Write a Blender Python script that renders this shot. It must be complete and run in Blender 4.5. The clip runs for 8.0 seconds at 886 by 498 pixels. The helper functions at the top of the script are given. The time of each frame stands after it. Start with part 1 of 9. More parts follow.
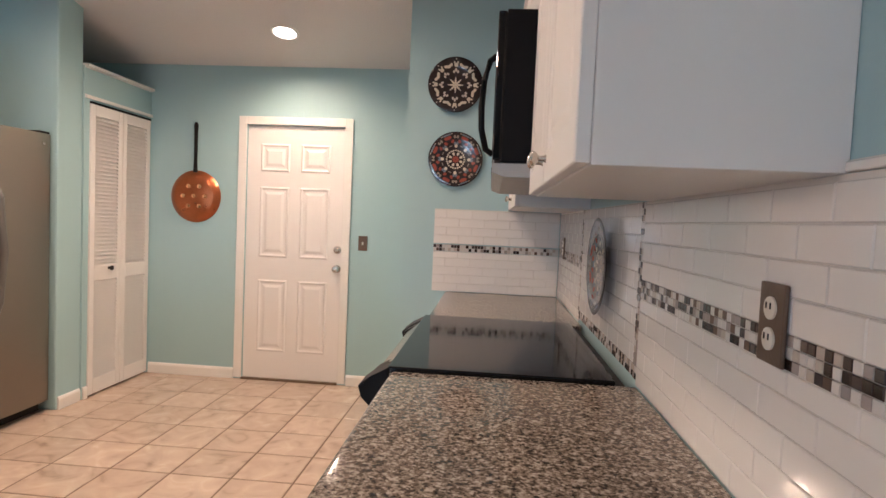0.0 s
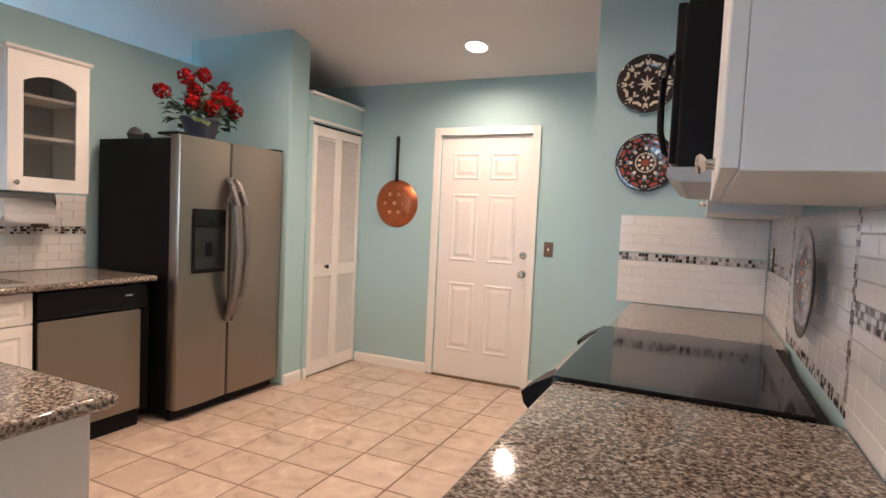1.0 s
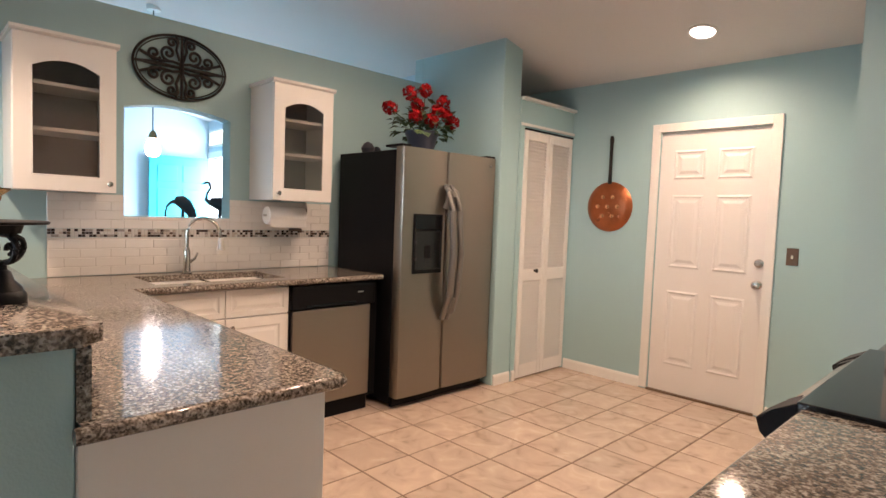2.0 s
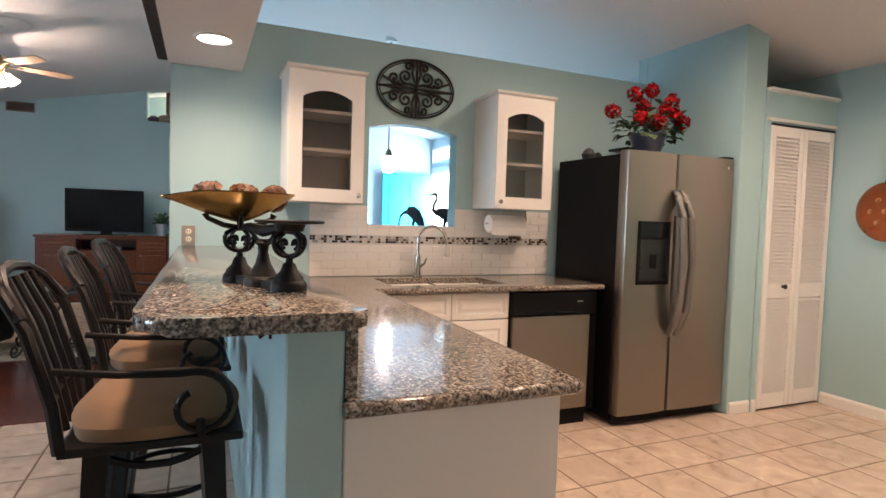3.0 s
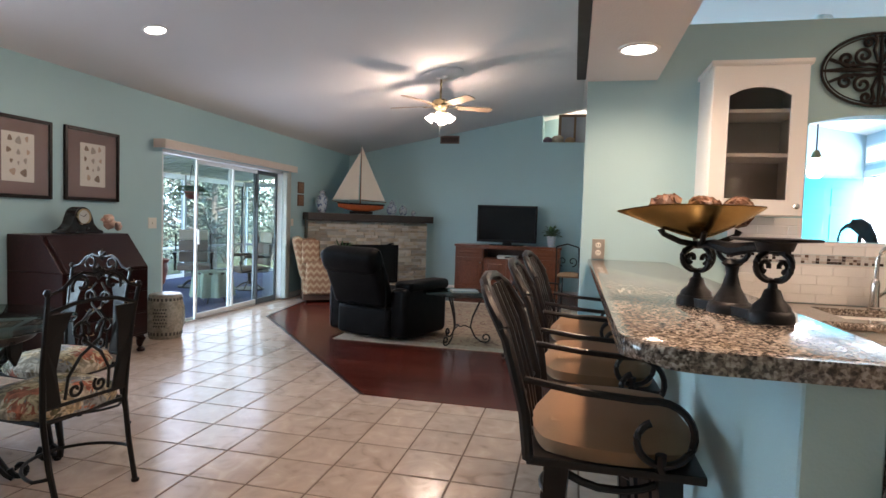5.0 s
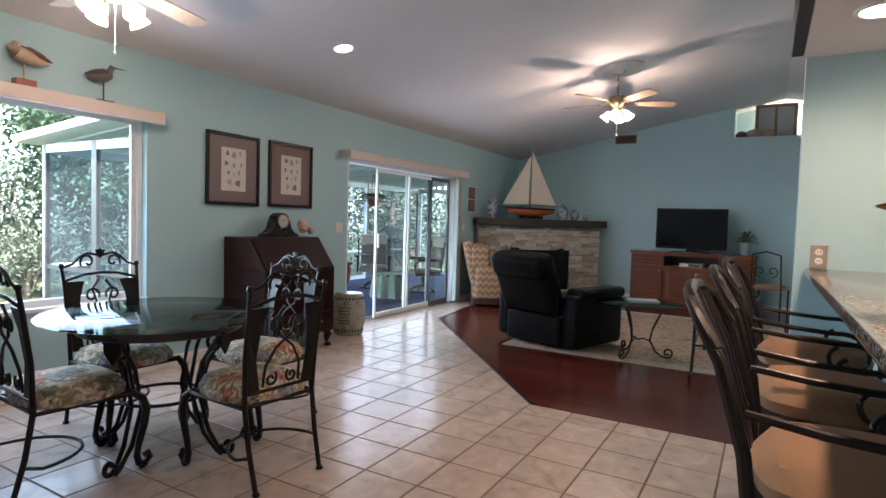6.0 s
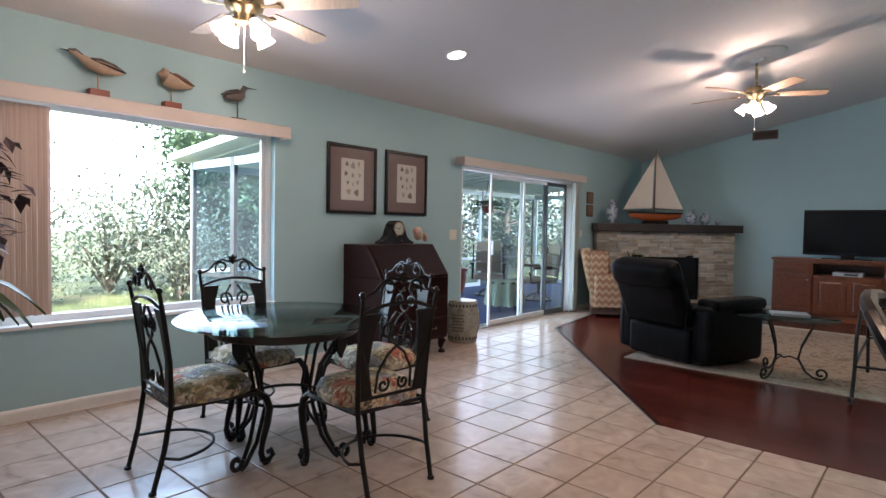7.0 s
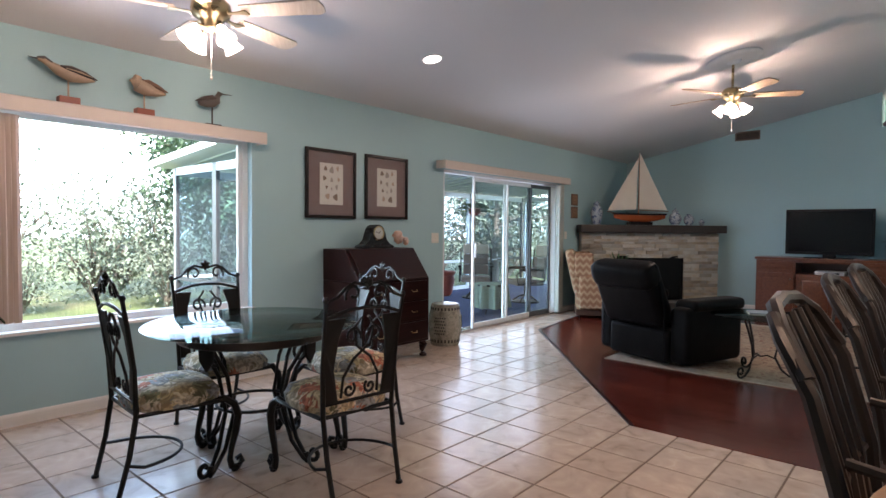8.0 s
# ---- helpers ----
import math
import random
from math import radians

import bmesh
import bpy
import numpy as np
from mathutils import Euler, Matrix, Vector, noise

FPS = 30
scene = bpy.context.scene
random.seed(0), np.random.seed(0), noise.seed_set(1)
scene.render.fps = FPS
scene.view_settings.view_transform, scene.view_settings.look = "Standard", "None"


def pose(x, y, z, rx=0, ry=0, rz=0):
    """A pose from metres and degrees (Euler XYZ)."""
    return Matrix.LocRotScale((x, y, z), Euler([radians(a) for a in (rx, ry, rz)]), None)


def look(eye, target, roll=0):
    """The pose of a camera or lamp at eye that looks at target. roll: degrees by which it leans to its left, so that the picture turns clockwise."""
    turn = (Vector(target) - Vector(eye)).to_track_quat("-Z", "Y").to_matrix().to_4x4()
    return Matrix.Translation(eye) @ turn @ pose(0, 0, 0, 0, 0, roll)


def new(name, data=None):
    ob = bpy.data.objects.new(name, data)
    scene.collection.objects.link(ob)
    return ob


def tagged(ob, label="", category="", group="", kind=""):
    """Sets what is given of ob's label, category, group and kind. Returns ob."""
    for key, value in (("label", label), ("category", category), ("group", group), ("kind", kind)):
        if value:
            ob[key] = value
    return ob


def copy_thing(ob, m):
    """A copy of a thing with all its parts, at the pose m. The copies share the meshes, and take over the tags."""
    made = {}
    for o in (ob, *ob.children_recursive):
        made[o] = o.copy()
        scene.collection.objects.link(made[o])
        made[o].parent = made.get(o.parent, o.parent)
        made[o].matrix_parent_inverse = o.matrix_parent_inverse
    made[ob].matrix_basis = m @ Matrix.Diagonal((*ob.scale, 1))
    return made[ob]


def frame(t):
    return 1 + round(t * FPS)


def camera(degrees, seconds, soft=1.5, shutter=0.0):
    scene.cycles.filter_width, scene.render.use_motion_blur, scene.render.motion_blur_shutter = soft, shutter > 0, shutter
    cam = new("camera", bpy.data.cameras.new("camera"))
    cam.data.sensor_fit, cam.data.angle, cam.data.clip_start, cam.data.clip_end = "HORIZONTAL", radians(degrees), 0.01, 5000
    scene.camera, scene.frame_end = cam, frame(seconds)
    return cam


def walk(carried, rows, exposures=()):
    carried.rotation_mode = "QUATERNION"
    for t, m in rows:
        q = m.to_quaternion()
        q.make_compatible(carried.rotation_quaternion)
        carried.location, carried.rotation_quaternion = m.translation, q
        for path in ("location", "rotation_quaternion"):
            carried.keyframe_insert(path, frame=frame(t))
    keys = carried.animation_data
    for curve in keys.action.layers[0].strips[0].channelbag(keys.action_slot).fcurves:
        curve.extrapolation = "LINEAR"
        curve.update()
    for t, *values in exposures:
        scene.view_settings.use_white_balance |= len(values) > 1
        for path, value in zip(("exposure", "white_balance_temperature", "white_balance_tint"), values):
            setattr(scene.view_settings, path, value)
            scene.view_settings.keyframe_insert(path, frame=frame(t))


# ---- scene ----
cam = camera(76.3, 8.0)
PATH = [
    (0, (1.890, 1.645, 1.340), (1.725, 3.636, 1.241), 2.5),
    (0.5, (1.944, 1.642, 1.344), (1.439, 3.574, 1.239), 2.6),
    (1, (1.975, 1.653, 1.350), (1.146, 3.470, 1.238), 2.7),
    (1.5, (1.997, 1.704, 1.350), (0.825, 3.321, 1.232), 2.8),
    (1.7, (1.987, 1.698, 1.345), (0.714, 3.236, 1.223), 2.5),
    (2.8, (1.908, 1.645, 1.301), (0.127, 2.551, 1.198), 1.9),
    (3, (1.898, 1.639, 1.296), (0.064, 2.431, 1.195), 1.8),
    (3.5, (1.837, 1.602, 1.292), (-0.097, 2.104, 1.193), 1.7),
    (4, (1.812, 1.556, 1.283), (-0.176, 1.754, 1.187), 1.8),
    (4.5, (1.796, 1.502, 1.285), (-0.198, 1.379, 1.189), 1.9),
    (5, (1.741, 1.431, 1.296), (-0.206, 0.984, 1.198), 1.9),
    (5.2, (1.720, 1.416, 1.293), (-0.196, 0.854, 1.192), 1.8),
    (6.3, (1.596, 1.331, 1.275), (-0.054, 0.204, 1.185), 1.6),
    (6.5, (1.576, 1.317, 1.272), (-0.022, 0.117, 1.187), 1.4),
    (7, (1.534, 1.309, 1.268), (0.039, -0.018, 1.188), 1.1),
    (7.5, (1.500, 1.340, 1.271), (0.070, -0.056, 1.196), 0.9),
    (8, (1.446, 1.426, 1.277), (-0.061, 0.113, 1.207), 0.5),
]
walk(cam, [(t, look(eye, target, roll)) for t, eye, target, roll in PATH], [(0.0, 2.74, 6450, 23), (1.0, 2.84, 6350, 23), (1.5, 2.76, 6850, 24), (3.0, 2.82, 6700, 23), (4.0, 3.02, 6700, 22), (4.5, 3.05, 6700, 23), (5.0, 2.87, 6700, 22), (6.5, 2.69, 6700, 26), (8.0, 2.71, 6750, 26)])


# ---- world, sun, large lights, exposure ----
world = bpy.data.worlds.new("daylight")
scene.world = world
world.use_nodes = True
wn = world.node_tree
sky = wn.nodes.new("ShaderNodeTexSky")
sky.sky_type = 'NISHITA'
sky.sun_disc = False
sky.sun_elevation, sky.sun_rotation = radians(48), radians(32)
wn.nodes["Background"].inputs[1].default_value = 0.15
wn.links.new(sky.outputs[0], wn.nodes["Background"].inputs[0])

sun_data = bpy.data.lights.new("sun", 'SUN')
sun_data.energy, sun_data.angle, sun_data.color = 4.5, radians(0.5), (1.0, 0.95, 0.86)
sun = new("sun", sun_data)
sun.matrix_basis = look((5, 8, 10.5), (0, 0, 0))


def area_light(name, eye, target, sx, sy, watts, color):
    d = bpy.data.lights.new(name, 'AREA')
    d.shape, d.size, d.size_y, d.energy, d.color = 'RECTANGLE', sx, sy, watts, color
    ob = new(name, d)
    ob.matrix_basis = look(eye, target)
    return ob


def bulb_light(name, at, watts, color, radius=0.04):
    d = bpy.data.lights.new(name, 'POINT')
    d.energy, d.color, d.shadow_soft_size = watts, color, radius
    ob = new(name, d)
    ob.location = at
    return ob


WARM = (1.0, 0.76, 0.53)
area_light("daylight_window", (0.0, -3.02, 1.3), (0.0, 2.0, 0.9), 1.7, 1.2, 8.0, (0.46, 0.71, 1.0))
area_light("daylight_slider", (-4.7, -3.05, 1.05), (-4.7, 2.0, 0.7), 2.3, 1.8, 7, (0.62, 0.80, 1.0))
# Unseen bulb without a fixture, added to warm and brighten the open ledge.
bulb_light("unseen_ledge_lamp", (-9.22, 1.58, 3.02), 2.6, (1.0, 0.80, 0.60), 0.05)
area_light("daylight_entry", (-6.4, 5.40, 1.35), (-5.6, 2.0, 1.6), 0.85, 2.0, 30, (0.50, 0.78, 1.0))


# ---- small building kit ----
def box(bm, x0, x1, y0, y1, z0, z1):
    v = [bm.verts.new((x, y, z)) for z in (z0, z1) for y in (y0, y1) for x in (x0, x1)]
    return [bm.faces.new([v[i] for i in q]) for q in ((0, 2, 3, 1), (4, 5, 7, 6), (0, 1, 5, 4), (2, 6, 7, 3), (0, 4, 6, 2), (1, 3, 7, 5))]


def soften(bm, w, seg=2):
    bmesh.ops.bevel(bm, geom=bm.edges[:], offset=w, segments=seg, profile=0.6, affect='EDGES', clamp_overlap=True)
    return bm


def cbox(x0, x1, y0, y1, z0, z1, w=0.0, seg=2):
    bm = bmesh.new()
    box(bm, x0, x1, y0, y1, z0, z1)
    return soften(bm, w, seg) if w else bm


def lathe(bm, prof, at=(0, 0, 0), seg=24, turn=None):
    rings = []
    for r, z in prof:
        ring = []
        for i in range(seg):
            a = 2 * math.pi * i / seg
            p = Vector((r * math.cos(a), r * math.sin(a), z))
            if turn:
                p = turn @ p
            ring.append(bm.verts.new(p + Vector(at)))
        rings.append(ring)
    for a, b in zip(rings, rings[1:]):
        for i in range(seg):
            j = (i + 1) % seg
            bm.faces.new((a[i], a[j], b[j], b[i]))
    if prof[0][0] > 1e-5:
        bm.faces.new(rings[0][::-1])
    if prof[-1][0] > 1e-5:
        bm.faces.new(rings[-1])
    return bm


def tube(bm, pts, r, seg=6, ends=True):
    pts = [Vector(p) for p in pts]
    up = Vector((0.13, 0.21, 0.97))
    rings = []
    for i, p in enumerate(pts):
        d = (pts[min(i + 1, len(pts) - 1)] - pts[max(i - 1, 0)]).normalized()
        s = d.cross(up)
        if s.length < 0.2:
            s = d.cross(Vector((0.9, 0.3, 0.1)))
        s.normalize()
        u = s.cross(d)
        rr = r[i] if isinstance(r, (list, tuple)) else r
        rings.append([bm.verts.new(p + rr * (math.cos(2 * math.pi * k / seg) * s + math.sin(2 * math.pi * k / seg) * u)) for k in range(seg)])
    for a, b in zip(rings, rings[1:]):
        for k in range(seg):
            j = (k + 1) % seg
            bm.faces.new((a[k], a[j], b[j], b[k]))
    if ends:
        bm.faces.new(rings[0][::-1])
        bm.faces.new(rings[-1])
    return bm


def prism(bm, poly, axis, a, b):
    """A flat outline pushed along an axis from a to b: 'x' takes (y, z), 'y' takes (x, z), 'z' takes (x, y)."""
    def put(p, h):
        return {"x": (h, p[0], p[1]), "y": (p[0], h, p[1]), "z": (p[0], p[1], h)}[axis]
    lo = [bm.verts.new(put(p, a)) for p in poly]
    hi = [bm.verts.new(put(p, b)) for p in poly]
    n = len(poly)
    bm.faces.new(lo[::-1])
    bm.faces.new(hi)
    for i in range(n):
        j = (i + 1) % n
        bm.faces.new((lo[i], lo[j], hi[j], hi[i]))
    return bm


def part(name, bm, material, parent=None, label="", smooth=False):
    bmesh.ops.recalc_face_normals(bm, faces=bm.faces[:])
    me = bpy.data.meshes.new(name)
    bm.to_mesh(me)
    bm.free()
    if material:
        me.materials.append(material)
    if smooth:
        me.polygons.foreach_set("use_smooth", [True] * len(me.polygons))
        me.set_sharp_from_angle(angle=radians(38))
    ob = new(name, me)
    if parent:
        ob.parent = parent
    if label:
        ob["label"] = label
    return ob


def thing(name, label, category, at=(0, 0, 0), rz=0, group=""):
    ob = new(name)
    ob.empty_display_size = 0.1
    ob.matrix_basis = pose(at[0], at[1], at[2], 0, 0, rz)
    return tagged(ob, label, category, group)


def single(name, bm, material, label, category, group="", smooth=False):
    return tagged(part(name, bm, material, None, "", smooth), label, category, group)


def setting(name, bm, material, label="", smooth=False):
    return tagged(part(name, bm, material, None, label, smooth), kind="structure")


def arc(cx, cy, r, a0, a1, n):
    return [(cx + r * math.cos(radians(a0 + (a1 - a0) * i / n)), cy + r * math.sin(radians(a0 + (a1 - a0) * i / n))) for i in range(n + 1)]


def spiral(cx, cy, r0, r1, a0, a1, n):
    return [(cx + (r0 + (r1 - r0) * i / n) * math.cos(radians(a0 + (a1 - a0) * i / n)),
             cy + (r0 + (r1 - r0) * i / n) * math.sin(radians(a0 + (a1 - a0) * i / n))) for i in range(n + 1)]


# ---- materials ----
def shader(name, rough=0.5, metal=0.0, spec=0.5):
    m = bpy.data.materials.new(name)
    m.use_nodes = True
    b = m.node_tree.nodes["Principled BSDF"]
    b.inputs["Roughness"].default_value = rough
    b.inputs["Metallic"].default_value = metal
    b.inputs["Specular IOR Level"].default_value = spec
    return m, m.node_tree.nodes, m.node_tree.links, b


def plain(name, color, rough=0.5, metal=0.0, vary=0.06, scale=14.0, bump=0.05, bscale=120.0, spec=0.5, coat=0.0):
    """Paint, metal, plastic: one colour that drifts a little, with fine relief."""
    m, N, L, b = shader(name, rough, metal, spec)
    co = N.new("ShaderNodeTexCoord")
    n1 = N.new("ShaderNodeTexNoise")
    n1.inputs["Scale"].default_value, n1.inputs["Detail"].default_value = scale, 5
    L.new(co.outputs["Object"], n1.inputs["Vector"])
    mix = N.new("ShaderNodeMix")
    mix.data_type = 'RGBA'
    mix.inputs[6].default_value = (*[c * (1 - vary) for c in color], 1)
    mix.inputs[7].default_value = (*[min(1, c * (1 + vary)) for c in color], 1)
    L.new(n1.outputs["Fac"], mix.inputs[0])
    L.new(mix.outputs[2], b.inputs["Base Color"])
    mr = N.new("ShaderNodeMapRange")
    mr.inputs["To Min"].default_value, mr.inputs["To Max"].default_value = max(0.02, rough - 0.08), min(1, rough + 0.08)
    L.new(n1.outputs["Fac"], mr.inputs["Value"])
    L.new(mr.outputs[0], b.inputs["Roughness"])
    b.inputs["Coat Weight"].default_value = coat
    if bump:
        n2 = N.new("ShaderNodeTexNoise")
        n2.inputs["Scale"].default_value, n2.inputs["Detail"].default_value = bscale, 3
        L.new(co.outputs["Object"], n2.inputs["Vector"])
        bp = N.new("ShaderNodeBump")
        bp.inputs["Strength"].default_value, bp.inputs["Distance"].default_value = bump, 0.01
        L.new(n2.outputs["Fac"], bp.inputs["Height"])
        L.new(bp.outputs[0], b.inputs["Normal"])
    return m


def ramped(name, stops, scale, rough=0.4, detail=6, stretch=(1, 1, 1), kind="noise", bump=0.0, bscale=80.0, random_piece=0.0, distort=0.0, rough_to=None, spec=0.5, coords="Object"):
    """A colour ramp over noise, cells or waves, laid at real size; random_piece shifts each piece's tone."""
    m, N, L, b = shader(name, rough, 0, spec)
    co = N.new("ShaderNodeTexCoord")
    mp = N.new("ShaderNodeMapping")
    mp.inputs["Scale"].default_value = stretch
    L.new(co.outputs[coords], mp.inputs["Vector"])
    vec = mp.outputs[0]
    info = None
    if random_piece:
        info = N.new("ShaderNodeObjectInfo")
        off = N.new("ShaderNodeVectorMath")
        off.operation = 'MULTIPLY_ADD'
        cmb = N.new("ShaderNodeCombineXYZ")
        for k in range(3):
            L.new(info.outputs["Random"], cmb.inputs[k])
        L.new(cmb.outputs[0], off.inputs[0])
        off.inputs[1].default_value = (37, 53, 71)
        L.new(vec, off.inputs[2])
        vec = off.outputs[0]
    if kind == "noise":
        t = N.new("ShaderNodeTexNoise")
        t.inputs["Scale"].default_value, t.inputs["Detail"].default_value, t.inputs["Distortion"].default_value = scale, detail, distort
        out = t.outputs["Fac"]
    elif kind == "wave":
        t = N.new("ShaderNodeTexWave")
        t.inputs["Scale"].default_value, t.inputs["Distortion"].default_value, t.inputs["Detail"].default_value = scale, distort, detail
        out = t.outputs["Fac"]
    else:
        t = N.new("ShaderNodeTexVoronoi")
        t.inputs["Scale"].default_value = scale
        out = t.outputs["Color"]
    L.new(vec, t.inputs["Vector"])
    r = N.new("ShaderNodeValToRGB")
    while len(r.color_ramp.elements) < len(stops):
        r.color_ramp.elements.new(0.5)
    for e, (p, c) in zip(r.color_ramp.elements, stops):
        e.position, e.color = p, (*c, 1)
    L.new(out, r.inputs[0])
    col = r.outputs[0]
    if random_piece:
        hs = N.new("ShaderNodeHueSaturation")
        mr = N.new("ShaderNodeMapRange")
        mr.inputs["To Min"].default_value, mr.inputs["To Max"].default_value = 1 - random_piece, 1 + random_piece
        L.new(info.outputs["Random"], mr.inputs["Value"])
        L.new(mr.outputs[0], hs.inputs["Value"])
        L.new(col, hs.inputs["Color"])
        col = hs.outputs[0]
    L.new(col, b.inputs["Base Color"])
    if rough_to is not None:
        m2 = N.new("ShaderNodeMapRange")
        m2.inputs["To Min"].default_value, m2.inputs["To Max"].default_value = rough, rough_to
        n3 = N.new("ShaderNodeTexNoise")
        n3.inputs["Scale"].default_value, n3.inputs["Detail"].default_value = scale * 0.6, 4
        L.new(vec, n3.inputs["Vector"])
        L.new(n3.outputs["Fac"], m2.inputs["Value"])
        L.new(m2.outputs[0], b.inputs["Roughness"])
    if bump:
        n2 = N.new("ShaderNodeTexNoise")
        n2.inputs["Scale"].default_value, n2.inputs["Detail"].default_value = bscale, 4
        L.new(vec, n2.inputs["Vector"])
        bp = N.new("ShaderNodeBump")
        bp.inputs["Strength"].default_value, bp.inputs["Distance"].default_value = bump, 0.01
        L.new(n2.outputs["Fac"], bp.inputs["Height"])
        L.new(bp.outputs[0], b.inputs["Normal"])
    return m


def granite_stone():
    m, N, L, b = shader("granite", 0.09, 0, 0.5)
    co = N.new("ShaderNodeTexCoord")
    big = N.new("ShaderNodeTexNoise")
    big.inputs["Scale"].default_value, big.inputs["Detail"].default_value, big.inputs["Distortion"].default_value = 84, 6, 0.6
    fine = N.new("ShaderNodeTexVoronoi")
    fine.inputs["Scale"].default_value = 205
    drift = N.new("ShaderNodeTexNoise")
    drift.inputs["Scale"].default_value = 5
    for t in (big, fine, drift):
        L.new(co.outputs["Object"], t.inputs["Vector"])
    add = N.new("ShaderNodeMath")
    add.operation = 'MULTIPLY_ADD'
    sep = N.new("ShaderNodeSeparateColor")
    L.new(fine.outputs["Color"], sep.inputs[0])
    L.new(sep.outputs[0], add.inputs[0])
    add.inputs[1].default_value = 0.30
    L.new(big.outputs["Fac"], add.inputs[2])
    r = N.new("ShaderNodeValToRGB")
    stops = [(0.42, (0.026, 0.022, 0.019)), (0.53, (0.075, 0.060, 0.048)), (0.63, (0.150, 0.122, 0.098)), (0.73, (0.24, 0.205, 0.172)), (0.88, (0.40, 0.37, 0.33))]
    while len(r.color_ramp.elements) < len(stops):
        r.color_ramp.elements.new(0.5)
    for e, (p, c) in zip(r.color_ramp.elements, stops):
        e.position, e.color = p, (*c, 1)
    L.new(add.outputs[0], r.inputs[0])
    hs = N.new("ShaderNodeHueSaturation")
    mr = N.new("ShaderNodeMapRange")
    mr.inputs["To Min"].default_value, mr.inputs["To Max"].default_value = 0.8, 1.2
    L.new(drift.outputs["Fac"], mr.inputs["Value"])
    L.new(mr.outputs[0], hs.inputs["Value"])
    L.new(r.outputs[0], hs.inputs["Color"])
    L.new(hs.outputs[0], b.inputs["Base Color"])
    return m


def glow(name, color, strength):
    m, N, L, b = shader(name, 0.4)
    b.inputs["Base Color"].default_value = (*color, 1)
    b.inputs["Emission Color"].default_value = (*color, 1)
    b.inputs["Emission Strength"].default_value = strength
    return m


def clear_glass(name, tint=(1, 1, 1), rough=0.0, see=0.92, film=0.05):
    """Thin pane: mostly clear, with a mirror film that grows towards grazing view."""
    m = bpy.data.materials.new(name)
    m.use_nodes = True
    N, L = m.node_tree.nodes, m.node_tree.links
    N.clear()
    out = N.new("ShaderNodeOutputMaterial")
    mix = N.new("ShaderNodeMixShader")
    tr = N.new("ShaderNodeBsdfTransparent")
    gl = N.new("ShaderNodeBsdfGlossy")
    lw = N.new("ShaderNodeLayerWeight")
    lw.inputs[0].default_value = 0.5
    pw = N.new("ShaderNodeMath")
    pw.operation = 'POWER'
    pw.inputs[1].default_value = 4.0
    ml = N.new("ShaderNodeMath")
    ml.operation = 'MULTIPLY_ADD'
    ml.inputs[1].default_value, ml.inputs[2].default_value = 0.6, film
    tr.inputs[0].default_value = (*[c * see for c in tint], 1)
    gl.inputs["Roughness"].default_value = rough
    L.new(lw.outputs["Facing"], pw.inputs[0])
    L.new(pw.outputs[0], ml.inputs[0])
    L.new(ml.outputs[0], mix.inputs[0])
    L.new(tr.outputs[0], mix.inputs[1])
    L.new(gl.outputs[0], mix.inputs[2])
    L.new(mix.outputs[0], out.inputs[0])
    return m


def brushed(name, color, rough=0.28, stretch=(1, 1, 60)):
    m, N, L, b = shader(name, rough, 1.0)
    co = N.new("ShaderNodeTexCoord")
    mp = N.new("ShaderNodeMapping")
    mp.inputs["Scale"].default_value = stretch
    n = N.new("ShaderNodeTexNoise")
    n.inputs["Scale"].default_value, n.inputs["Detail"].default_value = 14, 5
    L.new(co.outputs["Object"], mp.inputs[0])
    L.new(mp.outputs[0], n.inputs["Vector"])
    mr = N.new("ShaderNodeMapRange")
    mr.inputs["To Min"].default_value, mr.inputs["To Max"].default_value = rough - 0.07, rough + 0.1
    L.new(n.outputs["Fac"], mr.inputs["Value"])
    L.new(mr.outputs[0], b.inputs["Roughness"])
    mix = N.new("ShaderNodeMix")
    mix.data_type = 'RGBA'
    mix.inputs[6].default_value = (*[c * 0.92 for c in color], 1)
    mix.inputs[7].default_value = (*[min(1, c * 1.06) for c in color], 1)
    L.new(n.outputs["Fac"], mix.inputs[0])
    L.new(mix.outputs[2], b.inputs["Base Color"])
    return m


AQUA = plain("aqua_wall_paint", (0.350, 0.530, 0.560), 0.62, vary=0.035, scale=1.3, bump=0.10, bscale=160)
CEIL = plain("ceiling_paint", (0.66, 0.64, 0.64), 0.85, vary=0.03, scale=1.1, bump=0.22, bscale=90)
TRIM = plain("white_trim_paint", (0.78, 0.76, 0.73), 0.38, vary=0.02, bump=0.02)
CABW = plain("white_cabinet_paint", (0.76, 0.74, 0.71), 0.34, vary=0.02, scale=5, bump=0.02)
DOORW = plain("white_door_paint", (0.77, 0.74, 0.72), 0.42, vary=0.025, scale=4, bump=0.03)
GRANITE = granite_stone()
TILE = ramped("floor_tile_glaze", [(0.26, (0.35, 0.27, 0.22)), (0.40, (0.48, 0.375, 0.305)), (0.6, (0.54, 0.425, 0.345)), (0.8, (0.62, 0.52, 0.44))], 5.5, rough=0.12, rough_to=0.27, distort=1.6, bump=0.03, bscale=30, random_piece=0.06)
GROUT = plain("floor_grout", (0.155, 0.10, 0.072), 0.9, vary=0.15, scale=9, bump=0.15)
SUBWAY = plain("white_subway_glaze", (0.74, 0.72, 0.69), 0.10, vary=0.02, scale=6, bump=0.015, bscale=25)
WGROUT = plain("wall_grout", (0.66, 0.63, 0.585), 0.85, vary=0.06)
STEEL = brushed("brushed_steel", (0.29, 0.255, 0.22), 0.34)
CHROME = plain("satin_nickel", (0.62, 0.58, 0.53), 0.22, 1.0, vary=0.04, bump=0)
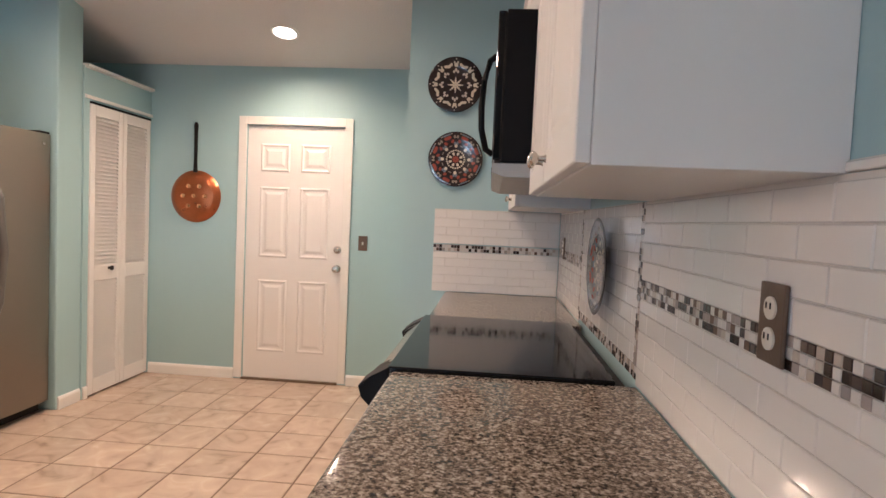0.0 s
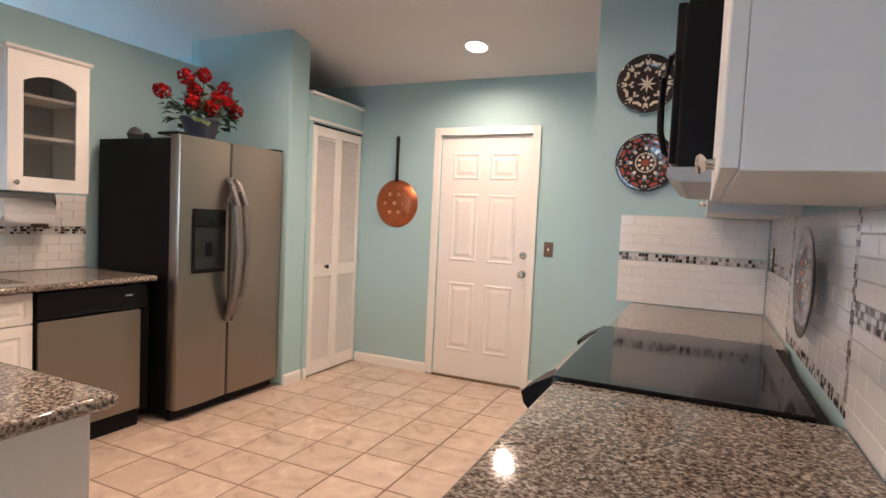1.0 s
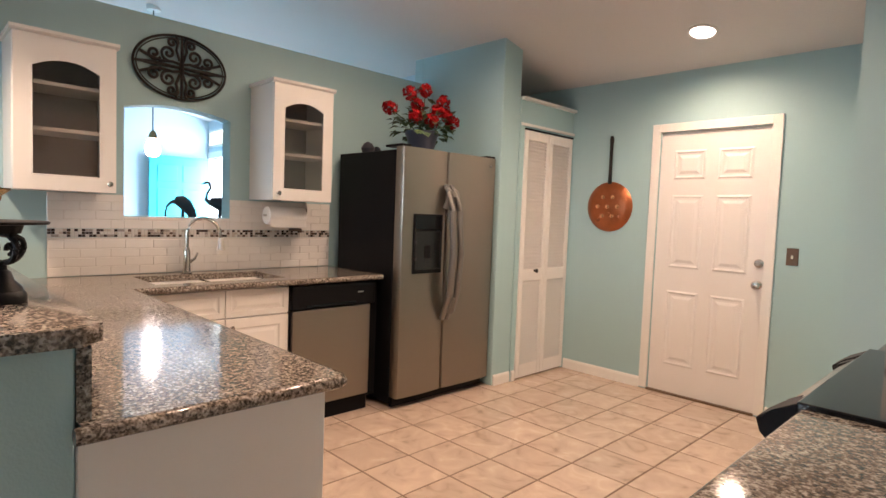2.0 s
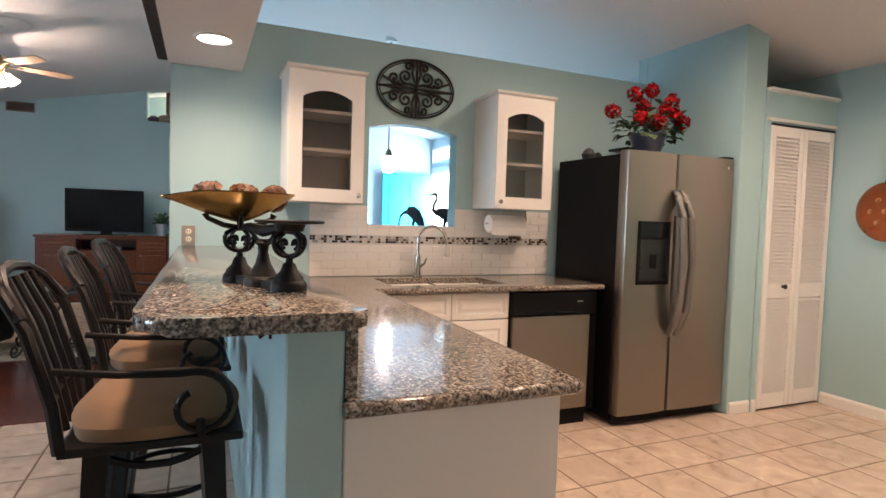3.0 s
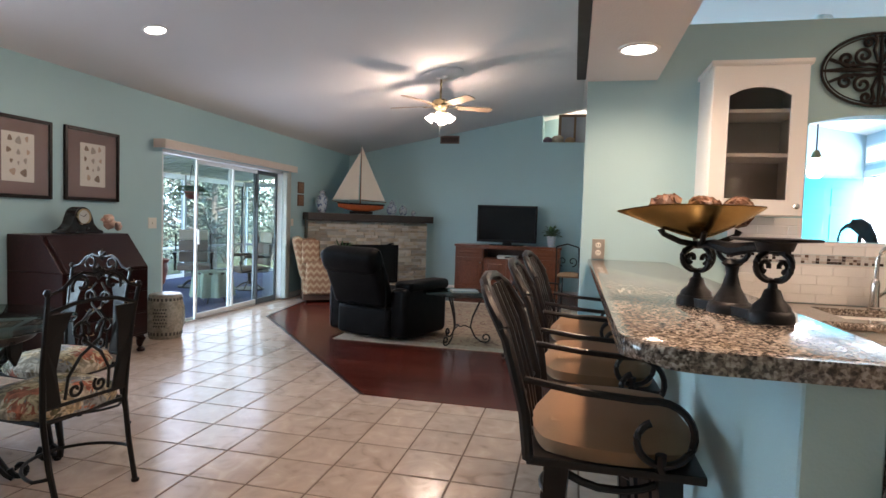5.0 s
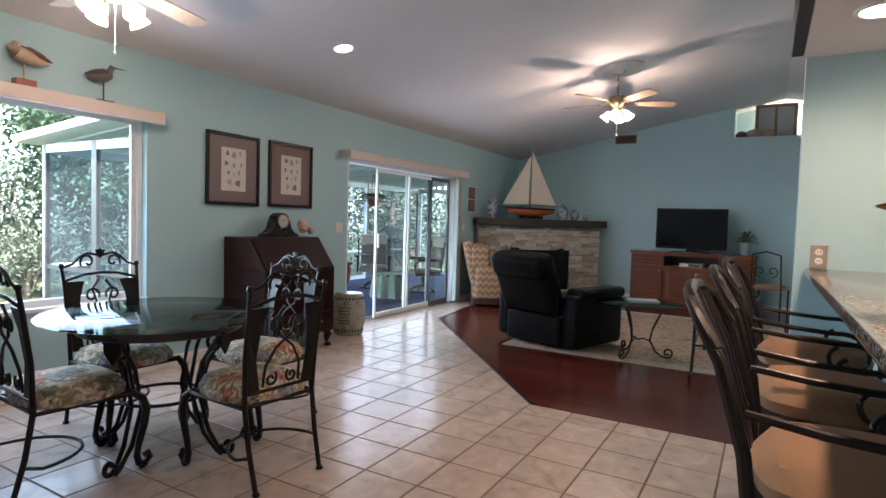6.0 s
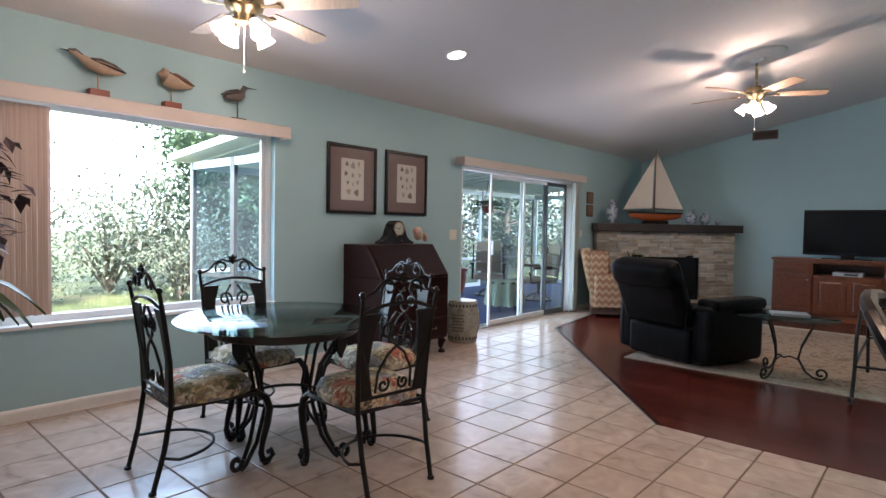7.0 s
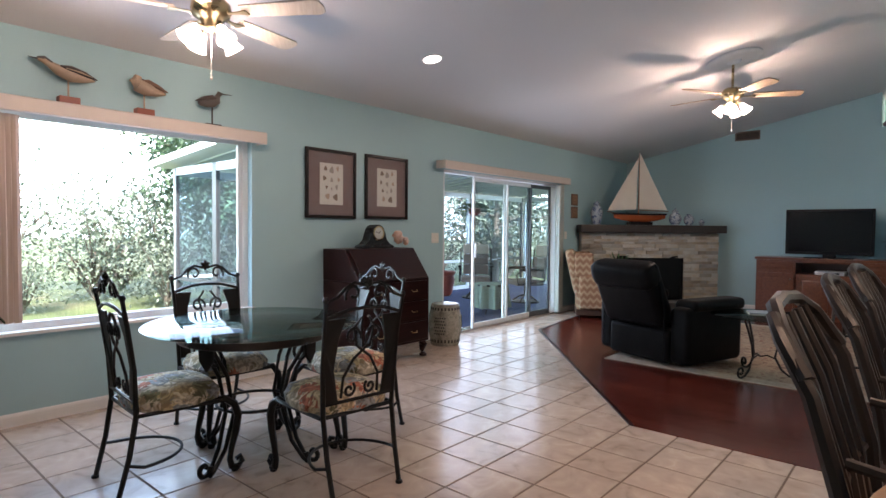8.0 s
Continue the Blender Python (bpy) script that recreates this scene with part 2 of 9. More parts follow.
BLACK = plain("black_enamel", (0.006, 0.006, 0.007), 0.42, vary=0.2, bump=0.03, bscale=200, spec=0.12)
GLOSSBLACK = plain("black_glass", (0.006, 0.006, 0.007), 0.05, vary=0.2, bump=0, spec=0.28)
IRON = plain("wrought_iron", (0.016, 0.013, 0.011), 0.42, 0.1, vary=0.3, scale=40, bump=0.1, bscale=120, spec=0.3)


# ---- large structure ----
RIDGE_Y, RIDGE_Z = 1.5, 3.435


def ceil_z(y):
    return 2.49 + 0.21 * (6.0 - y) if y > RIDGE_Y else 2.53 + 0.2034 * (y + 2.95)


W = -1.69          # face of the pass-through wall
PITCHX, PITCHY, TX, TY = 0.322, 0.3132, 0.002, 4.331

bm = bmesh.new()
prism(bm, [(-3.2, ceil_z(-3.2)), (RIDGE_Y, RIDGE_Z), (6.15, ceil_z(6.15)), (6.15, ceil_z(6.15) + 0.15), (RIDGE_Y, RIDGE_Z + 0.15), (-3.2, ceil_z(-3.2) + 0.15)], "x", -9.6, 3.55)
setting("ceiling", bm, CEIL, "white textured vaulted ceiling")

bm = bmesh.new()
box(bm, -9.6, 3.55, -3.1, 6.15, -0.2, -0.0035)
floor = setting("floor", bm, GROUT, "beige ceramic tile floor with brown grout")

# window wall
WX0, WX1, WZ0, WZ1 = -1.10, 0.80, 0.60, 2.02
SX0, SX1, SZ1 = -6.24, -3.575, 1.985
bm = bmesh.new()
for a in ((-8.95, SX0, 0, 2.6), (SX0, SX1, SZ1, 2.6), (SX1, WX0, 0, 2.6), (WX0, WX1, 0, WZ0), (WX0, WX1, WZ1, 2.6), (WX1, 3.5, 0, 2.6)):
    box(bm, a[0], a[1], -3.09, -2.95, a[2], a[3])
setting("wall_south", bm, AQUA, "aqua painted window wall")

# far gable wall with the open ledge beside the ridge
bm = bmesh.new()
prism(bm, [(-2.95, 0), (0.80, 0), (0.80, ceil_z(0.80) + 0.05), (-2.95, ceil_z(-2.95) + 0.05)], "x", -8.92, -8.80)
prism(bm, [(0.80, 0), (1.75, 0), (1.75, 2.80), (0.80, 2.80)], "x", -8.92, -8.80)
box(bm, -9.44, -8.92, 0.74, 1.75, 2.68, 2.80)
box(bm, -9.44, -8.92, 0.68, 0.80, 2.80, 3.40)
box(bm, -9.56, -9.44, 0.68, 1.87, 2.4, 3.55)
setting("wall_west", bm, AQUA, "blue painted gable wall with an open ledge")
bm = bmesh.new()
prism(bm, [(-9.44, 0), (-1.81, 0), (-1.81, 3.45), (-9.44, 3.45)], "y", 1.75, 1.87)
setting("wall_living_north", bm, AQUA)

# pass-through wall, part height, with an arched opening
PY0, PY1, PZ0, PZS, PZT = 2.642, 3.268, 1.256, 1.886, 1.929
bm = bmesh.new()
half, rise = (PY1 - PY0) / 2, PZT - PZS
rad = (half * half + rise * rise) / (2 * rise)
span = math.degrees(math.asin(half / rad))
top = arc((PY0 + PY1) / 2, PZT - rad, rad, 90 + span, 90 - span, 14)
mid = (PY0 + PY1) / 2
prism(bm, [(1.478, 0), (mid, 0), (mid, PZ0), (PY0, PZ0)] + top[:8] + [(mid, 2.44), (1.478, 2.44)], "x", -1.81, W)
prism(bm, [(mid, 0), (5.037, 0), (5.037, 2.44), (mid, 2.44)] + top[7:] + [(PY1, PZ0), (mid, PZ0)], "x", -1.81, W)
setting("wall_pass_through", bm, AQUA, "sage aqua wall with an arched pass-through")

bm = bmesh.new()
prism(bm, [(-1.81, 0), (-0.875, 0), (-0.875, ceil_z(5.1) + 0.05), (-1.81, ceil_z(5.1) + 0.05)], "y", 5.037, 5.255)
setting("wall_alcove", soften(bm, 0.012, 2), AQUA, "aqua wing wall beside the refrigerator")
bm = bmesh.new()
CX = -0.865
box(bm, CX - 0.08, CX, 5.255, 5.305, 0, 2.28)
box(bm, CX - 0.08, CX, 5.305, 5.98, 2.05, 2.28)
box(bm, CX - 0.08, CX, 5.98, 6.0, 0, 2.28)
box(bm, -1.80, CX - 0.08, 5.255, 6.0, 2.20, 2.28)
box(bm, -1.91, -1.81, 5.037, 6.0, 0, 3.0)
setting("wall_closet", bm, AQUA, "aqua closet wall with an open top")

DX0, DX1, DZ = -0.060, 0.726, 2.035
bm = bmesh.new()
for a in ((-1.91, DX0, 0, 2.6), (DX1, 2.4, 0, 2.6), (DX0, DX1, DZ, 2.6)):
    box(bm, a[0], a[1], 6.0, 6.12, a[2], a[3])
setting("wall_north", bm, AQUA, "aqua wall around the white door")
bm = bmesh.new()
box(bm, 1.360, 2.31, 5.05, 6.0, 0, 2.95)
setting("wall_pantry", bm, AQUA, "aqua wall with two hanging plates")
bm = bmesh.new()
box(bm, 2.31, 2.43, 1.2, 6.0, 0, 3.5)
setting("wall_kitchen_east", bm, AQUA)
bm = bmesh.new()
box(bm, 2.31, 3.5, 1.08, 1.2, 0, 3.5)
box(bm, 3.4, 3.52, -2.95, 1.08, 0, 3.5)
setting("wall_dining_east", bm, AQUA)

bm = bmesh.new()
box(bm, W, 2.31, 1.467, 1.860, 2.137, 3.38)
setting("ceiling_soffit", bm, CEIL, "pale boxed soffit over the breakfast bar")
bm = bmesh.new()
box(bm, W, 2.31, 1.412, 1.465, 2.147, 2.36)
setting("trim_dark_beam", soften(bm, 0.004, 1), plain("dark_stained_trim", (0.018, 0.012, 0.010), 0.5), "dark stained beam along the soffit")

# foyer behind the pass-through
FOYER = plain("foyer_blue_paint", (0.50, 0.63, 0.70), 0.6, vary=0.03, scale=1.2, bump=0.08, bscale=160)
bm = bmesh.new()
box(bm, -7.17, -7.05, 1.87, 5.25, 0, 3.4)
setting("wall_foyer_west", bm, FOYER, "pale blue foyer wall")
bm = bmesh.new()
box(bm, -7.17, -7.02, 5.25, 5.37, 0, 2.75)
box(bm, -7.02, -6.13, 5.25, 5.37, 2.08, 2.24)
box(bm, -6.13, -5.55, 5.25, 5.37, 0, 2.24)
box(bm, -7.02, -5.55, 5.25, 5.37, 2.50, 2.75)
box(bm, -5.55, -1.91, 5.25, 5.37, 0, 2.75)
setting("wall_foyer_north", bm, FOYER, "pale blue entry wall with a doorway and transom")


# baseboards
def baseboard(a, b, face, axis, side):
    """Board along a wall: axis 'x' runs from a to b at y = face, 'y' runs at x = face; side is the way into the room."""
    prof = [(0, 0), (0.013, 0), (0.013, 0.066), (0.009, 0.078), (0.004, 0.085), (0, 0.085)]
    bm = bmesh.new()
    if axis == "x":
        prism(bm, [(face + side * d, z) for d, z in prof], "x", a, b)
    else:
        prism(bm, [(face + side * d, z) for d, z in prof], "y", a, b)
    return setting("baseboard", bm, TRIM, "white wooden baseboard")


baseboard(-0.85, -0.130, 6.0, "x", -1)
baseboard(0.797, 1.346, 6.0, "x", -1)
baseboard(5.06, 5.985, 1.360, "y", -1)
baseboard(5.262, 5.30, CX, "y", 1)
baseboard(5.05, 5.245, -0.875, "y", 1)
baseboard(-3.50, 3.38, -2.95, "x", 1)
baseboard(-8.78, -6.30, -2.95, "x", 1)
baseboard(-2.92, 1.73, -8.80, "y", 1)

# closet header trims
bm = bmesh.new()
prism(bm, [(CX, 2.265), (CX + 0.03, 2.272), (CX + 0.03, 2.29), (CX - 0.085, 2.29), (CX - 0.085, 2.281), (CX, 2.281)], "y", 5.257, 5.998)
setting("trim", bm, TRIM, "white cap moulding over the closet wall")
bm = bmesh.new()
prism(bm, [(CX + 0.001, 2.065), (CX + 0.016, 2.065), (CX + 0.016, 2.085), (CX + 0.001, 2.09)], "y", 5.257, 5.998)
setting("trim", bm, TRIM, "thin white moulding over the folding doors")


# ---- doors and openings ----
def six_panel_door():
    d = tagged(thing("door_1", "closed white six-panel entry door", "door", (DX0, 6.012, 0.012)), kind="structure")
    w, h = DX1 - DX0, DZ - 0.014
    bm = bmesh.new()
    box(bm, 0.002, w - 0.002, 0.0, 0.04, 0, h)
    part("slab", bm, DOORW, d)
    cols = [(0.11, w / 2 - 0.045), (w / 2 + 0.045, w - 0.11)]
    rows = [(0.22, 0.80), (0.98, 1.54), (1.66, 1.88)]
    for x0, x1 in cols:
        for z0, z1 in rows:
            bm = bmesh.new()
            # a moulded panel: raised rim, sunk channel, raised field
            v = []
            for inset, dep in ((0, 0.0), (0.012, -0.007), (0.026, -0.001), (0.040, -0.001), (0.062, -0.008)):
                v.append([bm.verts.new((x, dep - 0.0005, z)) for x, z in ((x0 + inset, z0 + inset), (x1 - inset, z0 + inset), (x1 - inset, z1 - inset), (x0 + inset, z1 - inset))])
            for a, b in zip(v, v[1:]):
                for i in range(4):
                    j = (i + 1) % 4
                    bm.faces.new((a[i], a[j], b[j], b[i]))
            bm.faces.new(v[-1])
            part("panel", bm, DOORW, d)
    turn = Matrix.Rotation(radians(90), 3, 'X')
    for z, prof in ((0.912, [(0.032, 0), (0.032, 0.006), (0.012, 0.010), (0.012, 0.03), (0.026, 0.042), (0.029, 0.055), (0.02, 0.066), (0, 0.068)]),
                    (1.062, [(0.031, 0), (0.031, 0.008), (0.026, 0.014), (0.016, 0.016), (0.014, 0.022), (0, 0.022)])):
        bm = bmesh.new()
        lathe(bm, prof, (w - 0.034, 0.0, z), 20, turn)
        part("door_knob" if z < 1 else "deadbolt", bm, CHROME, d, "satin nickel lock hardware", True)
    bm = bmesh.new()
    box(bm, -0.002, w + 0.002, -0.03, 0.05, -0.0115, 0.002)
    part("threshold", bm, plain("bronze_threshold", (0.16, 0.11, 0.07), 0.4, 0.6), d, "worn bronze threshold")
    for i, (x0, x1, z0, z1) in enumerate(((-0.066, -0.002, 0, h + 0.066), (w + 0.002, w + 0.066, 0, h + 0.066), (-0.002, w + 0.002, h + 0.003, h + 0.066))):
        bm = bmesh.new()
        box(bm, x0, x1, -0.028, -0.0125, z0, z1)
        box(bm, x0 + (0.0 if i else 0.0), x1, -0.0125, 0.0, z0, z1)
        part("casing", soften(bm, 0.004, 2), TRIM, d)


six_panel_door()


def bifold_doors():
    d = tagged(thing("closet_bifold_door", "pair of closed white louvred folding closet doors", "closet door", (CX + 0.012, 5.307, 0.015), 90), kind="structure")
    wleaf, h = 0.334, 2.02
    for k in range(2):
        x0 = k * (wleaf + 0.003)
        leaf = part("leaf", bmesh.new(), DOORW, d)
        for (a, b, z0, z1) in ((x0, x0 + 0.045, 0, h), (x0 + wleaf - 0.045, x0 + wleaf, 0, h), (x0 + 0.045, x0 + wleaf - 0.045, 0, 0.11), (x0 + 0.045, x0 + wleaf - 0.045, 0.80, 0.90), (x0 + 0.045, x0 + wleaf - 0.045, h - 0.075, h)):
            part("rail", cbox(a, b, 0, 0.028, z0, z1, 0.003, 1), DOORW, leaf)
        slat = None
        for z0, z1 in ((0.11, 0.80), (0.90, h - 0.075)):
            n = int((z1 - z0) / 0.0262)
            for i in range(n):
                z = z0 + (i + 0.5) * (z1 - z0) / n
                if slat is None:
                    bm = bmesh.new()
                    prism(bm, [(-0.002, -0.0155), (0.003, -0.017), (0.029, 0.0115), (0.025, 0.015)], "x", 0.0, wleaf - 0.09)
                    slat = part("slat", bm, DOORW, leaf)
                    s = slat
                else:
                    s = new("slat", slat.data)
                    s.parent = leaf
                s.location = (x0 + 0.045, 0, z)
        if k == 0:
            turn = Matrix.Rotation(radians(90), 3, 'X')
            bm = bmesh.new()
            lathe(bm, [(0.011, 0), (0.008, 0.012), (0.017, 0.02), (0.018, 0.028), (0.010, 0.034), (0, 0.035)], (x0 + wleaf - 0.138, 0, 0.882), 16, turn)
            part("knob", bm, IRON, leaf, "dark bronze knob", True)
    part("track", cbox(-0.001, 0.672, -0.004, 0.03, 2.022, 2.034), BLACK, d, "dark overhead track")


bifold_doors()


# ---- kitchen ----
def panel_front(bm, x0, x1, z0, z1, y=0.0, t=0.019, frame_w=0.055):
    """A door or drawer front with a raised field, facing -y."""
    rings = []
    for inset, dep in ((0, t), (0, 0.002), (0.002, 0), (frame_w, 0), (frame_w + 0.008, 0.006), (frame_w + 0.016, 0.006), (frame_w + 0.034, 0.001)):
        rings.append([bm.verts.new((x, y + dep, z)) for x, z in ((x0 + inset, z0 + inset), (x1 - inset, z0 + inset), (x1 - inset, z1 - inset), (x0 + inset, z1 - inset))])
    for a, b in zip(rings, rings[1:]):
        for i in range(4):
            j = (i + 1) % 4
            bm.faces.new((a[i], a[j], b[j], b[i]))
    bm.faces.new(rings[-1])
    bm.faces.new(rings[0][::-1])
    return bm


def knob_at(x, z, y, parent, label="brushed nickel knob"):
    bm = bmesh.new()
    lathe(bm, [(0.008, 0), (0.0055, 0.004), (0.0055, 0.014), (0.013, 0.02), (0.0145, 0.026), (0.010, 0.031), (0, 0.032)], (x, y, z), 14, Matrix.Rotation(radians(90), 3, 'X'))
    return part("knob", bm, CHROME, parent, label, True)


def carcass(c, w, d, h, t=0.018, y0=0.02):
    """Sides, back, bottom and top of a cabinet that stands behind its front."""
    for name, b in (("side_panel", (0, t, y0, d, 0, h)), ("side_panel", (w - t, w, y0, d, 0, h)), ("back_panel", (t, w - t, d - 0.008, d, 0, h)),
                    ("bottom_panel", (t, w - t, y0, d - 0.008, 0, t)), ("top_panel", (t, w - t, y0, d - 0.008, h - t, h))):
        part(name, cbox(*b, 0.0012, 1), CABW, c)


def wall_cabinet(label, at, rz, w, h, d, doors, knobs="inner", group="", name="wall_cabinet", crown=True):
    c = thing(name, label, "cabinet", at, rz, group)
    carcass(c, w, d, h)
    n = doors
    for k in range(n):
        a, b = k * w / n + 0.002, (k + 1) * w / n - 0.002
        dr = part("door", panel_front(bmesh.new(), a, b, 0.003, h - 0.003), CABW, c)
        left = (k % 2 == 1) if n > 1 else (knobs == "left")
        knob_at(a + 0.03 if left else b - 0.03, 0.05, 0.0, dr)
    if crown:
        bm = bmesh.new()
        box(bm, -0.008, w + 0.008, -0.010, d, h + 0.0, h + 0.022)
        part("cornice", soften(bm, 0.005, 2), CABW, c)
    return c


DARKGLASS = clear_glass("cabinet_glass", (0.92, 0.90, 0.88), 0.06, 0.9)
# Grey-brown lining tone: shade inside the white cabinets put into the colour.
SHELFIN = plain("cabinet_inside_shade", (0.42, 0.38, 0.35), 0.6)


def glass_cabinet(at, rz):
    """Wall cabinet with an arched glazed door and two shelves."""
    w, h, d = 0.436, 0.740, 0.33
    c = thing("glass_cabinet", "white wall cabinet with an arched glazed door and two shelves", "cabinet", at, rz, "glazed wall cabinets")
    carcass(c, w, d, h)
    part("back_lining", cbox(0.019, w - 0.019, d - 0.012, d - 0.009, 0.019, h - 0.019), SHELFIN, c, "inner lining toned as if shadowed")
    for z in (0.29, 0.51):
        part("shelf", cbox(0.019, w - 0.019, 0.024, d - 0.014, z, z + 0.018), CABW, c)
    fw, z0, zs, zt = 0.075, 0.075, h - 0.150, h - 0.105
    door = part("door", bmesh.new(), CABW, c)
    bm = bmesh.new()
    box(bm, 0.002, fw, 0, 0.019, 0.002, h - 0.002)
    box(bm, w - fw, w - 0.002, 0, 0.019, 0.002, h - 0.002)
    box(bm, fw, w - fw, 0, 0.019, 0.002, z0)
    hw, rs = w / 2 - fw, zt - zs
    r = (hw * hw + rs * rs) / (2 * rs)
    sp = math.degrees(math.asin(hw / r))
    pts = arc(w / 2, zt - r, r, 90 + sp, 90 - sp, 12)
    for p, q in zip(pts, pts[1:]):
        prism(bm, [p, q, (q[0], h - 0.002), (p[0], h - 0.002)], "y", 0, 0.019)
    part("frame", bm, CABW, door)
    bm = bmesh.new()
    prism(bm, [(fw - 0.004, z0 - 0.004), (w - fw + 0.004, z0 - 0.004)] + [(x, z + 0.003) for x, z in pts[::-1]], "y", 0.008, 0.011)
    pane = part("pane", bm, DARKGLASS, door, "clear arched glass pane")
    # thin bead round the glass
    bm = bmesh.new()
    loop = [(fw, z0), (w - fw, z0)] + pts[::-1] + [(fw, z0)]
    tube(bm, [(x, 0.001, z) for x, z in loop], 0.0035, 5)
    part("bead", bm, CABW, door)
    knob_at(w - 0.035 if at[1] < 2.5 else 0.035, 0.045, 0.0, door, "dark bronze knob")
    bm = bmesh.new()
    prism(bm, [(0.0, 0.0), (-0.012, 0.010), (-0.014, 0.024), (d, 0.024), (d, 0.0)], "x", -0.012, w + 0.012)
    bm.transform(Matrix.Translation((0, 0, h + 0.0)))
    part("cornice", bm, CABW, c)
    return c


glass_cabinet((W + 0.33, 2.086, 1.380), 90)
glass_cabinet((W + 0.33, 3.402, 1.386), 90)

# counter along the pass-through wall, with the peninsula
CZ = 0.915
SKX0, SKX1, SKY0, SKY1 = -1.545, -1.15, 2.65, 3.39
bm = bmesh.new()
xs = (W + 0.012, SKX0, SKX1, -1.035)
ys = (1.952, SKY0, SKY1, 4.045)
for i in range(3):
    for j in range(3):
        if (i, j) != (1, 1):
            box(bm, xs[i], xs[i + 1], ys[j], ys[j + 1], CZ - 0.035, CZ)
box(bm, -1.035, 0.53, 1.952, 2.503, CZ - 0.035, CZ)
box(bm, 0.53, 0.772, 1.926, 2.503, CZ - 0.035, CZ)
bmesh.ops.remove_doubles(bm, verts=bm.verts[:], dist=0.0005)
part_counter = single("countertop", bm, GRANITE, "L-shaped speckled grey-brown granite worktop on white cabinets", "countertop")
bm = bmesh.new()
tube(bm, [(-1.034, 2.505, CZ - 0.0175), (0.752, 2.505, CZ - 0.0175), (0.767, 2.500, CZ - 0.0175), (0.774, 2.488, CZ - 0.0175), (0.774, 1.914, CZ - 0.0175)], 0.0172, 10)
tube(bm, [(-1.034, 2.51, CZ - 0.0175), (-1.034, 4.044, CZ - 0.0175)], 0.0172, 10)
part("rounded_edge", bm, GRANITE, part_counter, "", True)

# pony wall, raised bar
bm = bmesh.new()
box(bm, W, 0.742, 1.800, 1.922, 0, 1.067)
setting("wall_bar", soften(bm, 0.004, 1), AQUA, "low aqua wall carrying the breakfast bar")
bm = bmesh.new()
box(bm, W + 0.013, 0.744, 1.9235, 1.949, CZ + 0.001, 1.067)
single("granite_upstand", bm, GRANITE, "granite upstand between worktop and raised bar", "upstand")
bar = bmesh.new()
outline = [(W + 0.003, 1.966), (W + 0.003, 1.520)] + [(0.660 + 0.13 * math.cos(radians(a)), 1.650 + 0.13 * math.sin(radians(a))) for a in range(-90, 1, 10)] \
    + [(0.750 + 0.04 * math.cos(radians(a)), 1.926 + 0.04 * math.sin(radians(a))) for a in range(0, 91, 15)]
prism(bar, outline, "z", 1.068, 1.104)
bmesh.ops.bevel(bar, geom=[e for e in bar.edges if abs(e.verts[0].co.z - e.verts[1].co.z) < 1e-4], offset=0.014, segments=4, profile=0.5, affect='EDGES', clamp_overlap=True)
single("breakfast_bar", bar, GRANITE, "raised speckled granite breakfast bar with rounded corners", "bar top", smooth=True)
bm = bmesh.new()
tube(bm, [(0.50, 1.795, 1.042), (0.50, 1.775, 1.037), (0.50, 1.765, 1.022), (0.50, 1.775, 1.002), (0.50, 1.782, 1.012)], 0.005, 6)
box(bm, 0.49, 0.51, 1.793, 1.799, 1.0, 1.055)
single("purse_hook", bm, IRON, "small black hook under the bar", "hook")

# peninsula end panel and base cabinets
single("peninsula_panel", cbox(0.527, 0.745, 1.9235, 2.470, 0.0, CZ - 0.036, 0.003, 1), CABW, "plain white end panel of the peninsula", "cabinet")


def base_cabinet(label, at, rz, w, d, fronts, name="base_cabinet", group=""):
    """fronts: rows of (x0, x1, z0, z1, knob) on the face."""
    c = thing(name, label, "cabinet", at, rz, group)
    bm = bmesh.new()
    box(bm, 0, w, 0.02, d, 0.10, CZ - 0.037)
    part("body", bm, CABW, c)
    part("toe_kick", cbox(0.0, w, 0.075, d, 0.0, 0.10), BLACK, c, "dark recessed toe kick")
    for x0, x1, z0, z1, kn in fronts:
        f = part("drawer_front" if z1 - z0 < 0.25 else "door", panel_front(bmesh.new(), x0, x1, z0, z1, frame_w=0.03 if z1 - z0 < 0.25 else 0.055), CABW, c)
        if kn:
            knob_at((x0 + x1) / 2 if z1 - z0 < 0.25 else (x1 - 0.03 if kn == "r" else x0 + 0.03), (z0 + z1) / 2 if z1 - z0 < 0.25 else z1 - 0.05, 0.0, f)
    return c


base_cabinet("white peninsula base cabinet under the granite", (0.525, 2.465, 0), 180, 1.52, 0.44, [(0.003 + i * 0.38, 0.377 + i * 0.38, z0, z1, k) for i in range(4) for z0, z1, k in ((0.715, 0.87, "c"), (0.115, 0.708, "r"))])
base_cabinet("white sink base cabinet with two false drawers and two doors", (-1.075, 2.60, 0), 90, 0.775, 0.58,
             [(0.003, 0.385, 0.715, 0.87, None), (0.39, 0.772, 0.715, 0.87, None), (0.003, 0.385, 0.115, 0.708, "r"), (0.39, 0.772, 0.115, 0.708, "l")])

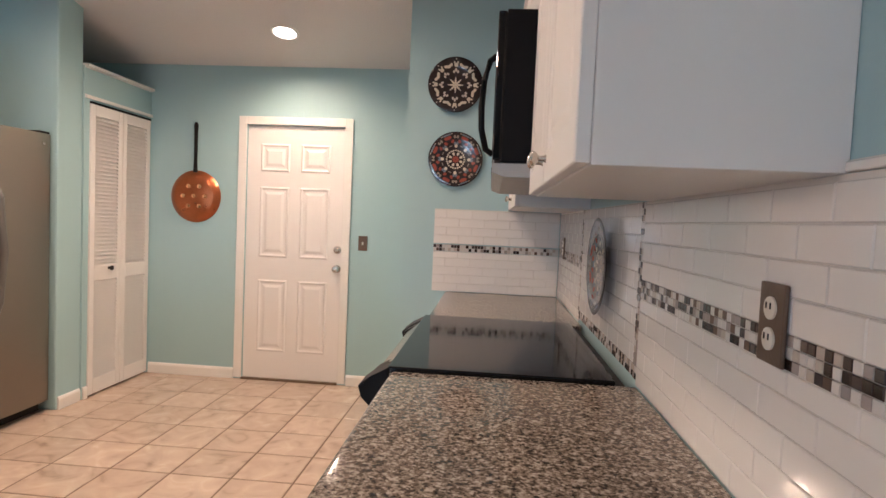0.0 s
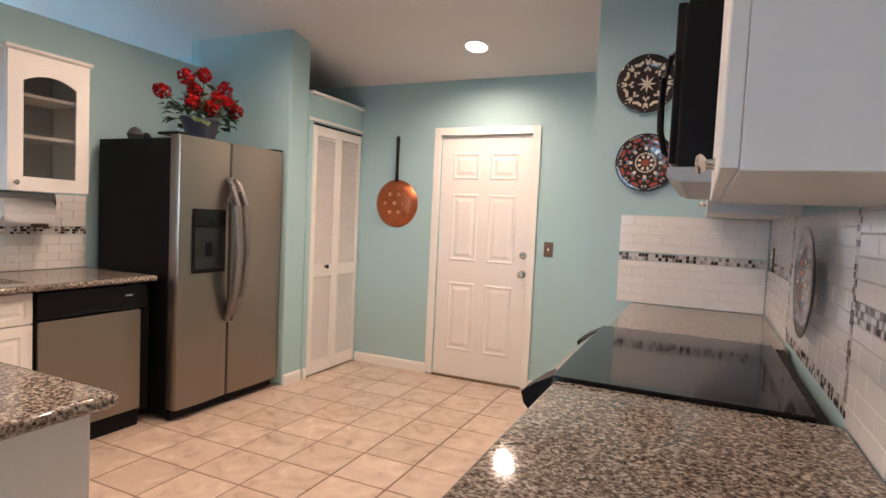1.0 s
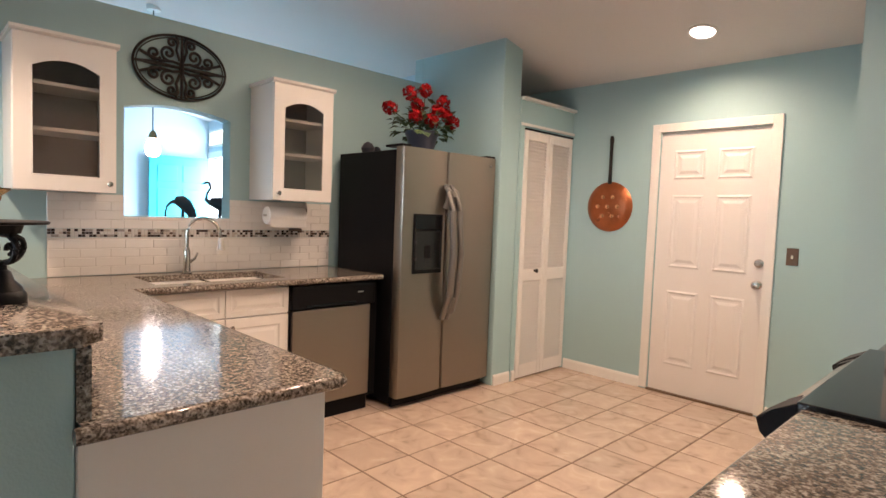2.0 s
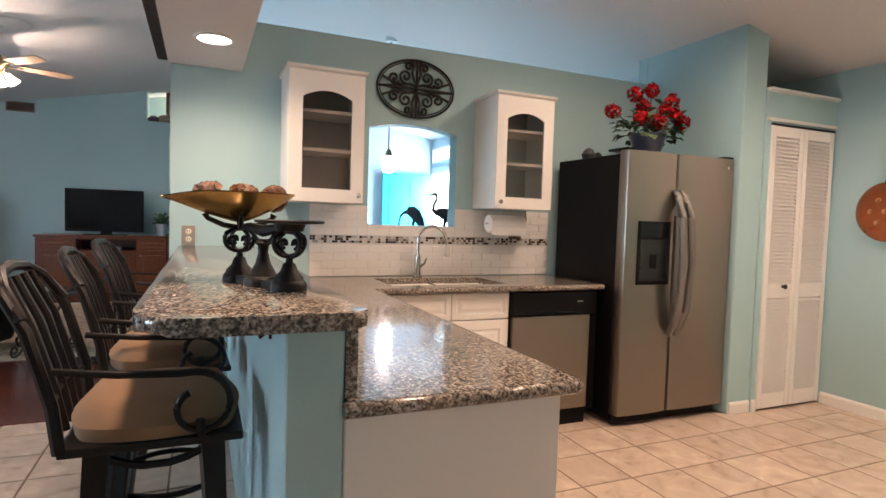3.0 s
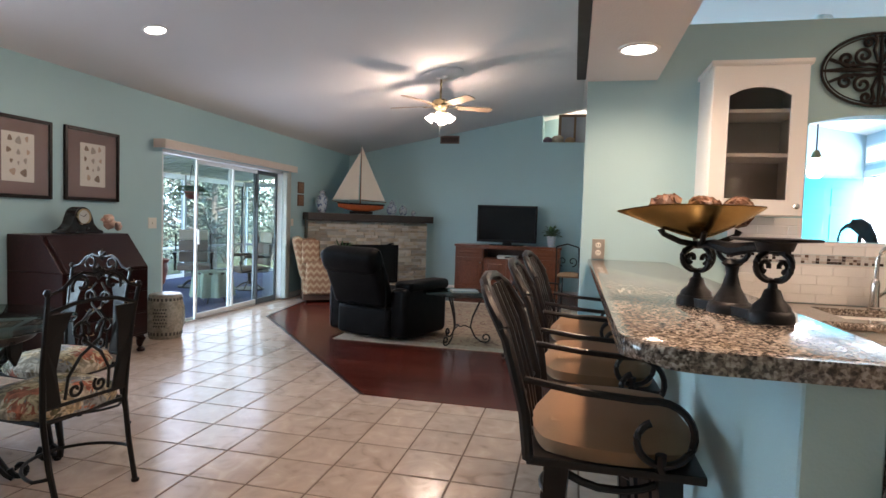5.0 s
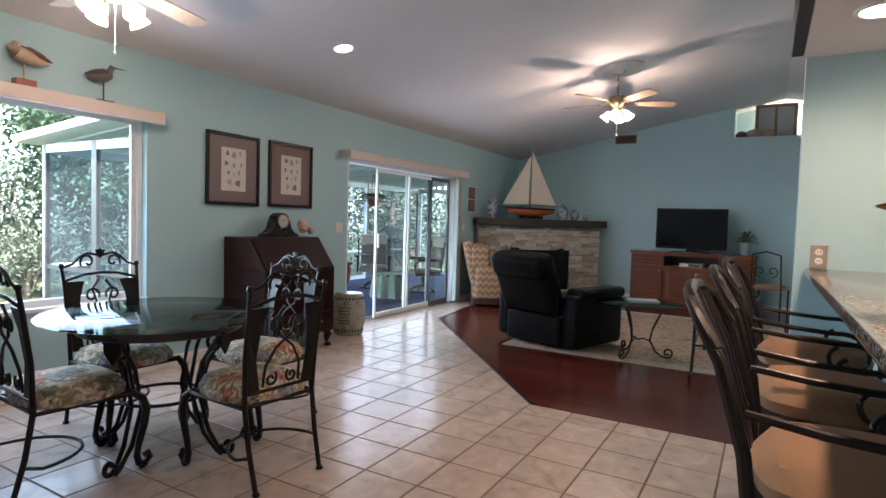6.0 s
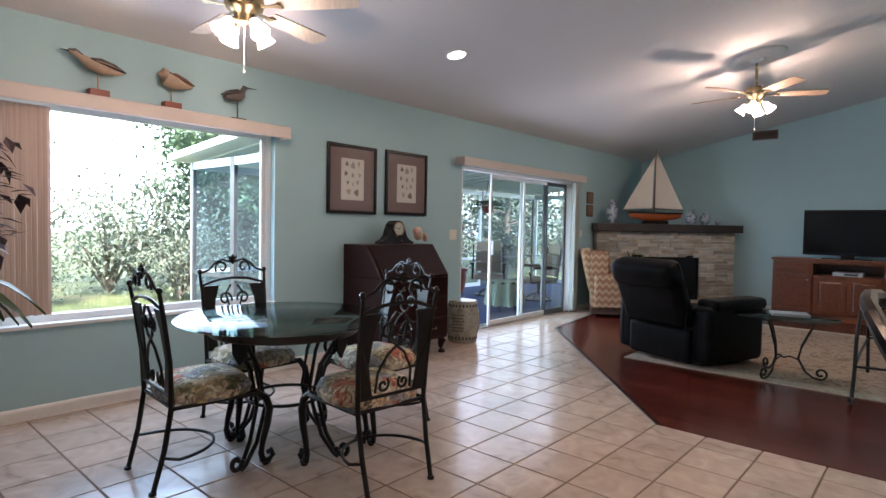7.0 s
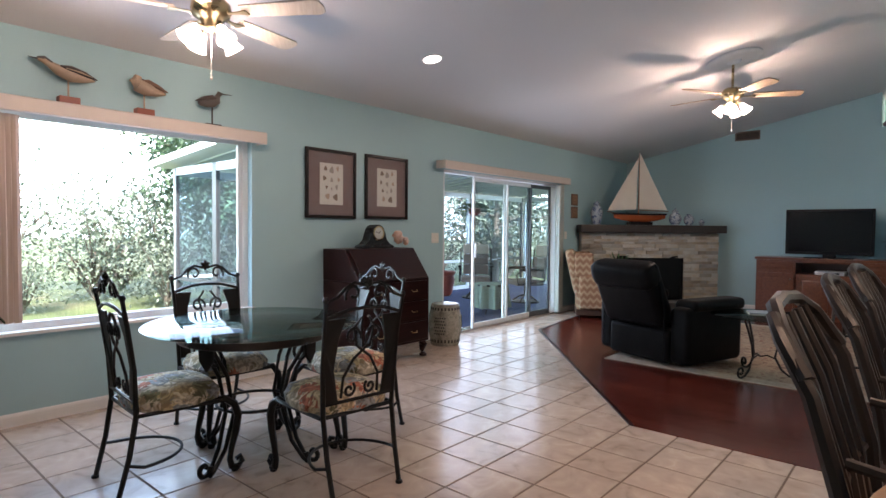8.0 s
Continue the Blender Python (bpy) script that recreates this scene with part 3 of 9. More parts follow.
# undermount double sink
STEEL2 = plain("sink_steel", (0.45, 0.43, 0.40), 0.25, 1.0, vary=0.1, scale=20, bump=0.02)
sink = thing("kitchen_sink", "double-bowl stainless steel sink set under the granite", "sink", (0, 0, 0))
for y0, y1 in ((SKY0 + 0.01, 3.015), (3.045, SKY1 - 0.01)):
    bm = bmesh.new()
    x0, x1, z0, z1 = SKX0 + 0.008, SKX1 - 0.008, CZ - 0.19, CZ - 0.036
    v = [[bm.verts.new(p) for p in ((x0 + i, y0 + i, z), (x1 - i, y0 + i, z), (x1 - i, y1 - i, z), (x0 + i, y1 - i, z))] for i, z in ((-0.02, z1), (0, z1), (0.012, z0 + 0.03), (0.04, z0))]
    for a, b in zip(v, v[1:]):
        for i in range(4):
            bm.faces.new((a[i], a[(i + 1) % 4], b[(i + 1) % 4], b[i]))
    bm.faces.new(v[-1])
    part("bowl", bm, STEEL2, sink, "", True)

tap = thing("kitchen_faucet", "brushed nickel gooseneck pull-down faucet", "faucet", (-1.605, 2.97, CZ), 52)
bm = bmesh.new()
lathe(bm, [(0.030, 0), (0.030, 0.006), (0.024, 0.012), (0.021, 0.06), (0.020, 0.13), (0.016, 0.15), (0.012, 0.16)], (0, 0, 0), 18)
part("base", bm, CHROME, tap, "", True)
bm = bmesh.new()
neck = [(0, 0, 0.15), (0, 0, 0.24)] + [(0.095 + 0.095 * math.cos(radians(a)) , 0.02 * (180 - a) / 180, 0.24 + 0.10 * math.sin(radians(a))) for a in range(180, -1, -15)] + [(0.196, 0.022, 0.215)]
tube(bm, neck, 0.0115, 10)
part("spout", bm, CHROME, tap, "", True)
bm = bmesh.new()
lathe(bm, [(0.012, 0.0), (0.016, -0.012), (0.021, -0.06), (0.022, -0.075), (0.017, -0.08)], (0.197, 0.022, 0.225), 14)
part("spray_head", bm, plain("pale_spray_head", (0.55, 0.52, 0.47), 0.3, 0.6), tap, "", True)
bm = bmesh.new()
tube(bm, [(0.015, 0.01, 0.07), (0.03, 0.05, 0.085), (0.035, 0.085, 0.12)], [0.012, 0.008, 0.006], 8)
part("lever", bm, CHROME, tap, "", True)

# dishwasher
dw = thing("dishwasher", "stainless dishwasher with a black control panel", "dishwasher", (-1.045, 3.374, 0), 90)
part("body", cbox(0.0, 0.66, 0.03, 0.58, 0.09, CZ - 0.037), BLACK, dw)
part("door", cbox(0.012, 0.585, 0.0, 0.03, 0.115, 0.72, 0.006, 2), STEEL, dw, "brushed steel door")
part("control_panel", cbox(0.006, 0.62, -0.006, 0.03, 0.728, 0.872, 0.008, 2), BLACK, dw, "glossy black control strip")
part("handle_recess", cbox(0.10, 0.46, -0.009, -0.004, 0.735, 0.752), GLOSSBLACK, dw)
part("badge", cbox(0.475, 0.52, -0.009, -0.006, 0.805, 0.815), CHROME, dw)
part("kick_plate", cbox(0.0, 0.60, 0.04, 0.06, 0.0, 0.09), BLACK, dw)

# refrigerator
fr = thing("refrigerator", "side-by-side stainless refrigerator with black sides and an ice dispenser", "refrigerator", (-0.892, 4.082, 0), 90)
part("cabinet_body", cbox(0.0, 0.935, 0.085, 0.74, 0.03, 1.755, 0.004, 1), BLACK, fr, "black textured sides")
part("base_grille", cbox(0.01, 0.91, 0.06, 0.09, 0.012, 0.075), BLACK, fr)
for x0, x1 in ((0.003, 0.412), (0.420, 0.932)):
    bm = bmesh.new()
    prism(bm, [(x0, 0.082), (x0, 0.022), (x0 + 0.008, 0.008), (x0 + 0.06, 0.001), ((x0 + x1) / 2, -0.004), (x1 - 0.06, 0.001), (x1 - 0.008, 0.008), (x1, 0.022), (x1, 0.082)], "z", 0.08, 1.775)
    part("fridge_door", bm, STEEL, fr, "brushed steel door", True)
part("hinge_cover", cbox(0.0, 0.08, 0.02, 0.20, 1.777, 1.792, 0.004, 1), BLACK, fr)
part("hinge_cover", cbox(0.85, 0.935, 0.02, 0.20, 1.777, 1.792, 0.004, 1), BLACK, fr)
GREYPL = plain("grey_plastic", (0.20, 0.19, 0.18), 0.38, 0.5)
for x, s in ((0.392, 1), (0.440, -1)):
    h = part("handle", bmesh.new(), GREYPL, fr, "long curved grey handle")
    bm = bmesh.new()
    tube(bm, [(x, -0.002, 0.60), (x + 0.008 * (1 - s), -0.040, 0.65), (x + 0.012 * (1 - s), -0.078, 0.78), (x + 0.016 * (1 - s), -0.098, 1.06), (x + 0.012 * (1 - s), -0.078, 1.36), (x + 0.008 * (1 - s), -0.040, 1.49), (x, -0.002, 1.53)], [0.016, 0.021, 0.023, 0.024, 0.023, 0.021, 0.016], 10)
    part("grip", bm, GREYPL, h, "", True)
    for z0, z1 in ((0.59, 0.75), (1.38, 1.54)):
        bm = bmesh.new()
        tube(bm, [(x, -0.006, z0), (x, -0.040 if z0 < 1 else -0.042, (z0 + z1) / 2), (x, -0.064 if z0 < 1 else -0.006, z1)], 0.0205, 8)
        part("end_cap", bm, GREYPL, h, "", True)
disp = part("ice_dispenser", cbox(0.100, 0.368, -0.010, 0.02, 0.925, 1.333, 0.006, 2), BLACK, fr, "black ice and water dispenser")
bm = bmesh.new()
box(bm, 0.115, 0.353, -0.012, -0.0095, 0.95, 1.215)
part("cavity", bm, plain("dispenser_cavity", (0.008, 0.008, 0.009), 0.25), disp)
part("touch_panel", cbox(0.112, 0.356, -0.0125, -0.0095, 1.23, 1.322), GLOSSBLACK, disp)
part("drip_tray", cbox(0.115, 0.353, -0.020, -0.010, 0.938, 0.953, 0.003, 1), BLACK, disp)
part("paddle", cbox(0.20, 0.25, -0.017, -0.012, 1.03, 1.12, 0.003, 1), BLACK, disp)
part("badge", cbox(0.85, 0.87, -0.004, 0.002, 1.705, 1.72), CHROME, fr)


# range side of the kitchen
RW = 2.31
for y0, y1, dy0, dy1 in ((2.33, 3.184, 0.03, 0.0), (4.087, 5.048, 0.0, 0.0)):
    bm = bmesh.new()
    prism(bm, [(1.628, y0), (RW - 0.012, y0), (RW - 0.012, y1), (1.628, y1)], "z", CZ - 0.035, CZ)
    bmesh.ops.bevel(bm, geom=[e for e in bm.edges if max(v.co.x for v in e.verts) < 1.64 or (dy0 and max(v.co.y for v in e.verts) < 2.34)], offset=0.013, segments=4, profile=0.5, affect='EDGES', clamp_overlap=True)
    single("countertop", bm, GRANITE, "speckled brown-grey granite worktop beside the range", "countertop", "range worktops", True)
base_cabinet("white base cabinet beside the range", (1.68, 3.18, 0), -90, 0.84, 0.60, [(0.003, 0.837, 0.715, 0.87, "c"), (0.003, 0.417, 0.115, 0.708, "r"), (0.422, 0.837, 0.115, 0.708, "l")], group="range base cabinets")
base_cabinet("white base cabinet in the kitchen corner", (1.68, 5.045, 0), -90, 0.90, 0.60, [(0.003, 0.832, 0.715, 0.87, "c"), (0.003, 0.415, 0.115, 0.708, "r"), (0.42, 0.832, 0.115, 0.708, "l")], group="range base cabinets")

stove = thing("kitchen_range", "black glass-top range with a steel front strip", "range", (1.622, 4.084, 0), -90)
part("body", cbox(0.004, 0.895, 0.03, 0.66, 0.02, 0.905), BLACK, stove)
part("glass_top", cbox(0.0, 0.898, 0.0, 0.624, 0.908, 0.928, 0.004, 2), GLOSSBLACK, stove, "glossy black ceramic hob")
bm = bmesh.new()
prism(bm, [(0.0, 0.905), (0.0, 0.922), (-0.050, 0.884), (-0.058, 0.860), (-0.03, 0.80), (0.0, 0.80)], "x", 0.02, 0.875)
part("control_strip", bm, brushed("range_steel", (0.52, 0.50, 0.46), 0.22, (60, 1, 1)), stove, "sloping brushed steel strip")
for x0, x1 in ((0.0, 0.11), (0.80, 0.898)):
    bm = bmesh.new()
    prism(bm, [(0.004, 0.80), (0.004, 0.926), (-0.05, 0.896), (-0.085, 0.868), (-0.075, 0.835), (-0.04, 0.80)], "x", x0, x1)
    part("end_cap", soften(bm, 0.006, 2), BLACK, stove, "black corner cap")
for x in (0.115, 0.73):
    bm = bmesh.new()
    prism(bm, [(-0.02, 0.908), (-0.055, 0.888), (-0.07, 0.872), (-0.055, 0.862)], "x", x, x + 0.05)
    part("burner_dial", soften(bm, 0.004, 1), BLACK, stove, "black dial")
part("oven_door", cbox(0.02, 0.875, -0.012, 0.03, 0.20, 0.79, 0.006, 2), STEEL, stove, "brushed steel oven door")
bm = bmesh.new()
tube(bm, [(0.06, -0.012, 0.74), (0.06, -0.055, 0.745), (0.835, -0.055, 0.745), (0.835, -0.012, 0.74)], 0.012, 8)
part("oven_handle", bm, CHROME, stove, "", True)
part("storage_drawer", cbox(0.02, 0.875, -0.010, 0.03, 0.03, 0.19, 0.005, 1), STEEL, stove)

wall_cabinet("white raised-panel wall cabinet with a plain side", (1.988, 3.184, 1.4165), -90, 0.831, 0.76, 0.321, 2, group="range wall cabinets")
wall_cabinet("short white wall cabinet over the microwave", (1.988, 4.088, 1.917), -90, 0.90, 0.26, 0.321, 2, group="range wall cabinets")
wall_cabinet("white raised-panel wall cabinet in the corner", (1.988, 5.046, 1.4165), -90, 0.95, 0.76, 0.321, 2, group="range wall cabinets")

mw = thing("microwave", "black and steel over-the-range microwave with a bowed handle", "microwave", (1.897, 4.088, 1.467), -90)
part("case", cbox(0.0, 0.897, 0.012, 0.408, 0.040, 0.448, 0.002, 1), BLACK, mw, "matt black case")
part("door", cbox(0.002, 0.70, -0.012, 0.012, 0.045, 0.445, 0.006, 2), brushed("microwave_steel", (0.50, 0.48, 0.45), 0.25, (60, 1, 1)), mw, "steel framed door")
part("window", cbox(0.05, 0.62, -0.015, -0.011, 0.10, 0.39), GLOSSBLACK, mw, "dark door glass")
part("control_panel", cbox(0.704, 0.895, -0.012, 0.012, 0.045, 0.445, 0.006, 2), GLOSSBLACK, mw, "black touch controls")
bm = bmesh.new()
tube(bm, [(0.68, -0.012, 0.085), (0.68, -0.035, 0.10), (0.68, -0.050, 0.16), (0.68, -0.053, 0.23), (0.68, -0.048, 0.31), (0.68, -0.032, 0.37), (0.68, -0.012, 0.385)], 0.010, 8)
part("handle", bm, BLACK, mw, "black bowed handle", True)
bm = bmesh.new()
prism(bm, [(-0.012, 0.036), (-0.012, 0.012), (0.02, 0.0), (0.38, 0.0), (0.38, 0.040)], "x", 0.0, 0.897)
part("vent_base", bm, plain("vent_grey", (0.35, 0.33, 0.31), 0.35, 0.8), mw, "grey vent base")
for i in range(9):
    part("vent_slot", cbox(0.08 + i * 0.087, 0.14 + i * 0.087, -0.0135, -0.0115, 0.016, 0.030), BLACK, mw)

# outlets and switches
BRONZE = plain("bronze_plate", (0.13, 0.085, 0.06), 0.4, 0.5, vary=0.15)
IVORY = plain("ivory_plastic", (0.72, 0.68, 0.60), 0.35)


def outlet(at, rz, kind, plate, label):
    o = thing("wall_outlet" if kind == "outlet" else "light_switch", label, "outlet" if kind == "outlet" else "switch", at, rz)
    part("plate", cbox(-0.036, 0.036, -0.007, -0.0005, -0.058, 0.058, 0.003, 2), plate, o)
    if kind == "outlet":
        for z in (-0.022, 0.022):
            bm = bmesh.new()
            lathe(bm, [(0.0165, 0), (0.0165, 0.004), (0.014, 0.005), (0, 0.005)], (0, -0.006, z), 16, Matrix.Rotation(radians(90), 3, 'X'))
            s = part("socket", bm, IVORY, o, "white socket", True)
            for x in (-0.006, 0.006):
                part("slot", cbox(x - 0.0012, x + 0.0012, -0.0122, -0.0110, z - 0.001, z + 0.008), BLACK, s)
    else:
        part("toggle", cbox(-0.006, 0.006, -0.018, -0.006, -0.012, 0.012, 0.002, 1), IVORY, o, "pale toggle")
    return o


outlet((RW - 0.011, 2.478, 1.215), -90, "outlet", BRONZE, "double outlet in a dark bronze plate")
outlet((RW - 0.011, 4.80, 1.22), -90, "outlet", BRONZE, "double outlet in a dark bronze plate")
outlet((W, 1.578, 1.164), 90, "outlet", plain("nickel_plate", (0.42, 0.38, 0.33), 0.4, 0.6), "double outlet in a nickel plate over the bar")
outlet((0.897, 6.0, 1.137), 0, "switch", BRONZE, "decorated switch plate beside the door")
sw = outlet((-3.43, -2.95, 1.175), 180, "switch", IVORY, "wide ivory switch plate beside the sliding door")
sw.matrix_basis = sw.matrix_basis @ Matrix.Diagonal((1.7, 1, 1, 1))
outlet((-6.50, -2.95, 1.20), 180, "switch", IVORY, "ivory switch plate near the fireplace")


# painted plates
def plate_paint(name, petals, stops, seed):
    m, N, L, b = shader(name, 0.12)
    co = N.new("ShaderNodeTexCoord")
    sp = N.new("ShaderNodeSeparateXYZ")
    L.new(co.outputs["Object"], sp.inputs[0])

    def math_node(op, *args):
        n = N.new("ShaderNodeMath")
        n.operation = op
        for i, a in enumerate(args):
            if isinstance(a, (int, float)):
                n.inputs[i].default_value = a
            else:
                L.new(a, n.inputs[i])
        return n.outputs[0]
    ang = math_node('ARCTAN2', sp.outputs[2], sp.outputs[0])
    r2 = math_node('ADD', math_node('MULTIPLY', sp.outputs[0], sp.outputs[0]), math_node('MULTIPLY', sp.outputs[2], sp.outputs[2]))
    r = math_node('SQRT', r2)
    fold = math_node('ABSOLUTE', math_node('SINE', math_node('MULTIPLY', ang, petals / 2)))
    cmb = N.new("ShaderNodeCombineXYZ")
    L.new(math_node('MULTIPLY', fold, math_node('MULTIPLY_ADD', r, 14.0, 0.5)), cmb.inputs[0])
    L.new(math_node('MULTIPLY', r, 46.0), cmb.inputs[1])
    cmb.inputs[2].default_value = seed
    vo = N.new("ShaderNodeTexVoronoi")
    vo.inputs["Scale"].default_value = 1.0
    L.new(cmb.outputs[0], vo.inputs["Vector"])
    se = N.new("ShaderNodeSeparateColor")
    L.new(vo.outputs["Color"], se.inputs[0])
    ramp = N.new("ShaderNodeValToRGB")
    ramp.color_ramp.interpolation = 'CONSTANT'
    while len(ramp.color_ramp.elements) < len(stops):
        ramp.color_ramp.elements.new(0.5)
    for e, (p, c) in zip(ramp.color_ramp.elements, stops):
        e.position, e.color = p, (*c, 1)
    L.new(se.outputs[0], ramp.inputs[0])
    edge = math_node('GREATER_THAN', vo.outputs["Distance"], 0.52)
    rim = math_node('GREATER_THAN', r, 0.154)
    dark = math_node('MAXIMUM', edge, rim)
    mix = N.new("ShaderNodeMix")
    mix.data_type = 'RGBA'
    L.new(dark, mix.inputs[0])
    L.new(ramp.outputs[0], mix.inputs[6])
    mix.inputs[7].default_value = (0.025, 0.018, 0.018, 1)
    L.new(mix.outputs[2], b.inputs["Base Color"])
    return m


CREAM, INK = (0.62, 0.56, 0.45), (0.03, 0.025, 0.03)
PLATE_A = plate_paint("plate_black_cream", 8, [(0.0, CREAM), (0.30, INK), (0.46, (0.20, 0.14, 0.09)), (0.58, CREAM), (0.80, (0.55, 0.50, 0.44))], 1.3)
PLATE_B = plate_paint("plate_colours", 8, [(0.0, CREAM), (0.22, (0.30, 0.07, 0.05)), (0.36, (0.16, 0.20, 0.24)), (0.52, (0.28, 0.24, 0.20)), (0.66, CREAM), (0.86, INK)], 4.7)


def wall_plate(at, rz, paint, label, tilt=0, r=0.163):
    bm = bmesh.new()
    lathe(bm, [(0, 0.010), (r * 0.55, 0.010), (r * 0.66, 0.013), (r * 0.97, 0.024), (r, 0.022), (r * 0.98, 0.018), (r * 0.62, 0.004), (r * 0.4, 0.0), (0, 0.0)], (0, 0, 0), 48, Matrix.Rotation(radians(90), 3, 'X'))
    ob = single("decorative_plate", bm, paint, label, "plate", "painted plates", True)
    ob.matrix_basis = pose(at[0], at[1], at[2], tilt, 0, rz)
    return ob


wall_plate((1.641, 5.042, 2.150), 0, PLATE_A, "black and cream painted plate hung on the aqua wall")
wall_plate((1.661, 5.042, 1.711), 0, PLATE_B, "red, grey and cream flower plate hung on the aqua wall")
wall_plate((RW - 0.022, 3.68, 1.204), -90, PLATE_B, "painted flower plate mounted on the tiles over the range", 0, 0.172)

# copper skillet
COPPER = plain("hammered_copper", (0.42, 0.13, 0.055), 0.30, 0.85, vary=0.25, scale=18, bump=0.25, bscale=45)
pan = thing("copper_skillet", "hanging copper skillet with a long dark iron handle", "skillet", (-0.474, 5.998, 1.452))
turn = Matrix.Rotation(radians(90), 3, 'X')
bm = bmesh.new()
lathe(bm, [(0, 0.040), (0.15, 0.040), (0.172, 0.030), (0.205, 0.006), (0.208, 0.002), (0.200, 0.002), (0.165, 0.026), (0, 0.030)], (0, 0, 0), 40, turn)
part("pan_body", bm, COPPER, pan, "", True)
for i in range(7):
    a, rr = 2 * math.pi * i / 6, 0.09 if i < 6 else 0.0
    bm = bmesh.new()
    lathe(bm, [(0.020, 0.0), (0.017, 0.004), (0, 0.006)], (rr * math.cos(a), -0.040, rr * math.sin(a)), 12, turn)
    part("dimple", bm, plain("bright_copper", (0.75, 0.33, 0.16), 0.2, 0.9), pan, "", True)
bm = bmesh.new()
prism(bm, [(-0.017, 0.19), (-0.011, 0.30), (-0.012, 0.52), (-0.017, 0.56), (-0.008, 0.585), (0.008, 0.585), (0.017, 0.56), (0.012, 0.52), (0.011, 0.30), (0.017, 0.19)], "y", -0.026, -0.012)
part("handle", soften(bm, 0.003, 1), IRON, pan, "dark iron handle")

# scroll-iron oval over the pass-through
oval = thing("iron_wall_oval", "black wrought-iron oval scrollwork hung over the pass-through", "wall decoration", (W + 0.016, 2.952, 2.162), 90)
A_, B_ = 0.270, 0.188


def ring2(sx, sz, n=48):
    return [(sx * math.cos(2 * math.pi * i / n), 0, sz * math.sin(2 * math.pi * i / n)) for i in range(n + 1)]


bm = bmesh.new()
tube(bm, ring2(A_, B_), 0.0075, 6, False)
tube(bm, ring2(A_ - 0.016, B_ - 0.016), 0.004, 6, False)
part("rim", bm, IRON, oval, "", True)
for sx in (1, -1):
    for sz in (1, -1):
        for k, pts in enumerate((spiral(0.075, 0.075, 0.045, 0.008, -90, 400, 26), spiral(0.155, 0.060, 0.040, 0.007, -150, 330, 24), spiral(0.055, 0.140, 0.030, 0.006, 180, -260, 20),
                                 [(0.0, 0.02), (0.05, 0.03), (0.12, 0.022), (0.20, 0.045), (0.235, 0.06)], [(0.01, 0.04), (0.03, 0.10), (0.02, 0.15), (0.03, 0.18)])):
            bm = bmesh.new()
            tube(bm, [(sx * x, 0.0, sz * z) for x, z in pts], 0.0085, 6)
            part("scroll", bm, IRON, oval, "", True)
bm = bmesh.new()
tube(bm, [(-A_, 0, 0), (-0.16, 0, 0.003), (0, 0, 0), (0.16, 0, -0.003), (A_, 0, 0)], [0.006, 0.014, 0.007, 0.014, 0.006], 6)
part("cross_leaf", bm, IRON, oval, "", True)
bm = bmesh.new()
tube(bm, [(0, 0, -B_), (0.004, 0, -0.06), (0, 0, 0), (0.004, 0, 0.06), (0, 0, B_)], [0.006, 0.010, 0.016, 0.010, 0.006], 6)
part("centre_stem", bm, IRON, oval, "", True)

# paper towels under the right glazed cabinet
towel = thing("paper_towel_holder", "white paper towel roll in a holder under the cabinet", "paper towel", (W + 0.14, 3.44, 1.285))
turny = Matrix.Rotation(radians(-90), 3, 'X')
bm = bmesh.new()
lathe(bm, [(0.018, 0), (0.058, 0), (0.060, 0.006), (0.060, 0.264), (0.058, 0.27), (0.018, 0.27)], (0, 0.02, 0), 24, turny)
box(bm, 0.052, 0.0545, 0.022, 0.288, -0.075, 0.0)
part("roll", bm, plain("paper", (0.80, 0.78, 0.75), 0.9, bump=0.2, bscale=60), towel, "", True)
bm = bmesh.new()
tube(bm, [(0, 0.0, 0), (0, 0.31, 0), (-0.01, 0.325, 0.03), (-0.02, 0.325, 0.095)], 0.007, 8)
part("bar", bm, CHROME, towel, "", True)
bm = bmesh.new()
box(bm, -0.03, 0.03, 0.20, 0.27, -0.105, -0.085)
part("lower_bracket", soften(bm, 0.004, 1), BRONZE, towel)


# ---- lamps ----
BULB = glow("lit_lens", (1.0, 0.93, 0.84), 2.5)
GLASSLIT = glow("lit_frosted_glass", (1.0, 0.90, 0.80), 1.4)


def recessed(x, y, z, slope, watts, color=WARM, r=0.075, on_soffit=False):
    d = thing("recessed_light", "round recessed ceiling light with a white trim, lit", "ceiling light", (x, y, z), 0, "recessed lights")
    d.matrix_basis = pose(x, y, z, slope, 0, 0)
    bm = bmesh.new()
    lathe(bm, [(r + 0.022, 0.001), (r + 0.020, -0.007), (r + 0.004, -0.010), (r, -0.004), (r, 0.0005)], (0, 0, 0), 32)
    part("trim_ring", bm, TRIM, d, "", True)
    bm = bmesh.new()
    lathe(bm, [(0, -0.005), (r * 0.7, -0.006), (r, -0.003)], (0, 0, 0), 32)
    part("lens", bm, BULB, d, "glowing lens", True)
    ld = bpy.data.lights.new("recessed_lamp", 'SPOT')
    ld.energy, ld.color, ld.spot_size, ld.spot_blend, ld.shadow_soft_size = watts / 7, color, radians(168), 1.0, 0.05
    lo = new("recessed_lamp", ld)
    lo.matrix_basis = pose(x, y, z - 0.03, slope * 0.5, 0, 0)


SL = -11.9
# The last two of these are out of view, added to brighten the kitchen.
for x, y in ((0.41, 5.50), (-0.42, 4.22), (0.9, 4.0), (0.55, 3.0)):
    recessed(x, y, ceil_z(y), SL, 95)
recessed(-1.08, 1.695, 2.137, 0, 52)
recessed(0.35, 1.70, 2.137, 0, 62)
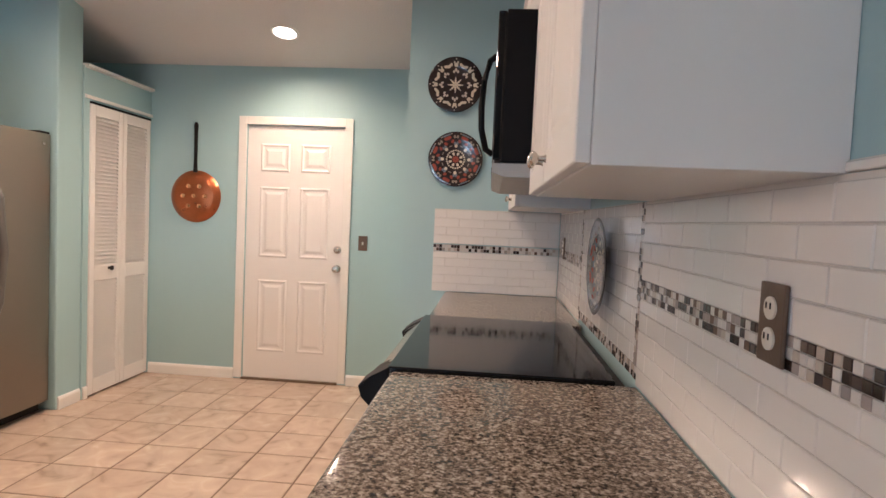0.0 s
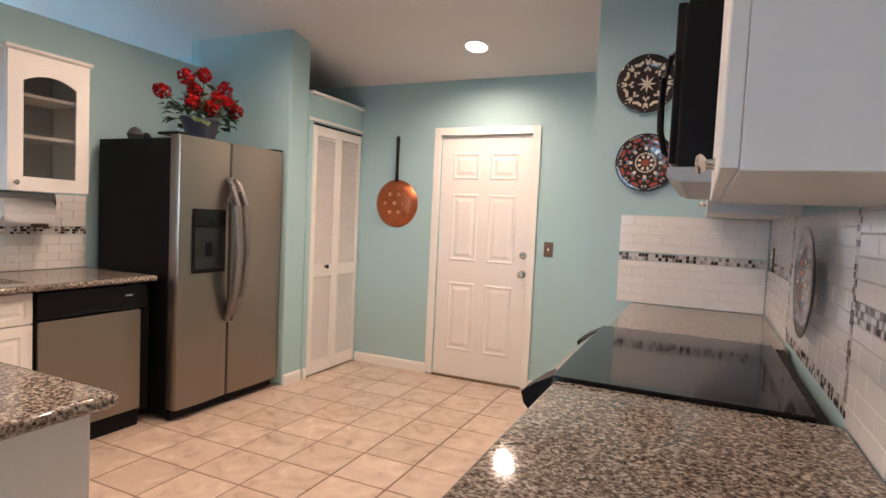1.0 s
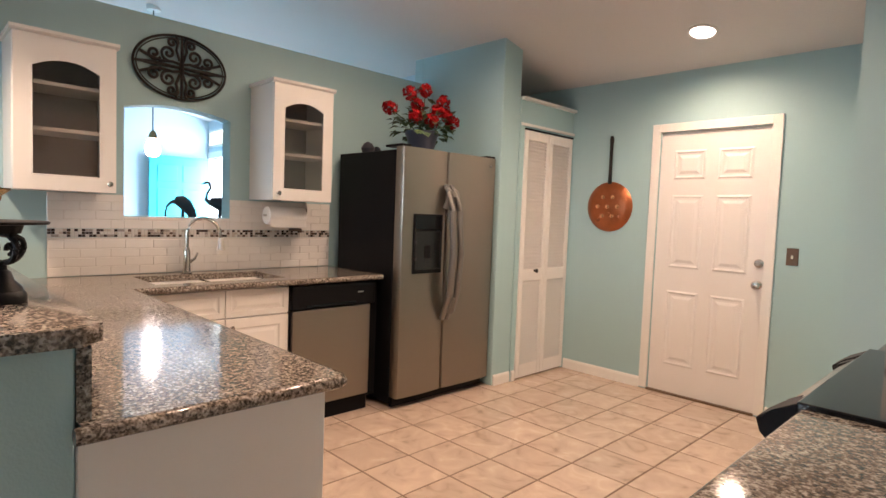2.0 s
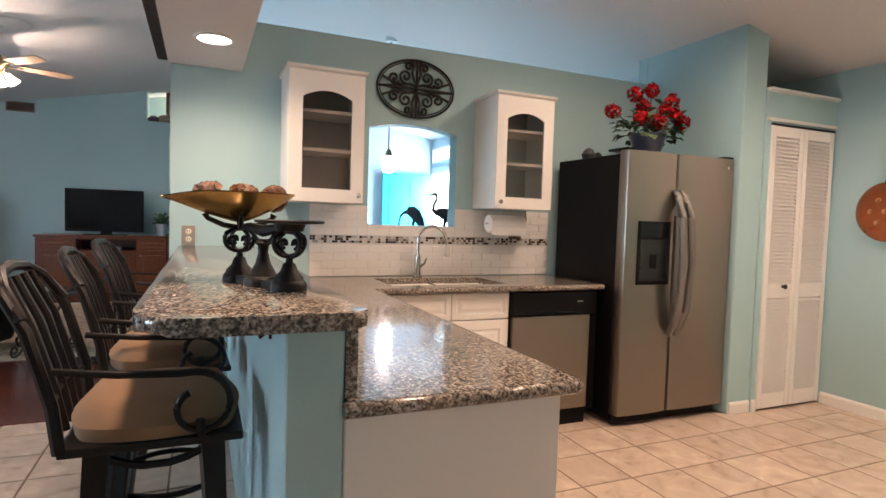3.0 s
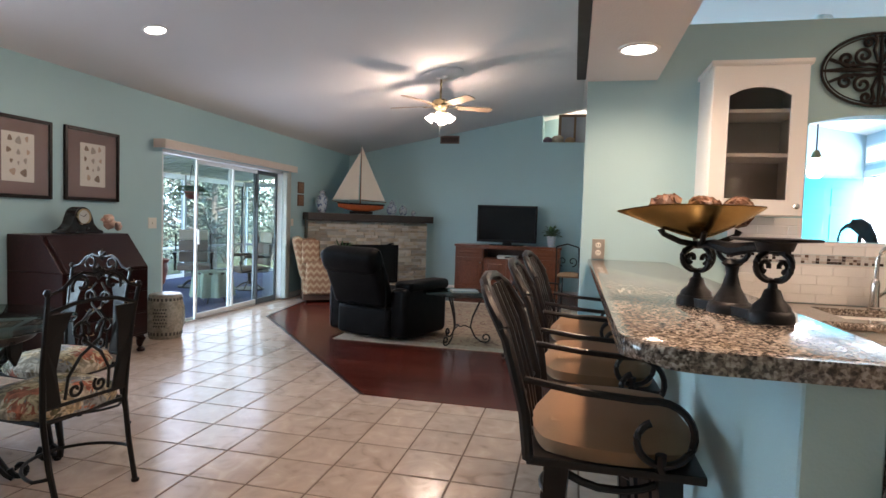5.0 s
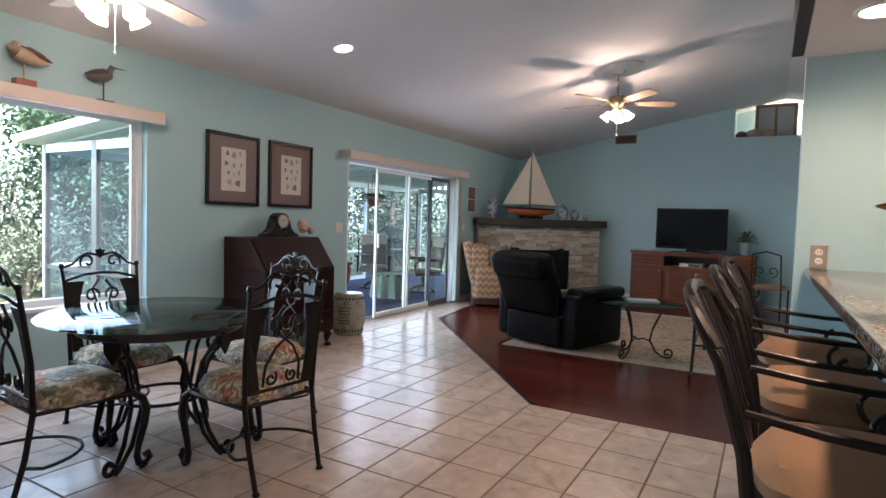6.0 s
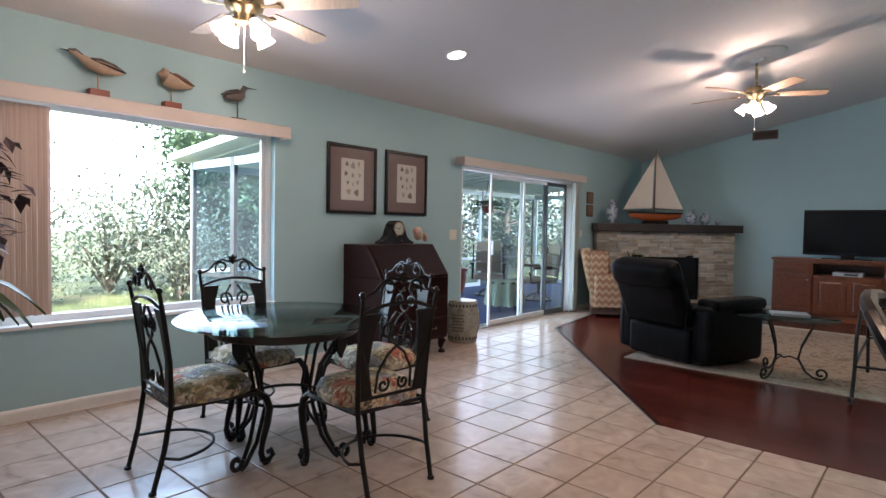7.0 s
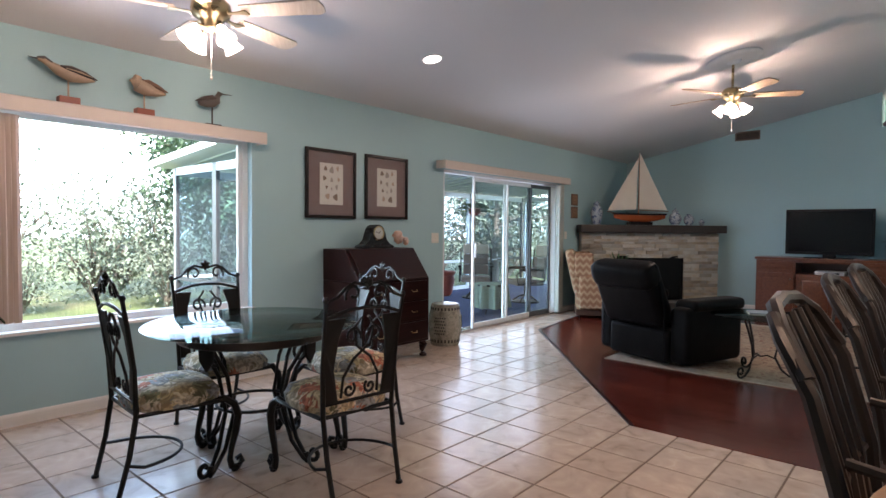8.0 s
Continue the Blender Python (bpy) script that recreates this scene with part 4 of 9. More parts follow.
recessed(-2.193, -1.887, ceil_z(-1.887), 11.5, 22)

# small ceiling sensor over the refrigerator
sm = bmesh.new()
lathe(sm, [(0.028, 0.0), (0.027, -0.012), (0.016, -0.020), (0.012, -0.032), (0, -0.034)], (-1.14, 5.085, ceil_z(5.085) - 0.08), 16, Matrix.Rotation(radians(-70), 3, 'X'))
single("ceiling_spot", sm, TRIM, "small white spotlight head on the wing wall", "spotlight", smooth=True)


# ---- windows ----
PANE = clear_glass("window_glass", (0.96, 1.0, 0.98), 0.0, 0.96)
VINYL = plain("white_vinyl", (0.74, 0.75, 0.74), 0.35, vary=0.02, bump=0)


def bars(parent, name, boxes, material, w=0.003):
    for b in boxes:
        part(name, cbox(*b, w, 1), material, parent)


win = tagged(thing("window_1", "wide white vinyl dining window onto the garden", "window", (0, 0, 0)), kind="structure")
bars(win, "window_frame", [(WX0, WX0 + 0.045, -3.07, -3.01, WZ0, WZ1), (WX1 - 0.045, WX1, -3.07, -3.01, WZ0, WZ1), (WX0 + 0.045, WX1 - 0.045, -3.07, -3.01, WZ0, WZ0 + 0.05), (WX0 + 0.045, WX1 - 0.045, -3.07, -3.01, WZ1 - 0.05, WZ1),
                           (WX0 + 0.045, WX0 + 0.085, -3.05, -3.02, WZ0 + 0.05, WZ1 - 0.05)], VINYL)
part("window_sill", cbox(WX0 - 0.01, WX1 + 0.01, -3.085, -2.925, WZ0 - 0.022, WZ0 + 0.002, 0.004, 2), TRIM, win, "white window sill")
for a, b in ((WX0 + 0.085, WX1 - 0.045),):
    g = part("pane", cbox(a, b, -3.036, -3.032, WZ0 + 0.05, WZ1 - 0.05), PANE, win)
    g.visible_shadow = False

door2 = tagged(thing("sliding_door", "three-panel white sliding glass door onto the lanai", "sliding door", (0, 0, 0)), kind="structure")
bars(door2, "door_frame", [(SX1 - 0.03, SX1, -3.08, -2.955, 0, SZ1), (SX0, SX0 + 0.05, -3.08, -2.955, 0, SZ1), (SX0 + 0.05, SX1 - 0.03, -3.08, -2.955, SZ1 - 0.04, SZ1)], VINYL)
part("track", cbox(SX0 + 0.05, SX1 - 0.03, -3.08, -2.955, 0.001, 0.018), CHROME, door2, "aluminium floor track")
# Dark tone for the far panels of the white door: shade put into the colour.
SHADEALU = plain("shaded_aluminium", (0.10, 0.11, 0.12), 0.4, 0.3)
for k, (x1, x0, yy) in enumerate(((-4.20, -4.98, -3.0), (-4.92, -5.62, -3.03), (-5.56, -6.19, -3.055))):
    leaf = part("sliding_panel", bmesh.new(), VINYL, door2)
    st = 0.034
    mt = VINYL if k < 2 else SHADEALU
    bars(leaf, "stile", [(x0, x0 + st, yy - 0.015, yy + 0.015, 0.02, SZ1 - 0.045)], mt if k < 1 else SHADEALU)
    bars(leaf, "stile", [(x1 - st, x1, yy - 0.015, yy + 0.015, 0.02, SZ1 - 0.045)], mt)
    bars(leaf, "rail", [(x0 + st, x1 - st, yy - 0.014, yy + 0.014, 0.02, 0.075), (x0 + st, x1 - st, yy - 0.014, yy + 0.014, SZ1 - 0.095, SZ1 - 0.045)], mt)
    g = part("pane", cbox(x0 + st, x1 - st, yy - 0.002, yy + 0.002, 0.075, SZ1 - 0.095), PANE, leaf)
    g.visible_shadow = False
    if k == 0:
        part("pull_handle", cbox(x1 - 0.035, x1 - 0.015, yy + 0.015, yy + 0.045, 0.92, 1.10, 0.005, 2), VINYL, leaf, "white pull handle")

VALANCE = plain("valance_cream", (0.62, 0.53, 0.47), 0.5, vary=0.04)
for x0, x1, zt, lab in ((-1.157, 0.875, 2.070, "cream valance box over the dining window"), (-6.37, -3.44, 2.072, "cream valance box over the sliding door")):
    bm = bmesh.new()
    prism(bm, [(-2.949, zt), (-2.81, zt), (-2.80, zt - 0.008), (-2.80, zt - 0.092), (-2.81, zt - 0.10), (-2.822, zt - 0.092), (-2.822, zt - 0.012), (-2.949, zt - 0.012)], "x", x0, x1)
    box(bm, x0, x0 + 0.01, -2.949, -2.823, zt - 0.092, zt - 0.013)
    box(bm, x1 - 0.01, x1, -2.949, -2.823, zt - 0.092, zt - 0.013)
    single("valance", bm, VALANCE, lab, "valance", "window valances")

VANE = ramped("blind_vane", [(0.2, (0.36, 0.25, 0.19)), (0.5, (0.46, 0.34, 0.27)), (0.8, (0.54, 0.43, 0.35))], 60, rough=0.7, stretch=(1, 1, 0.02), bump=0.05)
bl = thing("vertical_blinds", "stack of closed-up tan vertical blind vanes beside the window", "blinds", (0, 0, 0))
for i in range(10):
    x = 0.515 + i * 0.0285
    y = -2.905 + 0.004 * (i % 2)
    bm = bmesh.new()
    prism(bm, [(x, y), (x + 0.022, y + 0.014), (x + 0.046, y + 0.020), (x + 0.046, y + 0.0225), (x + 0.022, y + 0.0165), (x, y + 0.0025)], "z", 0.665 + 0.004 * (i % 2), 1.965)
    part("vane", bm, VANE, bl)
bl2 = thing("vertical_blinds", "narrow stack of pale vertical blind vanes beside the sliding door", "blinds", (0, 0, 0))
PALEV = plain("pale_vane", (0.52, 0.55, 0.50), 0.6, vary=0.05)
for i in range(7):
    x = -6.29 + i * 0.02
    bm = bmesh.new()
    prism(bm, [(x, -2.935), (x + 0.006, -2.90), (x + 0.004, -2.862), (x + 0.008, -2.862), (x + 0.010, -2.90), (x + 0.004, -2.937)], "z", 0.03, 1.965)
    part("vane", bm, PALEV, bl2)


# ---- ceiling fans ----
BRASS = plain("aged_brass", (0.45, 0.34, 0.19), 0.28, 1.0, vary=0.12)
BLADE = ramped("fan_blade_wood", [(0.3, (0.50, 0.41, 0.33)), (0.7, (0.62, 0.54, 0.46))], 6, rough=0.4, stretch=(1, 12, 1))
BLADE2 = ramped("fan_blade_oak", [(0.3, (0.34, 0.23, 0.15)), (0.7, (0.47, 0.34, 0.24))], 6, rough=0.4, stretch=(1, 12, 1))


def ceiling_fan(at, drop, turn0, blade_mat, watts, label, slope):
    f = thing("ceiling_fan", label, "ceiling fan", at, turn0, "ceiling fans")
    z = -drop
    bm = bmesh.new()
    lathe(bm, [(0.085, 0.03), (0.085, -0.01), (0.06, -0.045), (0.02, -0.06), (0.014, -0.06)], (0, 0, 0), 28)
    part("canopy", bm, BRASS if drop < 0.3 else plain("white_canopy", (0.55, 0.56, 0.57), 0.4), f, "", True)
    if drop > 0.3:
        bm = bmesh.new()
        lathe(bm, [(0, -0.028), (0.10, -0.030), (0.19, -0.022), (0.25, -0.026), (0.275, -0.012), (0.28, 0.03), (0, 0.03)], (0, 0, 0), 40)
        bm.transform(Matrix.Rotation(radians(-turn0), 4, 'Z') @ Matrix.Rotation(radians(slope), 4, 'X'))
        part("ceiling_medallion", bm, plain("medallion_paint", (0.60, 0.60, 0.60), 0.6), f, "round white moulded ceiling plate", True)
    bm = bmesh.new()
    lathe(bm, [(0.013, -0.055), (0.013, z + 0.06)], (0, 0, 0), 12)
    part("downrod", bm, BRASS, f, "", True)
    bm = bmesh.new()
    lathe(bm, [(0.02, z + 0.075), (0.075, z + 0.065), (0.105, z + 0.035), (0.11, z), (0.10, z - 0.03), (0.07, z - 0.05), (0.055, z - 0.065), (0.05, z - 0.10), (0.03, z - 0.115), (0.0, z - 0.118)], (0, 0, 0), 32)
    part("motor_housing", bm, BRASS, f, "brushed brass motor housing", True)
    for k in range(5):
        a = radians(72 * k)
        r3 = Matrix.Rotation(a, 4, 'Z')
        bm = bmesh.new()
        prism(bm, [(0.10, -0.012), (0.17, -0.016), (0.20, -0.03), (0.22, -0.03), (0.22, 0.03), (0.20, 0.03), (0.17, 0.016), (0.10, 0.012)], "z", z - 0.024, z - 0.018)
        bm.transform(r3)
        part("blade_iron", bm, BRASS, f)
        bm = bmesh.new()
        prism(bm, [(0.19, -0.052), (0.40, -0.062), (0.62, -0.068), (0.655, -0.05), (0.665, 0.0), (0.655, 0.05), (0.62, 0.068), (0.40, 0.062), (0.19, 0.052)], "z", -0.004, 0.004)
        bm.transform(r3 @ Matrix.Translation((0, 0, z - 0.010)) @ Matrix.Rotation(radians(-11), 4, 'X'))
        part("blade", bm, blade_mat, f, "pale wooden blade")
    for k in range(4):
        a = radians(45 + 90 * k)
        d = Vector((math.cos(a), math.sin(a), 0))
        lk = part("light_arm", tube(bmesh.new(), [d * 0.04 + Vector((0, 0, z - 0.09)), d * 0.075 + Vector((0, 0, z - 0.10)), d * 0.088 + Vector((0, 0, z - 0.115))], 0.009, 8), BRASS, f, "", True)
        tilt = Matrix.Rotation(radians(38), 3, Vector((-math.sin(a), math.cos(a), 0)) * -1)
        bm = bmesh.new()
        lathe(bm, [(0.022, 0.0), (0.030, -0.02), (0.034, -0.05), (0.050, -0.085), (0.056, -0.10), (0.054, -0.10), (0.046, -0.08), (0.028, -0.03)], d * 0.088 + Vector((0, 0, z - 0.11)), 18, tilt)
        part("glass_shade", bm, GLASSLIT, lk, "lit frosted tulip shade", True)
        ld = bpy.data.lights.new("fan_bulb", 'POINT')
        ld.energy, ld.color, ld.shadow_soft_size = watts / 32 * (1.3 if k % 2 else 0.7), (1.0, 0.82, 0.64), 0.004
        lo = new("fan_bulb", ld)
        m = pose(at[0], at[1], at[2], 0, 0, turn0)
        lo.location = m @ ((d * 0.175 + Vector((0, 0, z - 0.215))) if k % 2 else (d * 0.02 + Vector((0, 0, z - 0.150))))
    bm = bmesh.new()
    tube(bm, [(0.0, 0.0, z - 0.11), (0.0, 0.0, z - 0.36)], 0.0018, 5)
    part("pull_chain", bm, TRIM, f)
    bm = bmesh.new()
    lathe(bm, [(0, 0), (0.006, -0.004), (0.008, -0.018), (0, -0.028)], (0, 0, z - 0.36), 10)
    part("chain_bob", bm, IVORY, f, "", True)
    return f


ceiling_fan((-5.05, -0.22, ceil_z(-0.22)), 0.37, 46, BLADE2, 92, "oak-bladed ceiling fan with four lit tulip lamps on a downrod", 11)
ceiling_fan((-0.115, -1.68, ceil_z(-1.68) - 0.01), 0.285, 50, BLADE, 46, "pale-bladed brass ceiling fan with four lit tulip lamps over the table", 11)

# ---- window wall: pictures, desk, stool ----
MAT_BOARD = plain("mauve_mat_board", (0.20, 0.125, 0.11), 0.8, vary=0.05, scale=30)
PRINTP = plain("print_paper", (0.62, 0.59, 0.53), 0.7, vary=0.05, scale=20)
SHELLS = [plain("shell_ink_a", (0.20, 0.13, 0.09), 0.7), plain("shell_ink_b", (0.33, 0.28, 0.24), 0.7), plain("shell_ink_c", (0.42, 0.30, 0.22), 0.7)]
PICGLASS = clear_glass("picture_glass", (1, 1, 1), 0.0, 1.0)
DARKWOOD = ramped("dark_frame_wood", [(0.3, (0.006, 0.004, 0.004)), (0.7, (0.012, 0.007, 0.005))], 14, rough=0.36, stretch=(1, 1, 8), spec=0.18)


def picture(x0, x1, z0, z1, seed, label):
    """Framed shell print, hung on the window wall; local x runs along -x of the room."""
    w, h = x0 - x1, z1 - z0
    p = thing("framed_print", label, "picture", (x0, -2.949, z0), 180, "shell prints")
    bars(p, "frame_side", [(0, 0.03, -0.028, 0, 0, h), (w - 0.03, w, -0.028, 0, 0, h), (0.03, w - 0.03, -0.028, 0, 0, 0.03), (0.03, w - 0.03, -0.028, 0, h - 0.03, h)], DARKWOOD, 0.004)
    part("mat_board", cbox(0.03, w - 0.03, -0.012, -0.002, 0.03, h - 0.03), MAT_BOARD, p, "mauve mat board")
    part("print_sheet", cbox(w * 0.27, w * 0.73, -0.0145, -0.0125, h * 0.20, h * 0.80), PRINTP, p, "cream sheet with drawn shells")
    rnd = random.Random(seed)
    k = 0
    for cx, cz, s in ((0.38, 0.72, 0.03), (0.50, 0.70, 0.04), (0.62, 0.73, 0.032), (0.36, 0.58, 0.028), (0.50, 0.56, 0.03), (0.64, 0.57, 0.026), (0.40, 0.45, 0.022), (0.60, 0.46, 0.03), (0.42, 0.32, 0.035), (0.58, 0.31, 0.04), (0.50, 0.43, 0.02)):
        bm = bmesh.new()
        n = 14
        ph, sq = rnd.uniform(0, 3), rnd.uniform(0.55, 1.0)
        pts = []
        for i in range(n):
            a = 2 * math.pi * i / n
            r = s * (1 - 0.35 * abs(math.sin(a * 1.5 + ph)))
            pts.append((w * cx + r * math.cos(a) * sq, h * cz + r * math.sin(a)))
        prism(bm, pts, "y", -0.0156, -0.0146)
        part("shell_drawing", bm, SHELLS[k % 3], p)
        k += 1
    g = part("glazing", cbox(0.028, w - 0.028, -0.021, -0.019, 0.028, h - 0.028), PICGLASS, p, "reflecting picture glass")
    g.visible_shadow = False


picture(-1.632, -2.228, 1.372, 2.026, 3, "shell print in a dark frame with a mauve mat")
picture(-2.350, -2.957, 1.378, 2.034, 8, "second shell print in a dark frame with a mauve mat")
for z0 in (1.47, 1.675):
    sp = thing("small_plaque", "small brown framed plaque beside the fireplace", "plaque", (-6.66, -2.949, z0), 180, "small plaques")
    part("frame", cbox(0, 0.20, -0.02, 0, 0, 0.185, 0.004, 1), plain("plaque_brown", (0.12, 0.065, 0.04), 0.5), sp)
    part("face", cbox(0.02, 0.18, -0.0225, -0.0195, 0.02, 0.165), ramped("plaque_face", [(0.3, (0.13, 0.07, 0.045)), (0.7, (0.28, 0.17, 0.10))], 40, 0.6), sp)

MAHOG = ramped("dark_mahogany", [(0.25, (0.010, 0.0022, 0.002)), (0.55, (0.019, 0.0042, 0.0035)), (0.8, (0.032, 0.0080, 0.006))], 3, rough=0.30, stretch=(1, 14, 14), distort=1.0, spec=0.25)
desk = thing("secretary_desk", "dark mahogany slant-front secretary desk on claw feet", "desk", (-1.83, -2.375, 0), 180)
# local x runs along -x, depth runs to the wall
part("lower_case", cbox(0.0, 0.90, 0.02, 0.56, 0.16, 0.79, 0.005, 1), MAHOG, desk)
bm = bmesh.new()
prism(bm, [(0.02, 0.79), (0.24, 1.085), (0.56, 1.085), (0.56, 0.79)], "x", 0.0, 0.90)
part("upper_case", soften(bm, 0.004, 1), MAHOG, desk)
bm = bmesh.new()
prism(bm, [(0.004, 0.80), (0.218, 1.083), (0.231, 1.073), (0.017, 0.79)], "x", 0.035, 0.865)
lid = part("slant_lid", bm, MAHOG, desk)
for i in range(3):
    z0 = 0.185 + i * 0.20
    dr = part("drawer", cbox(0.03, 0.87, 0.005, 0.02, z0, z0 + 0.185, 0.003, 1), MAHOG, desk)
    for x in (0.23, 0.67):
        bm = bmesh.new()
        tube(bm, [(x - 0.035, 0.004, z0 + 0.10), (x - 0.03, -0.014, z0 + 0.085), (x + 0.03, -0.014, z0 + 0.085), (x + 0.035, 0.004, z0 + 0.10)], 0.0035, 6)
        part("pull", bm, BRASS, dr, "brass bail pull", True)
for x in (0.05, 0.85):
    for y in (0.07, 0.51):
        bm = bmesh.new()
        tube(bm, [(x, y, 0.17), (x, y - 0.02, 0.12), (x, y - 0.005, 0.06), (x, y - 0.02, 0.025)], [0.045, 0.042, 0.024, 0.032], 10)
        lathe(bm, [(0.0, 0), (0.034, 0.008), (0.038, 0.025), (0.02, 0.045)], (x, y - 0.02, 0.0), 12)
        part("claw_foot", bm, MAHOG, desk, "", True)
clock = thing("mantel_clock", "black tambour mantel clock on the desk", "clock", (-2.155, -2.72, 1.087), 180)
bm = bmesh.new()
outl = [(-0.03, 0), (-0.03, 0.02), (0.03, 0.035), (0.075, 0.08), (0.095, 0.15)] + [(0.185 + 0.09 * math.cos(radians(a)), 0.145 + 0.085 * math.sin(radians(a))) for a in range(165, 14, -15)] + [(0.275, 0.15), (0.295, 0.08), (0.34, 0.035), (0.40, 0.02), (0.40, 0)]
prism(bm, outl, "y", 0.0, 0.11)
part("case", soften(bm, 0.004, 1), plain("black_lacquer", (0.012, 0.008, 0.007), 0.25), clock, "", True)
tf = Matrix.Rotation(radians(90), 3, 'X')
bm = bmesh.new()
lathe(bm, [(0.072, 0.0), (0.072, 0.010), (0.062, 0.014), (0.060, 0.004), (0, 0.004)], (0.185, 0.0, 0.145), 28, tf)
part("bezel", bm, BRASS, clock, "brass bezel", True)
bm = bmesh.new()
lathe(bm, [(0.058, 0.0), (0.058, 0.006), (0, 0.006)], (0.185, 0.0, 0.145), 28, tf)
dial = part("dial", bm, plain("silver_dial", (0.55, 0.54, 0.50), 0.35, 0.3), clock, "silvered dial")
for ang, ln in ((50, 0.032), (160, 0.045)):
    bm = bmesh.new()
    a = radians(ang)
    tube(bm, [(0.185, -0.008, 0.145), (0.185 + ln * math.cos(a), -0.008, 0.145 + ln * math.sin(a))], 0.0025, 4)
    part("clock_hand", bm, BLACK, dial)
SHELLM = ramped("conch_shell", [(0.3, (0.55, 0.30, 0.22)), (0.6, (0.66, 0.46, 0.36)), (0.85, (0.72, 0.62, 0.52))], 18, rough=0.35, distort=1)
for x, s in ((-2.575, 1.0), (-2.685, 0.62)):
    bm = bmesh.new()
    tube(bm, [(0, 0, 0.01), (0.02, 0, 0.03), (0.05, 0, 0.06), (0.03, 0, 0.10), (0.0, 0, 0.125), (-0.02, 0, 0.15)], [0.012, 0.045, 0.055, 0.05, 0.028, 0.004], 14)
    for i in range(5):
        a = 0.9 * i
        lathe(bm, [(0.012, 0), (0.007, 0.015), (0, 0.028)], (0.03 + 0.05 * math.cos(a), 0.05 * math.sin(a), 0.07 + 0.008 * i), 6)
    sh = single("sea_shell", bm, SHELLM, "pink spiral sea shell on the desk", "shell", "desk shells", True)
    sh.matrix_basis = pose(x, -2.69, 1.087 + 0.028 * s, 0, -18, 200) @ Matrix.Diagonal((s, s, s, 1))

GARDEN = ramped("celadon_glaze", [(0.3, (0.22, 0.21, 0.17)), (0.55, (0.36, 0.34, 0.28)), (0.8, (0.46, 0.44, 0.38))], 25, rough=0.25, distort=0.8)
gs = thing("garden_stool", "grey-green pierced ceramic garden stool on the tiles", "garden stool", (-3.29, -2.66, 0))
bm = bmesh.new()
lathe(bm, [(0.150, 0.0), (0.158, 0.012), (0.160, 0.05), (0.178, 0.12), (0.186, 0.225), (0.178, 0.33), (0.160, 0.40), (0.157, 0.44), (0.145, 0.455), (0.10, 0.462), (0, 0.464)], (0, 0, 0), 40)
part("body", bm, GARDEN, gs, "", True)
# Solid dark pieces stand for the cut openings; their colour paints the holes' shade.
CARVE = plain("pierced_hole_shade", (0.055, 0.050, 0.040), 0.6)
for ring_z, n, hz in ((0.055, 26, 0.018), (0.405, 26, 0.014)):
    for i in range(n):
        a = 2 * math.pi * i / n
        bm = bmesh.new()
        box(bm, 0.155, 0.163 if ring_z > 0.2 else 0.165, -0.010, 0.010, ring_z - hz, ring_z + hz)
        bm.transform(Matrix.Rotation(a, 4, 'Z'))
        part("carved_tooth", bm, CARVE, gs)
for c0 in (20, 140, 260):
    for i in range(5):
        for j in range(6):
            bm = bmesh.new()
            s = 0.011
            prism(bm, [(-s, 0), (0, -s), (s, 0), (0, s)], "x", 0.176, 0.1885)
            bm.transform(Matrix.Rotation(radians(c0 + (i - 2) * 8 + 4 * (j % 2)), 4, 'Z') @ Matrix.Translation((-abs(j - 2.5) * 0.0012, 0, 0.14 + j * 0.034)))
            part("pierced_lattice", bm, CARVE, gs)


# carved shore birds on the valance
BIRDW = plain("bird_wood_pale", (0.42, 0.30, 0.21), 0.55, vary=0.2, scale=30)
BIRDD = plain("bird_wood_dark", (0.050, 0.035, 0.030), 0.5, vary=0.3, scale=30)
BLOCK = plain("red_block", (0.26, 0.075, 0.045), 0.5, vary=0.1)


